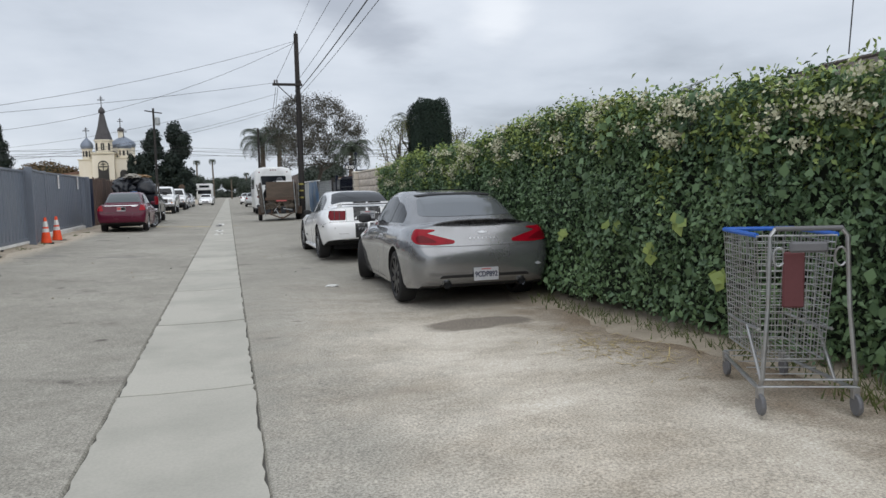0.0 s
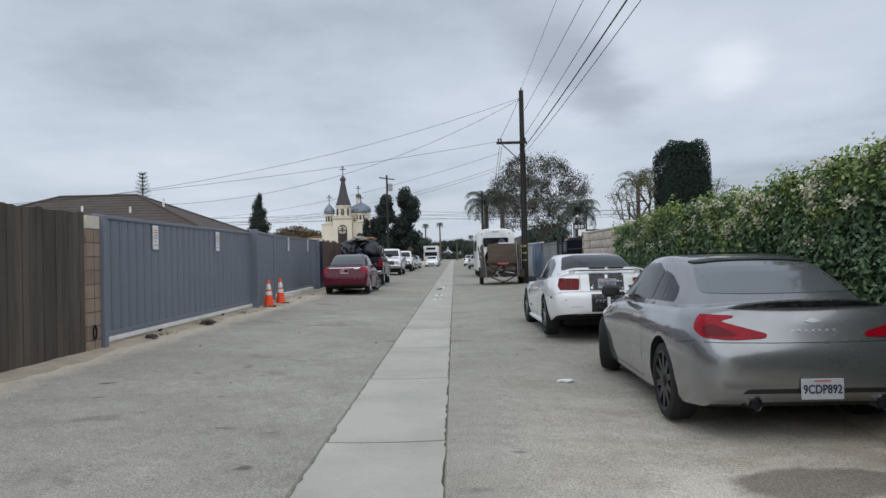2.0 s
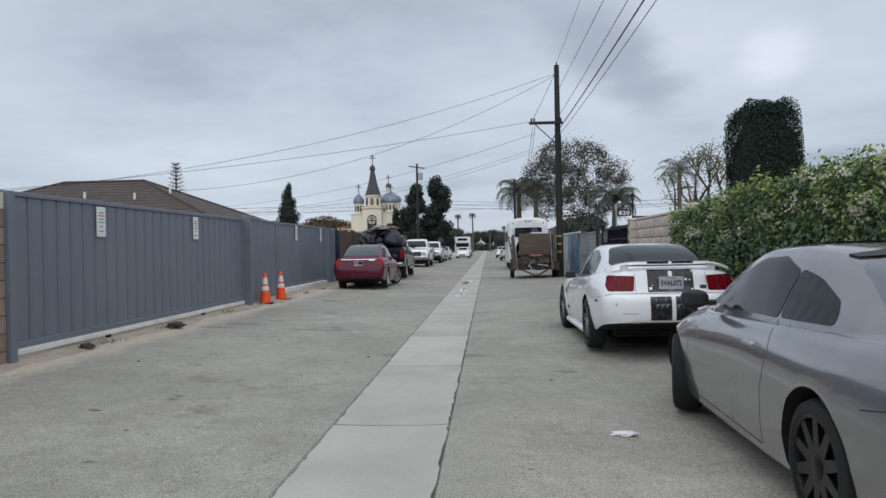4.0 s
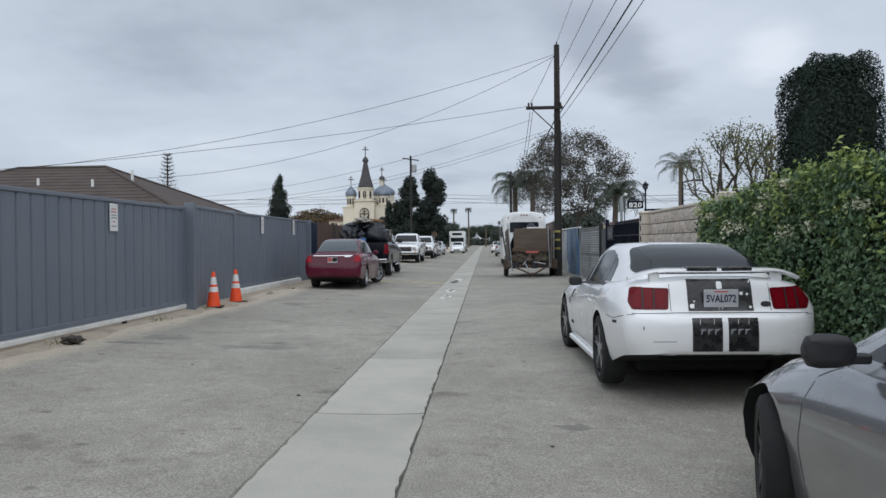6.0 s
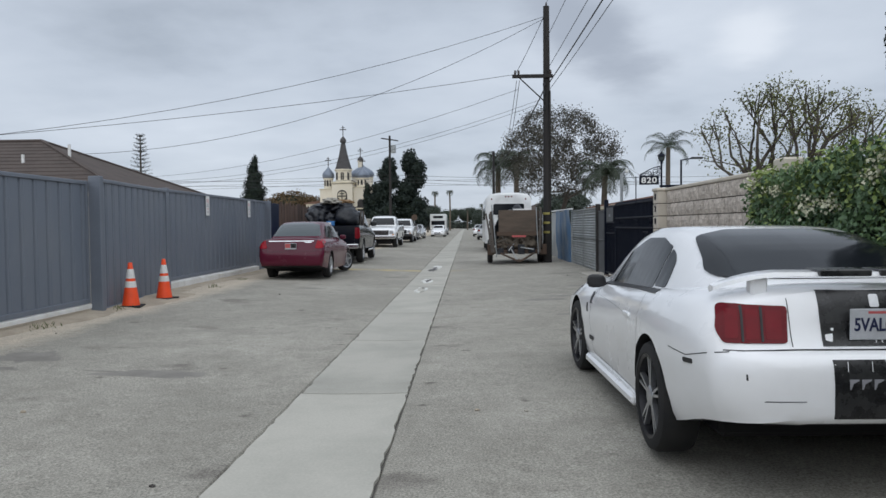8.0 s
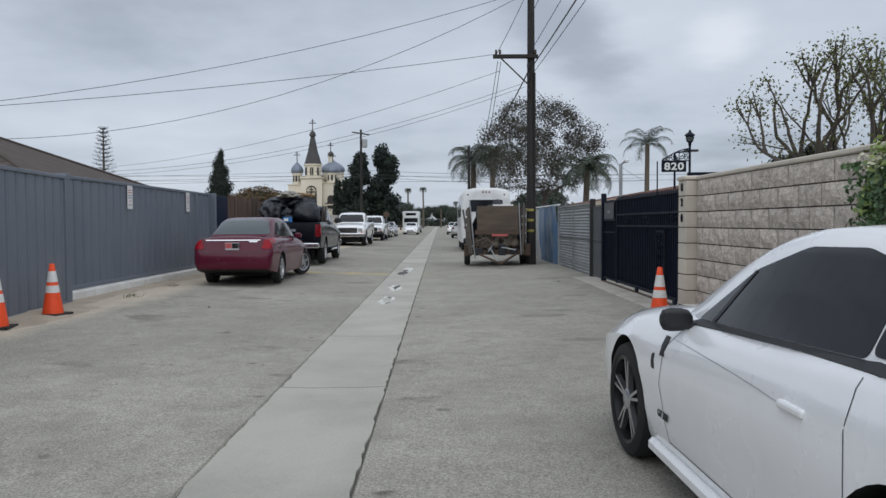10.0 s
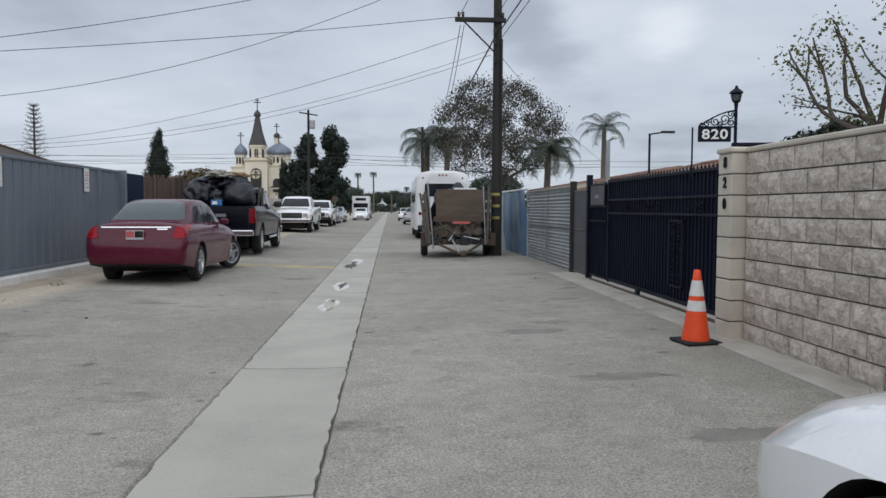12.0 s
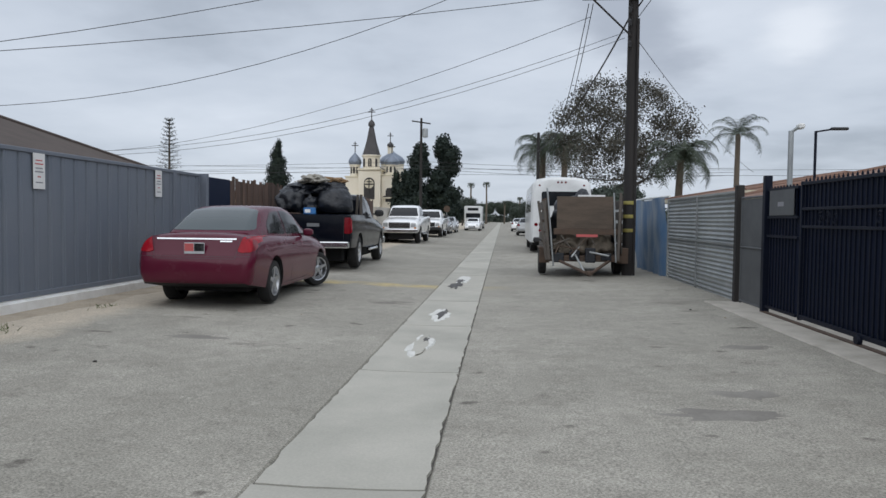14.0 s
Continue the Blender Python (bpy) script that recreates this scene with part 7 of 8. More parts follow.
# ---------------------------------------------------------------- shopping trolley and litter
def trolley():
    base = thing("shopping_trolley", "old wire shopping trolley with blue trim and red child seat", "shopping trolley", 3.46, 4.28, gz(3.46, 4.28) + 0.004, 248)
    # local: x towards the front of the basket, y across
    def corner(u, v, z):
        f = (z - 0.42) / 0.55
        return (0.22 - 0.60 * u + 0.02 * f, (-0.20 + 0.40 * v) * (0.9 + 0.18 * f), z)
    for z in np.linspace(0.26, 0.97, 19):
        part("basket_wire", tubed([corner(0, 0, z), corner(1, 0, z), corner(1, 1, z), corner(0, 1, z)], 0.0032 if 0.27 < z < 0.96 else 0.006, 5, closed=True), "steel", base)
    for u in np.linspace(0, 1, 14):
        for v in (0, 1):
            part("basket_wire", tubed([corner(u, v, 0.26), corner(u, v, 0.97)], 0.003, 5), "steel", base)
    for v in np.linspace(0, 1, 10):
        part("basket_wire", tubed([corner(0, v, 0.97), corner(0, v, 0.26), corner(1, v, 0.26), corner(1, v, 0.97)], 0.003, 5), "steel", base)
    for a, b in (((0, 0), (1, 0)), ((0, 1), (1, 1)), ((1, 0), (1, 1))):
        part("rim_cover", tubed([corner(*a, 0.975), corner(*b, 0.975)], 0.014, 8), "blue_plastic", base, "blue plastic rim")
    for side in (-1, 1):
        y = side * 0.20
        part("frame_tube", tubed([(0.40, y * 0.85, 1.02), (0.405, y, 0.98), (0.42, y * 1.06, 0.60), (0.44, y * 1.22, 0.20), (0.41, y * 1.25, 0.14), (-0.46, y * 0.9, 0.13)], 0.013, 8), "steel", base)
        part("frame_strut", tubed([(0.24, y, 0.44), (-0.10, y * 0.95, 0.42), (-0.36, y * 0.9, 0.42)], 0.010, 8), "steel", base)
        part("frame_strut", tubed([(0.05, y, 0.43), (0.30, y, 0.15)], 0.010, 8), "steel", base)
        part("hook", tubed([(0.42, y * 0.8 + 0.03 * math.cos(a), 0.87 + 0.05 * math.sin(a)) for a in np.linspace(0.5, 5.6, 12)], 0.006, 6), "steel", base)
        for xx, yy in ((0.42, y * 1.25), (-0.42, y * 0.9)):
            c = part("caster", boxed(xx - 0.02, xx + 0.02, yy - 0.018, yy + 0.018, 0.09, 0.16, bevel=0.004), "steel", base)
            part("caster_wheel", lathed([(0.0, -0.012), (0.055, -0.012), (0.062, 0), (0.055, 0.012), (0, 0.012)], 16, "y", (xx + 0.02, yy, 0.062)), "grey_plastic", c)
    part("handle", tubed([(0.40, -0.175, 1.02), (0.40, 0.175, 1.02)], 0.014, 10), "grey_plastic", base, "grey handle bar")
    part("handle_box", boxed(0.39, 0.42, -0.10, 0.10, 0.89, 0.95, bevel=0.012), "grey_plastic", base)
    part("seat_back", boxed(0.22, 0.245, -0.07, 0.05, 0.56, 0.88, bevel=0.01), "red_plastic", base, "dull red child seat flap")
    for zz in (0.16, 0.20):
        part("front_bar", tubed([(0.435, -0.25, zz), (0.435, 0.25, zz)], 0.006, 6), "steel", base)
    for xx in np.linspace(-0.40, 0.20, 5):
        part("tray_wire", tubed([(xx, -0.2, 0.17), (xx, 0.2, 0.17)], 0.004, 5), "steel", base)


trolley()
STAINS = ((2.6, 21.9, 0.32, 0.13), (2.9, 20.4, 0.26, 0.12), (-3.5, 18.2, 0.42, 0.30), (-1.9, 17.6, 0.70, 0.14), (-3.6, 17.6, 0.36, 0.09), (3.4, 26.6, 0.24, 0.12), (2.7, 24.6, 0.22, 0.12), (-2.4, 26.4, 0.34, 0.10), (2.35, 24.0, 0.40, 0.14), (1.75, 14.0, 0.24, 0.09))
blot("white_patch", -0.06, 26.68, 0.125, 0.62, "lime", "white cement patch on the gutter", "patch", z=0.0, seed=5, thick=0.010, rough=0.5)
blot("water_hollow", -0.055, 26.66, 0.085, 0.48, "gutter", "shallow hollow in the cement patch", "patch", z=0.010, seed=6, thick=0.003, rough=0.5)
blot("broken_hollow", -0.02, 26.95, 0.03, 0.12, "mud", "dark broken hollow in the cement patch", "pothole", z=0.013, seed=31, thick=0.003, rough=0.9)
blot("white_patch", -0.06, 29.08, 0.13, 0.62, "lime", "white cement patch on the gutter", "patch", z=0.0, seed=8, thick=0.008, rough=0.5)
blot("broken_hollow", -0.02, 29.18, 0.075, 0.42, "mud", "dark broken hollow in the gutter concrete", "pothole", z=0.008, seed=9, thick=0.003, rough=1.1)
blot("white_patch", -0.03, 35.1, 0.14, 0.95, "lime", "white cement patch on the gutter", "patch", z=0.0, seed=11, thick=0.008, rough=0.4)
blot("broken_hollow", -0.12, 33.55, 0.10, 0.55, "mud", "dark broken hollow in the gutter concrete", "pothole", z=0.004, seed=14, thick=0.003, rough=1.0)
blot("broken_hollow", -0.07, 34.55, 0.07, 0.40, "mud", "dark broken hollow in the gutter concrete", "pothole", z=0.009, seed=17, thick=0.003, rough=1.1)
for k, (x, y, rx, ry) in enumerate(STAINS):
    blot("oil_stain", x, y, rx, ry, "oil", "dark oil stain soaked into the paving", "stain", seed=50 + k, rough=0.7, thick=0.001)
paper = lump("paper_scrap", "crumpled white paper scrap on the paving", "litter", 1.75, 11.35, gz(1.75, 11.35), 0.085, 0.05, 0.016, "paper", 3.0, 0.5)
lump("clod", "small dirt clod with weeds by the gate runner", "clod", -4.35, 17.3, gz(-4.3) + 0.01, 0.13, 0.10, 0.05, "mud", 3.3, 0.6)
lump("clod", "small dirt clod by the gate runner", "clod", -4.42, 14.9, gz(-4.3) + 0.01, 0.08, 0.06, 0.04, "mud", 4.3, 0.6)
rng = random.Random(12)
for k in range(46):
    x, y = (rng.uniform(-4.3, 4.0), rng.uniform(4, 32))
    if abs(x) < 0.5 or (1.9 < x and y < 20):
        continue
    s = rng.uniform(0.007, 0.018)
    lump("pebble", "small loose stone on the paving", "pebble", x, y, gz(x, y), s, s * 0.7, s * 0.5, rng.choice(("mud", "curb", "sand")), k * 1.7, 0.5, group="loose stones on the paving")
# ---------------------------------------------------------------- plants
def limbs(bm, rng, start, way, length, radius, level, tips, bend=0.25, split=(2, 3), shrink=0.72, spread=0.6, up=0.15, keep=None):
    """A tapered limb that forks; tips collects where the twigs end."""
    pts, d = [Vector(start)], Vector(way).normalized()
    n = 4
    for _ in range(n):
        d = (d + Vector((rng.gauss(0, bend), rng.gauss(0, bend), rng.gauss(0, bend) + up * 0.4)) * 0.5).normalized()
        pts.append(pts[-1] + d * length / n)
    tube(bm, pts, [radius * (1 - 0.4 * k / n) for k in range(n + 1)], 7 if level > 2 else (5 if level > 1 else 4))
    if keep is not None and level <= 2:
        keep += pts[1:]
    if level == 0:
        tips.append((pts[-1], d))
        return
    for k in range(rng.randint(*split)):
        side = d.orthogonal().normalized()
        side.rotate(Matrix.Rotation(rng.uniform(0, math.tau), 3, d))
        nd = (d + side * spread * rng.uniform(0.6, 1.4) + Vector((0, 0, up))).normalized()
        limbs(bm, rng, pts[-1] if k else pts[-1], nd, length * shrink * rng.uniform(0.8, 1.15), radius * 0.62, level - 1, tips, bend, split, shrink, spread, up, keep)


def tree(name, label, x, y, z, trunk_h, radius, length, levels, seed, bark, leaf, per_tip, leaf_size, clump, split=(2, 3), shrink=0.74, spread=0.62, up=0.15, bend=0.25, stems=1, squash=1.0, group=""):
    rng = random.Random(seed)
    base = thing(name, label, "tree", x, y, z, group=group)
    bm, tips, keep = bmesh.new(), [], []
    for s in range(stems):
        a = s * math.tau / max(stems, 1) + rng.random()
        lean = 0.0 if stems == 1 else 0.35
        foot = Vector((0.12 * math.cos(a) * (stems > 1), 0.12 * math.sin(a) * (stems > 1), -0.05))
        head = foot + Vector((lean * math.cos(a) * trunk_h * 0.4, lean * math.sin(a) * trunk_h * 0.4, trunk_h))
        tube(bm, [foot, foot.lerp(head, 0.5) + Vector((0.04, 0.03, 0)), head], [radius * 1.2, radius, radius * 0.85], 9)
        for k in range(rng.randint(3, 4) if stems == 1 else 2):
            aa = k * math.tau / 3.5 + rng.uniform(-0.4, 0.4)
            limbs(bm, rng, head, (spread * math.cos(aa) + lean * math.cos(a), spread * math.sin(aa) + lean * math.sin(a), 0.9), length, radius * 0.6, levels, tips, bend, split, shrink, spread, up, keep)
    part("trunk", bm, bark, base, smooth=60)
    if per_tip:
        pts = np.array([t[0] for t in tips] + [p for p in keep if p.z > trunk_h * 1.05])
        cloud = np.repeat(pts, per_tip, 0)
        cloud = cloud + RNG.normal(0, clump, cloud.shape) * [1, 1, 0.7 * squash]
        crown = quads("crown", leaves(cloud, np.tile([0, 0, 0.6], (len(cloud), 1)), leaf_size, 0.9, 0.55), leaf, base)
        tagged(crown, kind="stuff")
    return base


def leaf_mass(name, label, category, x, y, z, blobs, leaf, count, size, bark="bark", trunk=None, core=None, group="", slim=0.6, square=0):
    """A dense plant: leaves over the skins of several uneven lobes (cx, cy, cz, rx, ry, rz), with a trunk inside."""
    base = thing(name, label, category, x, y, z, group=group)
    if trunk:
        part("trunk", tubed([(0, 0, -0.05), (0.03, 0.02, trunk[0] * 0.5), (0, 0, trunk[0])], [trunk[1] * 1.2, trunk[1], trunk[1] * 0.5], 9), bark, base, smooth=60)
    pts, out = [], []
    area = [(b[3] * b[5] + b[3] * b[4] + b[4] * b[5]) for b in blobs]
    for b, a in zip(blobs, area):
        n = int(count * a / sum(area))
        d = unit(RNG.normal(0, 1, (n, 3)))
        if square:
            d = d / (np.abs(d) ** square).sum(1, keepdims=True) ** (1 / square)
        k = RNG.uniform(0.88 if square else 0.72, 1.02 if square else 1.08, (n, 1)) * np.array([1 + (0.09 if square else 0.22) * noise.noise(Vector(v) * 2.3 + Vector((b[0], b[1], b[2] * 3 + x))) for v in d.tolist()])[:, None]
        pts.append(np.array(b[:3]) + d * np.array(b[3:6]) * k)
        out.append(d)
    pts, out = np.concatenate(pts), np.concatenate(out)
    crown = quads("crown", leaves(pts, out, size, 0.6, slim), leaf, base)
    tagged(crown, kind="stuff")
    # added dark solids within the lobes imitate the crown's inner shade
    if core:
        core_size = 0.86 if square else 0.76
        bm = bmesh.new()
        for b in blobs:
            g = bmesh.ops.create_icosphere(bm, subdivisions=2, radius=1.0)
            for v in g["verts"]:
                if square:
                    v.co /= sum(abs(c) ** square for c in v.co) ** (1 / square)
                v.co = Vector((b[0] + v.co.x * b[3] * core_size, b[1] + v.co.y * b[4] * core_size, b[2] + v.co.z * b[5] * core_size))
        part("shade_mass", bm, core, base, smooth=60)
    return base


def hedge():
    base = thing("hedge", "tall dense green hedge with cream blossom and climbing leaves", "hedge", 0, 0, 0)
    y0, y1 = -4.0, 19.3

    def top(y):
        return float(np.interp(y, [-4, 4.6, 5.7, 8.8, 12, 17, 19.5], [2.0, 2.02, 2.08, 2.24, 2.06, 2.0, 1.84])) + 0.09 * noise.noise(Vector((y * 0.9, 3.3, 0))) + 0.07 * noise.noise(Vector((y * 2.7, 8.1, 0)))

    def face(y, z):
        return 4.12 + 0.16 * noise.noise(Vector((y * 0.8, z * 0.9, 1))) + 0.10 * noise.noise(Vector((y * 2.3, z * 2.3, 5))) + 0.10 * max(0, z - 1.9) - 0.10 * max(0, 0.6 - z)
    # a dark filler solid: blocks light and stands in for shade behind the leaves
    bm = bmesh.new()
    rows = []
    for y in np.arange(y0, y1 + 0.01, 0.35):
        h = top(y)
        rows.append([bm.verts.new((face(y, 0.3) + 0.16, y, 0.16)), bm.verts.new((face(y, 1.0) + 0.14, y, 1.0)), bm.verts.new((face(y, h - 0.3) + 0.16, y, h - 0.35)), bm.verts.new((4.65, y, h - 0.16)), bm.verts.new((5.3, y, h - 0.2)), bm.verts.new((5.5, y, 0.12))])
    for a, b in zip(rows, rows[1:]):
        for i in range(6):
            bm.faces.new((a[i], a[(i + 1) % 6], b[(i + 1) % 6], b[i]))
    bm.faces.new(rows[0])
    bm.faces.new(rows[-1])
    part("shade_mass", bm, "shade_core", base, smooth=60)
    # leaves on the face and the top
    pts, out = [], []
    for y, u in zip(RNG.uniform(y0, y1, 82000), RNG.uniform(0, 1, 82000)):
        h = top(y)
        z = 0.12 + (h - 0.12) * u**0.9
        pts.append((face(y, z) + abs(RNG.normal(0, 0.075)) - 0.05, y, z))
        out.append((-1, 0, 0.35))
    for y in RNG.uniform(y0, y1, 30000):
        x = RNG.uniform(4.1, 5.4)
        z = top(y) - 0.03 - 0.16 * max(0, 4.45 - x) + RNG.normal(0, 0.06)
        pts.append((x, y, z))
        out.append((-0.35, 0, 1))
    for z, x in zip(RNG.uniform(0.15, 2.1, 3500), RNG.uniform(4.1, 5.4, 3500)):
        pts.append((x, y1 + RNG.normal(0, 0.08), min(z, top(y1))))
        out.append((0, 1, 0.3))
    pts, out = np.array(pts), np.array(out, float)
    f = quads("foliage", leaves(pts, out, 0.056, 0.75, 0.55, 0.3), "hedge_leaf", base)
    tagged(f, kind="stuff")
    # broad climbing leaves low on the near stretch
    n = 1000
    y = RNG.uniform(y0, 8.5, n)
    z = 0.2 + 1.9 * RNG.uniform(0, 1, n) ** 1.1
    x = np.array([face(a, b) for a, b in zip(y, z)]) - 0.05 + RNG.normal(0, 0.03, n)
    f = quads("climbing_leaves", leaves(np.stack([x, y, z], 1), np.tile([-1.0, -0.2, 0.3], (n, 1)), 0.088, 0.5, 0.75, 0.6), "hedge_leaf", base)
    tagged(f, kind="stuff")
    # young shoots at the top and in patches
    pts = []
    for k in range(1500):
        yy = RNG.uniform(y0, y1)
        zz = top(yy) - abs(RNG.normal(0, 0.34))
        c = np.array([face(yy, zz) + RNG.uniform(-0.08, 0.4), yy, zz + 0.03])
        pts.append(c + RNG.normal(0, 0.045, (26, 3)) * [1, 1, 1.6])
    pts = np.concatenate(pts)
    f = quads("young_growth", leaves(pts, np.tile([-0.5, 0, 0.8], (len(pts), 1)), 0.058, 0.7, 0.5), "hedge_young", base)
    tagged(f, kind="stuff")
    for yy, zz in ((7.2, 0.95), (6.5, 0.75), (6.1, 1.0), (5.6, 0.62), (8.3, 0.8)):
        c = np.array([face(yy, zz) - 0.08, yy, zz])
        f = quads("pale_vine_leaf", leaves(c + RNG.normal(0, 0.03, (4, 3)), np.tile([-1.0, -0.4, 0.2], (4, 1)), 0.13, 0.25, 0.75, 0.8), "hedge_young", base)
    # cream blossom clusters
    pts = []
    for k in range(78):
        yy = RNG.choice([RNG.uniform(4.2, 8.0), RNG.uniform(8, 19), RNG.uniform(8, 14)])
        zz = top(yy) - abs(RNG.normal(0.12, 0.22))
        c = np.array([face(yy, zz) - 0.11 + RNG.uniform(0, 0.12), yy, zz + 0.03])
        pts.append(c + RNG.normal(0, 0.05, (60, 3)) * [1, 1.2, 0.7])
    pts = np.concatenate(pts)
    f = quads("blossom", leaves(pts, np.tile([-0.8, 0, 0.6], (len(pts), 1)), 0.034, 0.9, 0.9), "blossom", base)
    tagged(f, kind="stuff")
    # upright sprigs that break the skyline
    pts = []
    for k in range(420):
        yy = RNG.uniform(y0, y1)
        x = RNG.uniform(4.2, 5.0)
        h = RNG.uniform(0.05, 0.22)
        s = np.linspace(0, 1, 9)[:, None]
        pts.append(np.array([x, yy, top(yy) - 0.05]) + s * np.array([RNG.normal(0, 0.06), RNG.normal(0, 0.06), h]) + RNG.normal(0, 0.018, (9, 3)))
    pts = np.concatenate(pts)
    f = quads("skyline_growth", leaves(pts, np.tile([-0.6, 0, 0.5], (len(pts), 1)), 0.06, 0.9, 0.5), "hedge_leaf", base)
    tagged(f, kind="stuff")


hedge()


def weeds(name, label, spots, material, h, count, spread):
    base = thing(name, label, "weeds", kind="stuff")
    c = []
    for x, y in spots:
        p = np.stack([RNG.normal(x, spread, count), RNG.normal(y, spread * 1.6, count), np.zeros(count)], 1)
        p[:, 2] = [gz(a, b) + 0.01 for a, b in p[:, :2]]
        tip = p + np.stack([RNG.normal(0, h * 0.4, count), RNG.normal(0, h * 0.4, count), h * RNG.uniform(0.4, 1.2, count)], 1)
        side = unit(np.cross(tip - p, RNG.normal(0, 1, (count, 3)))) * 0.006
        c.append(np.stack([p - side, p + side, tip + side * 0.2, tip - side * 0.2], 1))
    quads("blades", np.concatenate(c), material, base)


weeds("verge_weeds", "low green weeds along the foot of the hedge", [(3.95, y) for y in np.arange(2.0, 9.0, 0.55)] + [(3.75, 3.9), (3.8, 3.6), (4.05, 20.6), (4.1, 20.1), (4.08, 19.6)], "grass", 0.10, 60, 0.10)
weeds("gate_weeds", "sparse dry weeds along the gate runner", [(-4.45, y) for y in (15.4, 17.2, 17.5, 20.0, 22.0, 26.0, 28.0)], "grass", 0.06, 30, 0.08)
c = []
p = np.stack([RNG.normal(3.3, 0.22, 240), RNG.normal(5.95, 0.45, 240), np.zeros(240)], 1)
p[:, 2] = [gz(a, b) + 0.006 for a, b in p[:, :2]]
w = unit(RNG.normal(0, 1, (240, 3)) * [1, 1, 0.08]) * RNG.uniform(0.02, 0.07, (240, 1))
s = unit(np.cross(w, [0, 0, 1])) * 0.004
straw = thing("straw_litter", "scattered dry straw and leaf litter on the dirt", "litter", kind="stuff")
quads("straws", np.stack([p - w - s, p - w + s, p + w + s, p + w - s], 1), "straw", straw)


def column_tree():
    blobs = [(-0.03, 0, 2.02, 0.445, 0.46, 1.26)]
    leaf_mass("clipped_cypress", "dark clipped column-shaped cypress behind the hedge", "tree", 4.90, 16.8, 0.1, blobs, "cypress_leaf", 60000, 0.042, trunk=(2.8, 0.14), core="shade_core", slim=0.35, square=6)


column_tree()
# the big dusky tree behind the pole
def round_tree():
    """A broad round crown: every twig springs from the nearest limb already grown."""
    rng = random.Random(31)
    base = thing("spreading_tree", "broad dusky brown-green tree with an open round crown", "tree", 7.1, 58, 0.1)
    bm = bmesh.new()
    fork = Vector((0.1, 0, 1.9))
    tube(bm, [(0, 0, -0.1), (0.06, 0.03, 1.0), fork], [0.36, 0.29, 0.26], 10)
    nodes = [(fork, 0.24)]
    centre, size = Vector((0, 0, 5.75)), Vector((4.05, 3.4, 3.3))
    goals = []
    while len(goals) < 340:
        d = Vector((rng.uniform(-1, 1), rng.uniform(-1, 1), rng.uniform(-0.85, 1)))
        if 0.12 < d.length < 1.0 and (d.z > -0.35 or d.xy.length > 0.45):
            rim = 1 + 0.16 * noise.noise(d.normalized() * 2.2 + Vector((4, 0, 0)))
            goals.append(centre + Vector((d.x * size.x, d.y * size.y, d.z * size.z)) * rim)
    goals.sort(key=lambda g: (g - fork).length)
    twigs = []
    for g in goals:
        at, r = min(nodes, key=lambda n: (n[0] - g).length + 0.25 * (n[0] - fork).length)
        span = (g - at).length
        mid = at.lerp(g, 0.5) + Vector((rng.gauss(0, 0.10), rng.gauss(0, 0.10), 0.10 + rng.gauss(0, 0.06))) * span
        r1 = max(0.016, min(r * 0.72, 0.022 + 0.05 * span))
        pts = [at, at.lerp(mid, 0.55), mid, mid.lerp(g, 0.6), g]
        tube(bm, pts, [r1, r1 * 0.9, r1 * 0.8, r1 * 0.65, r1 * 0.5], 5)
        nodes += [(mid, r1 * 0.8), (g, r1 * 0.55)]
        twigs += [mid.lerp(g, 0.6), g]
    part("trunk", bm, "bark", base, smooth=60)
    pts = np.repeat(np.array([tuple(p) for p in twigs]), 36, 0)
    pts = pts + RNG.normal(0, 0.25, pts.shape) * [1, 1, 0.75]
    crown = quads("crown", leaves(pts, np.tile([0, 0, 0.6], (len(pts), 1)), 0.13, 0.9, 0.55), "dry_leaf", base)
    tagged(crown, kind="stuff")


round_tree()
# lopped trees behind the block wall
tree("lopped_tree", "lopped pale-barked tree with sparse new leaves", 5.78, 22.5, 0.1, 1.36, 0.095, 0.77, 3, 5, "bark", "fresh_leaf", 10, 0.046, 0.09, split=(1, 3), shrink=0.80, spread=0.40, up=0.26, bend=0.34, stems=4)
tree("lopped_tree", "lopped pale-barked tree with long bare rods", 6.75, 23.1, 0.1, 1.35, 0.075, 0.70, 3, 8, "bark", "fresh_leaf", 6, 0.046, 0.09, split=(1, 3), shrink=0.80, spread=0.52, up=0.16, bend=0.30, stems=4)
leaf_mass("garden_shrub", "rounded green garden shrub behind the block wall", "shrub", 8.5, 28.0, 0.1, [(0, 0, 1.7, 0.9, 0.9, 0.8), (-0.55, 0.1, 2.15, 0.45, 0.45, 0.45), (0.5, 0.2, 2.2, 0.5, 0.5, 0.5), (0.0, 0, 2.45, 0.4, 0.4, 0.38)], "dark_leaf", 9000, 0.11, trunk=(2.0, 0.12), core="shade_core")
leaf_mass("garden_shrub", "small dark shrub behind the hedge roofline", "shrub", 10.2, 20.0, 0.1, [(0, 0, 2.0, 0.7, 0.7, 0.8), (-0.25, 0, 2.75, 0.25, 0.25, 0.32), (0.3, 0, 2.7, 0.3, 0.3, 0.34)], "cypress_leaf", 3500, 0.09, trunk=(1.8, 0.09), core="shade_core")


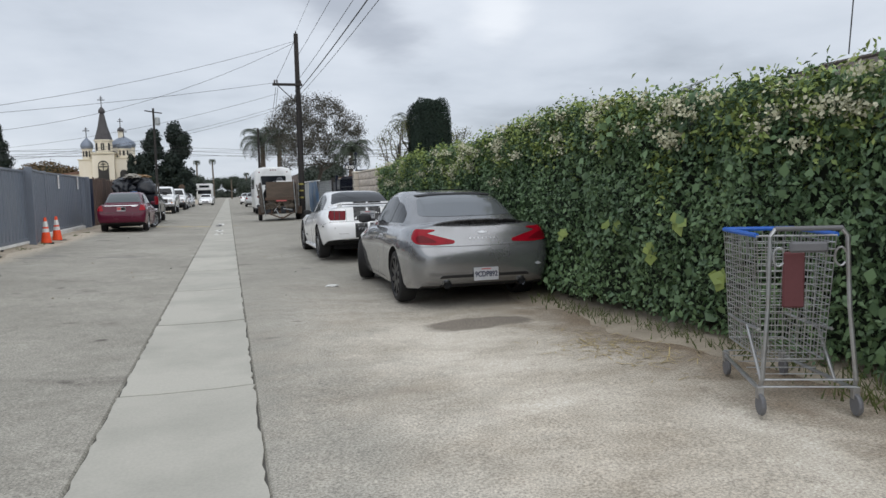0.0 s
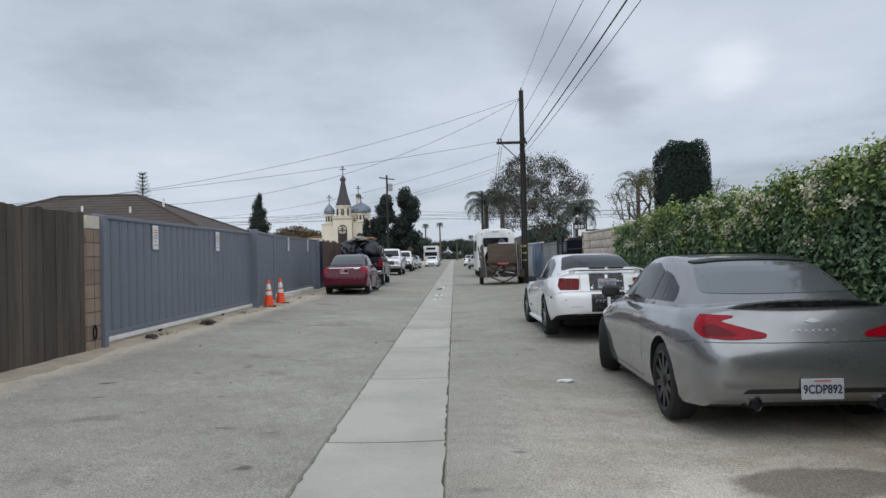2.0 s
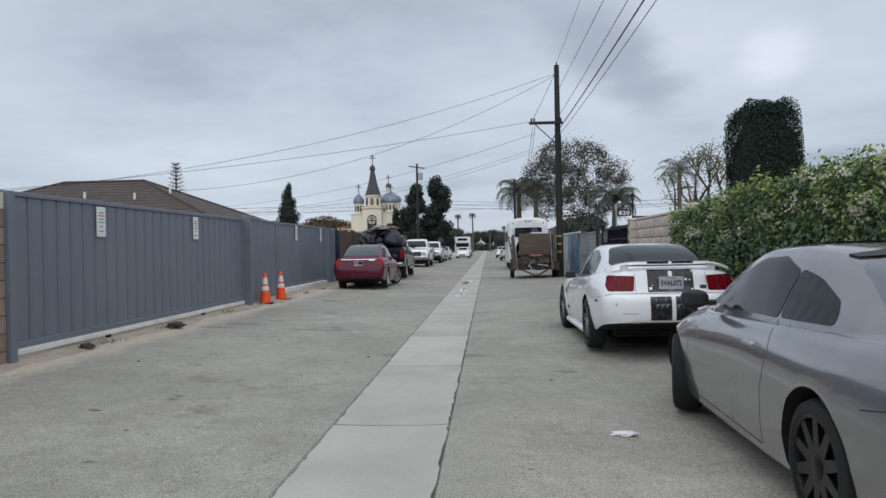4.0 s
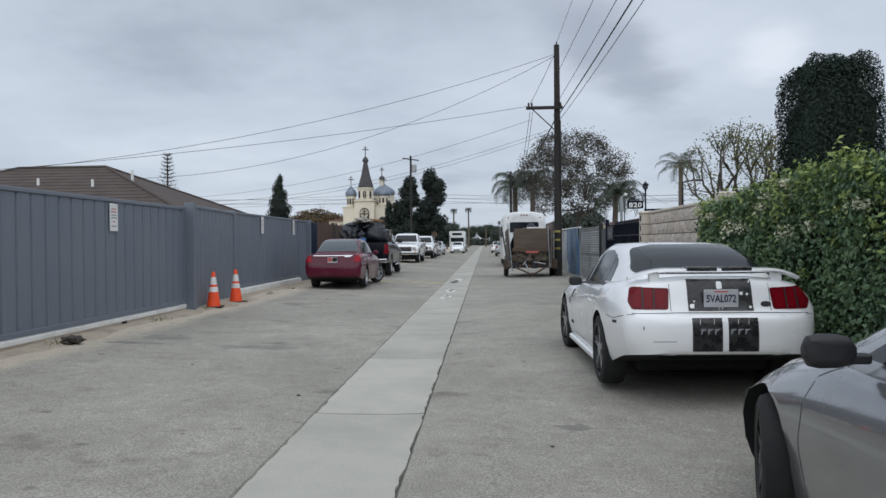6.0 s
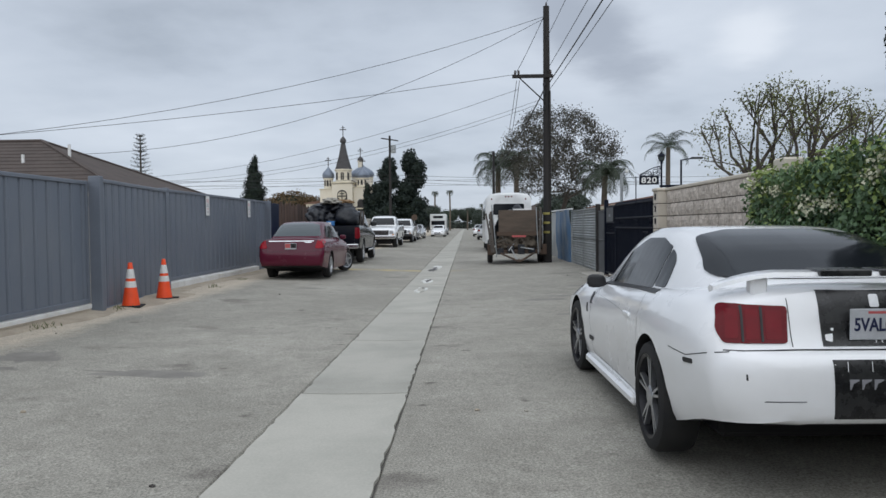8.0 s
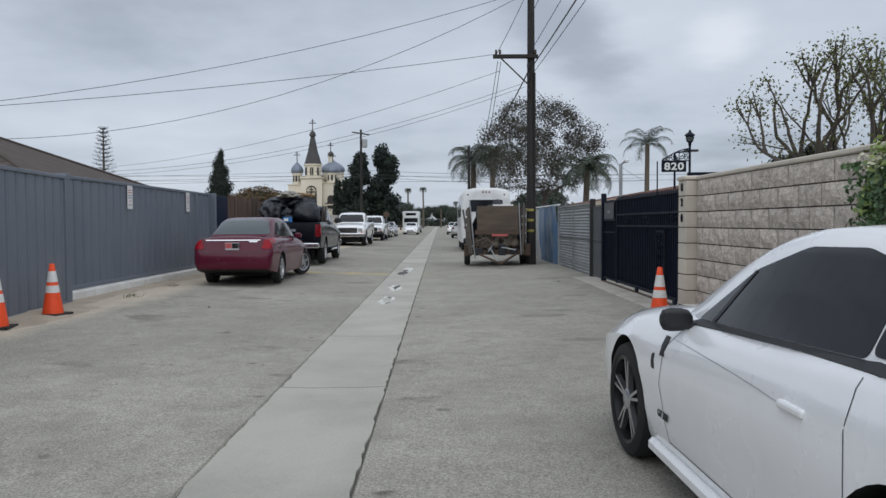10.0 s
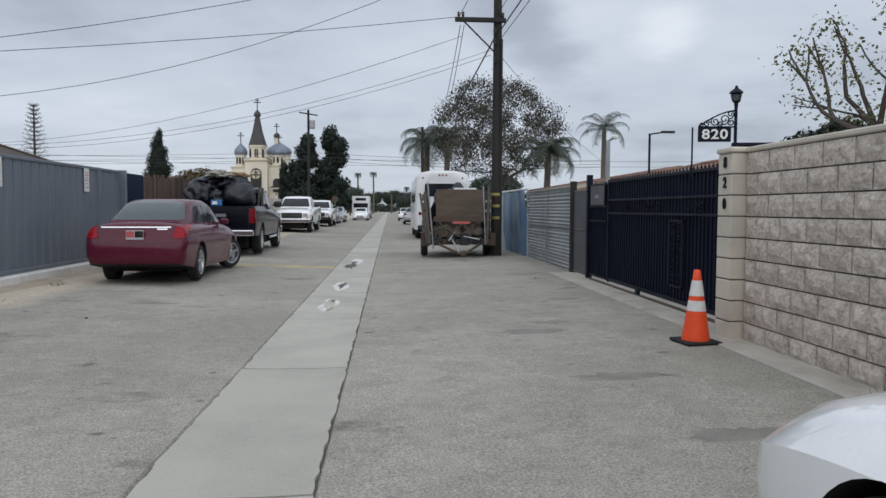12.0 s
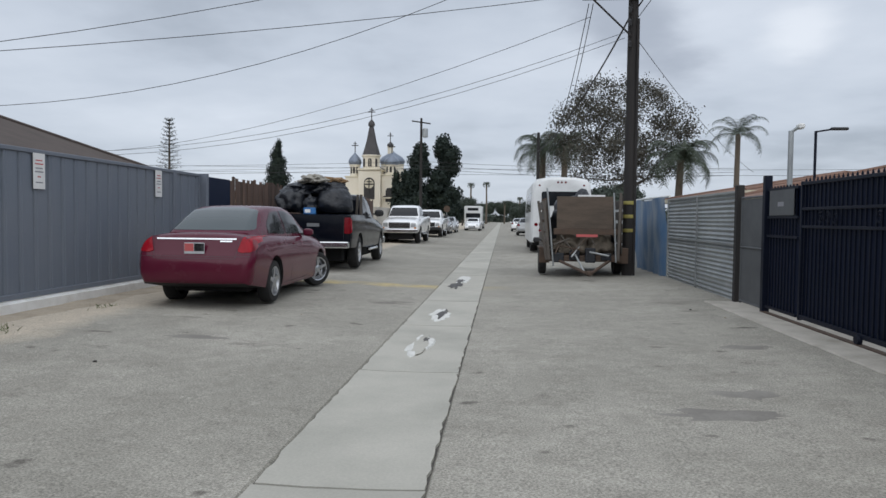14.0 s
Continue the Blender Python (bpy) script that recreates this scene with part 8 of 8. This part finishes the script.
def palm(x, y, h, label, r=0.16, fronds=20, length=1.9, seed=1, droop=1.0, n_leaf=34, group="palms"):
    rng = random.Random(seed)
    base = thing("palm_tree", label, "palm", x, y, 0.1, rng.uniform(0, 360), group=group)
    part("trunk", tubed([(0, 0, -0.05), (0.08, 0.02, h * 0.5), (0, 0, h)], [r * 1.25, r, r * 0.9], 12), "palm_bark", base, smooth=60)
    for variant in range(3):
        el = (0.25, 0.75, 1.25)[variant]
        corners, spine = [], []
        p, a = np.array([0.05, 0, 0.0]), el
        step = length / 14
        for k in range(15):
            spine.append(p.copy())
            p = p + step * np.array([math.cos(a), 0, math.sin(a)])
            a -= droop * (0.07 + 0.012 * k)
        spine = np.array(spine)
        for s in np.linspace(0.08, 1.0, n_leaf):
            i = min(int(s * 14), 13)
            q = spine[i] + (spine[i + 1] - spine[i]) * (s * 14 - i)
            d = unit((spine[i + 1] - spine[i])[None])[0]
            ll = length * 0.28 * math.sin(min(1, 0.25 + 0.9 * s) * 2.6) + 0.05
            for side in (-1, 1):
                tip = q + d * ll * 0.5 + np.array([0, side * ll * 0.8, -ll * rng.uniform(0.25, 0.6)])
                wv = d * 0.022
                corners.append([q - wv, q + wv, tip + wv * 0.2, tip - wv * 0.2])
        me_f = quads("frond", np.array(corners), "palm_leaf", base)
        bm = tubed([tuple(v) for v in spine], [0.022 * (1 - 0.8 * k / 14) for k in range(15)], 4)
        stem = part("frond_rib", bm, "palm_leaf", me_f)
        me_f.matrix_local = pose(0, 0, h, 0, 0, 0)
        for k in range(fronds // 3):
            az = (k + variant / 3.0) * 1080 / fronds + rng.uniform(-14, 14)
            if k == 0:
                me_f.matrix_local = pose(0, 0, h, 0, 0, az)
                continue
            o = new("frond", me_f.data)
            o.parent, o.matrix_local = base, pose(0, 0, h, rng.uniform(-8, 8), rng.uniform(-8, 8), az)
            o2 = new("frond_rib", stem.data)
            o2.parent = o


palm(21.8, 85, 9.1, "feather palm with arching fronds above the roofs", 0.24, 15, 3.1, 3)
palm(3.75, 72, 6.3, "feather palm with drooping fronds behind the bus", 0.24, 30, 2.9, 5, 1.25)
palm(5.2, 70, 6.4, "feather palm with drooping fronds beside the dusky tree", 0.22, 24, 2.6, 9, 1.2)
palm(9.3, 54, 4.2, "feather palm in front of the dusky tree", 0.18, 21, 2.2, 11, 1.25)
palm(-23.5, 62, 3.6, "small palm behind the fence roofline", 0.2, 18, 1.6, 14, 1.0)
for k, (x, y, h) in enumerate(((-7.4, 205, 10.2), (-3.4, 206, 10.5), (1.5, 240, 6.5), (6.5, 250, 8.0))):
    palm(x, y, h, "tall slim fan palm far down the road", 0.22, 24, 1.5, 30 + k, 1.6, 16, group="far palms")

# dark tall trees by the far pole
for x, y, h, w, s in ((-9.3, 100, 9.7, 2.0, 1), (-6.1, 101, 10.6, 2.1, 2)):
    r2 = random.Random(s)
    blobs = [(r2.uniform(-0.8, 0.8) * w * 0.6, r2.uniform(-0.5, 0.5), 1.6 + (h - 2.4) * k / 13, w * (0.85 - 0.42 * k / 13) * r2.uniform(0.8, 1.25), w * 0.6, 1.1 * r2.uniform(0.7, 1.2)) for k in range(14)]
    leaf_mass("tall_dark_tree", "tall blackish green tree with ragged edges", "tree", x, y, 0.1, blobs, "conifer_leaf", 9000, 0.34, trunk=(h * 0.8, 0.25), core="shade_core", group="dark trees by the church")
leaf_mass("church_cypress", "slim dark cypress beside the church", "tree", -11.4, 100, 0.1, [(0, 0, z, 0.75 - 0.06 * z, 0.7, 0.9) for z in np.arange(1, 6.4, 0.7)], "conifer_leaf", 2500, 0.25, trunk=(3, 0.15), core="shade_core")
leaf_mass("conifer", "dark cone-shaped conifer behind the fence", "tree", -30.5, 116, 0.1, [(0.25 * math.sin(z * 3), 0, z, min(1.75, 0.3 + (11.8 - z) * 0.28), min(1.7, 0.3 + (11.8 - z) * 0.27), 0.95) for z in np.arange(1.5, 11.6, 0.75)], "conifer_leaf", 7000, 0.36, trunk=(9, 0.25), core="shade_core", slim=0.35)
leaf_mass("rusty_tree", "rusty brown round-crowned tree behind the fence", "tree", -24.0, 112, 0.1, [(0, 0, 4.4, 3.4, 2.4, 2.1), (-2.6, 0, 4.0, 2.0, 1.8, 1.6), (2.6, 0, 4.2, 2.2, 1.8, 1.6)], "rust_leaf", 5000, 0.34, trunk=(3.5, 0.3), core="shade_core")


def norfolk():
    base = thing("star_pine", "see-through tiered star pine on the skyline", "tree", -79, 184, 0.1)
    part("trunk", tubed([(0, 0, 0), (0, 0, 24.6)], [0.5, 0.12], 8), "bark", base)
    c = []
    for k, z in enumerate(np.arange(7, 24.5, 0.95)):
        r = 4.0 * (1 - (z - 4) / 23.5) + 0.5
        for a in np.linspace(0, math.tau, 9)[:-1] + k * 0.4:
            for s in np.linspace(0.15, 1, 9):
                p = np.array([math.cos(a) * r * s, math.sin(a) * r * s, z + 0.5 * s * s])
                c.append(p + RNG.normal(0, 0.11, (3, 3)))
    pts = np.concatenate(c)
    f = quads("crown", leaves(pts, np.tile([0, 0, 1.0], (len(pts), 1)), 0.38, 0.5, 0.25), "dark_leaf", base)
    tagged(f, kind="stuff")


norfolk()
far = thing("far_trees", "band of low trees in haze-tinted leaf colour along the end of the road", "trees", kind="stuff")
pts, out = [], []
for k in range(150):
    x, y = (RNG.uniform(-150, 150) if k < 120 else RNG.uniform(-16, 16)), RNG.uniform(215, 330)
    if abs(x) < 5:
        y += 110
    r, h = RNG.uniform(2.5, 6), RNG.uniform(3.0, 7.0) * (0.6 + 0.4 * (abs(x) > 25))
    d = unit(RNG.normal(0, 1, (170, 3)))
    pts.append(np.array([x, y, h * 0.55]) + d * [r, r, h * 0.5] * RNG.uniform(0.7, 1.05, (170, 1)))
    out.append(d)
quads("crowns", leaves(np.concatenate(pts), np.concatenate(out), 1.1, 0.6, 0.7), "far_haze_leaf", far)
for x, y, s in ((-8.5, 128, 1.0), (-6.5, 150, 1.3), (5.5, 135, 1.0), (7.5, 160, 1.3), (-9, 170, 1.4), (4.8, 190, 1.2), (-6.2, 190, 1.2), (10.5, 84, 1.1), (13, 96, 1.3), (-15, 325, 2.6), (-6, 332, 2.3), (1.5, 338, 2.5), (9, 330, 2.4), (18, 326, 2.6)):
    leaf_mass("street_tree", "rounded dull green street tree far along the alley", "tree", x, y, 0.1, [(0, 0, 2.4 * s, 2.0 * s, 1.8 * s, 1.5 * s), (0.9 * s, 0, 3.1 * s, 1.2 * s, 1.2 * s, 1.0 * s), (-1.0 * s, 0, 2.9 * s, 1.1 * s, 1.1 * s, 0.9 * s)], "far_haze_leaf", 2200, 0.30, trunk=(2.4 * s, 0.15), core="shade_core", group="street trees far along the alley")
# ---------------------------------------------------------------- houses
def hip_house(name, label, x0, x1, y0, y1, eave, ra, rb, top, roof, wall="stucco", over=0.45):
    """ra, rb: the two ends of the ridge (x, y), the nearer to (x0, y0) first."""
    base = thing(name, label, "house")
    part("wall", boxed(x0 + over, x1 - over, y0 + over, y1 - over, 0.0, eave), wall, base)
    bm = bmesh.new()
    e = [bm.verts.new(p) for p in ((x0, y0, eave), (x1, y0, eave), (x1, y1, eave), (x0, y1, eave))]
    r = [bm.verts.new((*ra, top)), bm.verts.new((*rb, top))]
    along_y = abs(rb[1] - ra[1]) > abs(rb[0] - ra[0])
    near = [r[0], r[0], r[1], r[1]] if along_y else [r[0], r[1], r[1], r[0]]
    for i in range(4):
        j = (i + 1) % 4
        bm.faces.new((e[i], e[j], near[j], near[i]) if near[i] != near[j] else (e[i], e[j], near[i]))
    bm.faces.new(e[::-1])
    hips = [(v.co.copy(), n.co.copy()) for v, n in zip(e, near)]
    rf = part("roof", bm, roof, base)
    part("fascia", boxed(x0 - 0.02, x1 + 0.02, y0 - 0.02, y1 + 0.02, eave - 0.16, eave - 0.004), "church_trim", base)
    part("ridge_cap", tubed([(*ra, top + 0.01), (*rb, top + 0.01)], 0.07, 6), roof, rf)
    for a, b in hips:
        part("hip_cap", tubed([a + Vector((0, 0, 0.01)), b + Vector((0, 0, 0.01))], 0.06, 5), roof, rf)
    return base, rf


H, roof = hip_house("brown_roof_house", "low house with a brown shingled hip roof behind the gates", -22.6, -9.0, 31.4, 40.1, 2.5, (-17.6, 35.8), (-13.96, 35.8), 4.52, "shingle")
for k in range(1, 14):
    s = k / 14
    ya, za = 31.4 + 4.4 * s, 2.5 + 2.02 * s
    part("shingle_course", boxed(-22.6 + 5.0 * s + 0.1, -9.0 - 4.96 * s - 0.1, ya - 0.012, ya + 0.02, za - 0.004, za + 0.014), "shingle", roof)
for px, py, h in ((-12.2, 34.4, 0.42), (-13.4, 33.8, 0.25), (-15.6, 34.0, 0.25)):
    z = 2.5 + 2.02 * min((-9.0 - px) / 4.96, (py - 31.4) / 4.4)
    part("roof_vent", tubed([(px, py, z - 0.1), (px, py, z + h)], 0.05, 8), "rail", H)
hip_house("hedge_side_house", "low house with a grey-brown hip roof behind the hedge", 9.6, 18.5, 6.5, 18.5, 2.55, (13.6, 11.5), (13.6, 14.2), 3.95, "shingle")
hip_house("clay_roof_house", "low house with a faded clay roof behind the gate", 8.2, 19.0, 41.5, 54.0, 2.35, (13.2, 46.0), (13.2, 49.5), 3.2, "clay")
hip_house("clay_roof_house", "low house with a faded clay roof beyond the yard", 7.0, 13.5, 33.0, 39.5, 2.0, (10.2, 35.5), (10.2, 37.2), 2.75, "clay")
hip_house("far_house", "pale house with a low roof beside the church", -13.6, -9.0, 104, 112, 3.9, (-11.3, 107), (-11.3, 109), 5.2, "shingle")
for k, (x, y) in enumerate(((-14, 135), (12, 120), (-15, 160), (14, 150), (-30, 90), (26, 90))):
    hip_house("far_house", "pale low house with a brown roof far along the alley", x - 5, x + 5, y - 6, y + 6, 2.9, (x, y - 2), (x, y + 2), 4.6, "shingle")
A = thing("roof_aerial", "old wire television aerial on the roof", "aerial", 9.75, 13.6, 2.9)
part("mast", tubed([(0, 0, -0.4), (0.02, 0, 0.55)], 0.02, 6), "galv", A)
part("boom", tubed([(-0.28, 0, 0.42), (0.32, 0, 0.62)], 0.014, 5), "galv", A)
for k in range(7):
    s = k / 6
    part("element", tubed([(-0.26 + 0.55 * s, -0.26 + 0.1 * s, 0.43 + 0.19 * s), (-0.26 + 0.55 * s, 0.26 - 0.1 * s, 0.43 + 0.19 * s)], 0.008, 5), "galv", A)
part("reflector", boxed(-0.30, -0.05, -0.16, 0.16, 0.36, 0.40), "galv", A)


# ---------------------------------------------------------------- church
def church():
    cx, cy = -15.15, 104.0
    base = thing("church", "cream church with a dark spire, grey-blue onion domes and crosses", "church", cx, cy, 0.05)

    def cross(x, y, z, h):
        c = part("cross", boxed(x - 0.05, x + 0.05, y - 0.04, y + 0.04, z, z + h), "iron", base, "dark iron cross")
        part("cross_bar", boxed(x - h * 0.33, x + h * 0.33, y - 0.035, y + 0.035, z + h * 0.58, z + h * 0.66), "iron", c)
        part("cross_bar", boxed(x - h * 0.17, x + h * 0.17, y - 0.035, y + 0.035, z + h * 0.78, z + h * 0.84), "iron", c)

    def arch(x, y, z, w, h, name="arched_window"):
        pts = [(x - w / 2, z), (x + w / 2, z)] + [(x + w / 2 * math.cos(a), z + h - w / 2 + w / 2 * math.sin(a)) for a in np.linspace(0, math.pi, 9)]
        part(name, prism(bmesh.new(), pts, "y", y - 0.05, y + 0.08), "church_dark", base)

    def onion(x, y, z, r, h, mat="dome"):
        prof = [(r * 0.86, 0), (r, h * 0.16), (r * 0.98, h * 0.32), (r * 0.80, h * 0.5), (r * 0.48, h * 0.68), (r * 0.18, h * 0.83), (r * 0.07, h * 0.94), (0.0, h)]
        part("dome", lathed([(a, z + b) for a, b in prof], 28, at=(x, y, 0)), mat, base, "grey-blue onion dome", smooth=50)

    def drum(x, y, z0, z1, r, windows=True, sides=16):
        part("drum", lathed([(r, z0), (r, z1 - 0.12), (r + 0.10, z1 - 0.10), (r + 0.10, z1), (0.0, z1)], sides, at=(x, y, 0)), "church_wall", base, smooth=30)
        if windows:
            for a in (-0.55, 0.0, 0.55):
                arch(x + (r - 0.03) * math.sin(a), y - (r - 0.02) * math.cos(a), z0 + (z1 - z0) * 0.25, 0.26, (z1 - z0) * 0.55)
    part("nave", boxed(-3.1, 3.1, 1.2, 14, 0, 6.2, bevel=0.03), "church_wall", base)
    part("nave_cornice", boxed(-3.2, 3.2, 1.1, 14.1, 6.2, 6.42, bevel=0.04), "church_trim", base)
    part("porch_tower", boxed(-1.42, 1.28, -0.2, 2.4, 0, 7.05, bevel=0.03), "church_wall", base)
    part("tower_cornice", boxed(-1.55, 1.41, -0.34, 2.5, 7.05, 7.30, bevel=0.05), "church_trim", base)
    part("side_wing", boxed(1.30, 3.15, 0.3, 3.5, 0, 6.45, bevel=0.03), "church_wall", base)
    part("wing_cornice", boxed(1.28, 3.25, 0.2, 3.5, 6.45, 6.62, bevel=0.03), "church_trim", base)
    part("side_wing", boxed(-3.1, -1.44, 0.3, 3.5, 0, 6.25, bevel=0.03), "church_wall", base)
    part("wing_cornice", boxed(-3.2, -1.42, 0.2, 3.5, 6.25, 6.42, bevel=0.03), "church_trim", base)
    part("belfry", lathed([(1.06, 7.3), (1.06, 8.75), (1.20, 8.80), (1.22, 8.98), (0.0, 9.0)], 8, at=(-0.07, 1.1, 0)), "church_wall", base, smooth=20)
    for a in (-0.72, 0.0, 0.72):
        arch(-0.07 + 1.0 * math.sin(a), 1.1 - 1.0 * math.cos(a), 7.55, 0.42, 1.0, "belfry_opening")
    part("spire", lathed([(1.22, 8.98), (1.10, 9.05), (0.62, 10.7), (0.30, 12.35), (0.16, 12.55), (0.0, 12.6)], 8, at=(-0.07, 1.1, 0)), "spire", base, "dark pointed spire", smooth=20)
    onion(-0.07, 1.1, 12.5, 0.42, 1.0, "spire")
    cross(-0.07, 1.1, 13.4, 1.35)
    drum(-2.2, 1.6, 6.42, 7.85, 0.62)
    onion(-2.2, 1.6, 7.85, 0.80, 1.65)
    cross(-2.2, 1.6, 9.45, 1.25)
    drum(2.35, 1.8, 6.62, 7.85, 0.85)
    onion(2.35, 1.8, 7.85, 0.95, 1.5)
    cross(2.35, 1.8, 9.3, 1.3)
    part("great_drum", lathed([(1.5, 6.4), (1.5, 8.2), (1.6, 8.3), (0, 8.3)], 20, at=(1.6, 7, 0)), "church_wall", base, smooth=30)
    onion(1.6, 7, 8.3, 1.65, 1.9)
    drum(1.35, 6.8, 9.6, 10.6, 0.36, False)
    onion(1.35, 6.8, 10.6, 0.42, 0.75, "spire")
    cross(1.35, 6.8, 11.3, 1.15)
    arch(-0.07, -0.22, 3.6, 1.3, 2.6, "niche")
    part("niche_field", prism(bmesh.new(), [(-0.07 + 0.56 * math.cos(a), 5.45 + 0.56 * math.sin(a)) for a in np.linspace(0, math.tau, 25)[:-1]], "y", -0.34, -0.25), "church_trim", base)
    cross(-0.07, -0.38, 4.3, 1.75)
    arch(2.3, 0.27, 3.3, 0.9, 1.7)
    part("roof", prism(bmesh.new(), [(-3.3, 6.42), (3.3, 6.42), (0, 8.0)], "y", 3.6, 14.2), "spire", base)
    part("low_roof", prism(bmesh.new(), [(-3.0, 5.0), (-5.6, 4.6), (-5.6, 4.5), (-3.0, 4.5)], "y", 2, 12), "clay", base)
    part("low_wall", boxed(-5.4, -3.1, 2.2, 12, 0, 4.5), "church_wall", base)


church()

# sheds and walls that close the far ends of the view
tagged(part("wall_far_left", boxed(-5.3, -5.1, 52.3, 92, 0.05, 1.9), "stucco"), "plain low garden wall beyond the wooden fence", "wall", kind="structure")
tagged(part("wall_far_right", boxed(5.0, 5.2, 58.3, 130, 0.05, 1.8), "stucco"), "plain low garden wall beyond the bus", "wall", kind="structure")
sign = thing("road_sign", "round traffic sign on a thin post far along the alley", "road sign", -5.2, 96.0, 0.1)
part("post", tubed([(0, 0, 0), (0, 0, 2.6)], 0.03, 6), "galv", sign)
part("disc", lathed([(0.0, -0.01), (0.36, -0.01), (0.36, 0.01), (0, 0.01)], 20, "y", (0, -0.04, 2.35)), "rust", sign)
cab = thing("utility_cabinet", "grey upright utility cabinet beside the white pickup", "cabinet", -5.0, 63.0, 0.1)
part("body", boxed(-0.3, 0.3, -0.3, 0.3, 0, 2.1, bevel=0.03), "mesh_grey", cab)
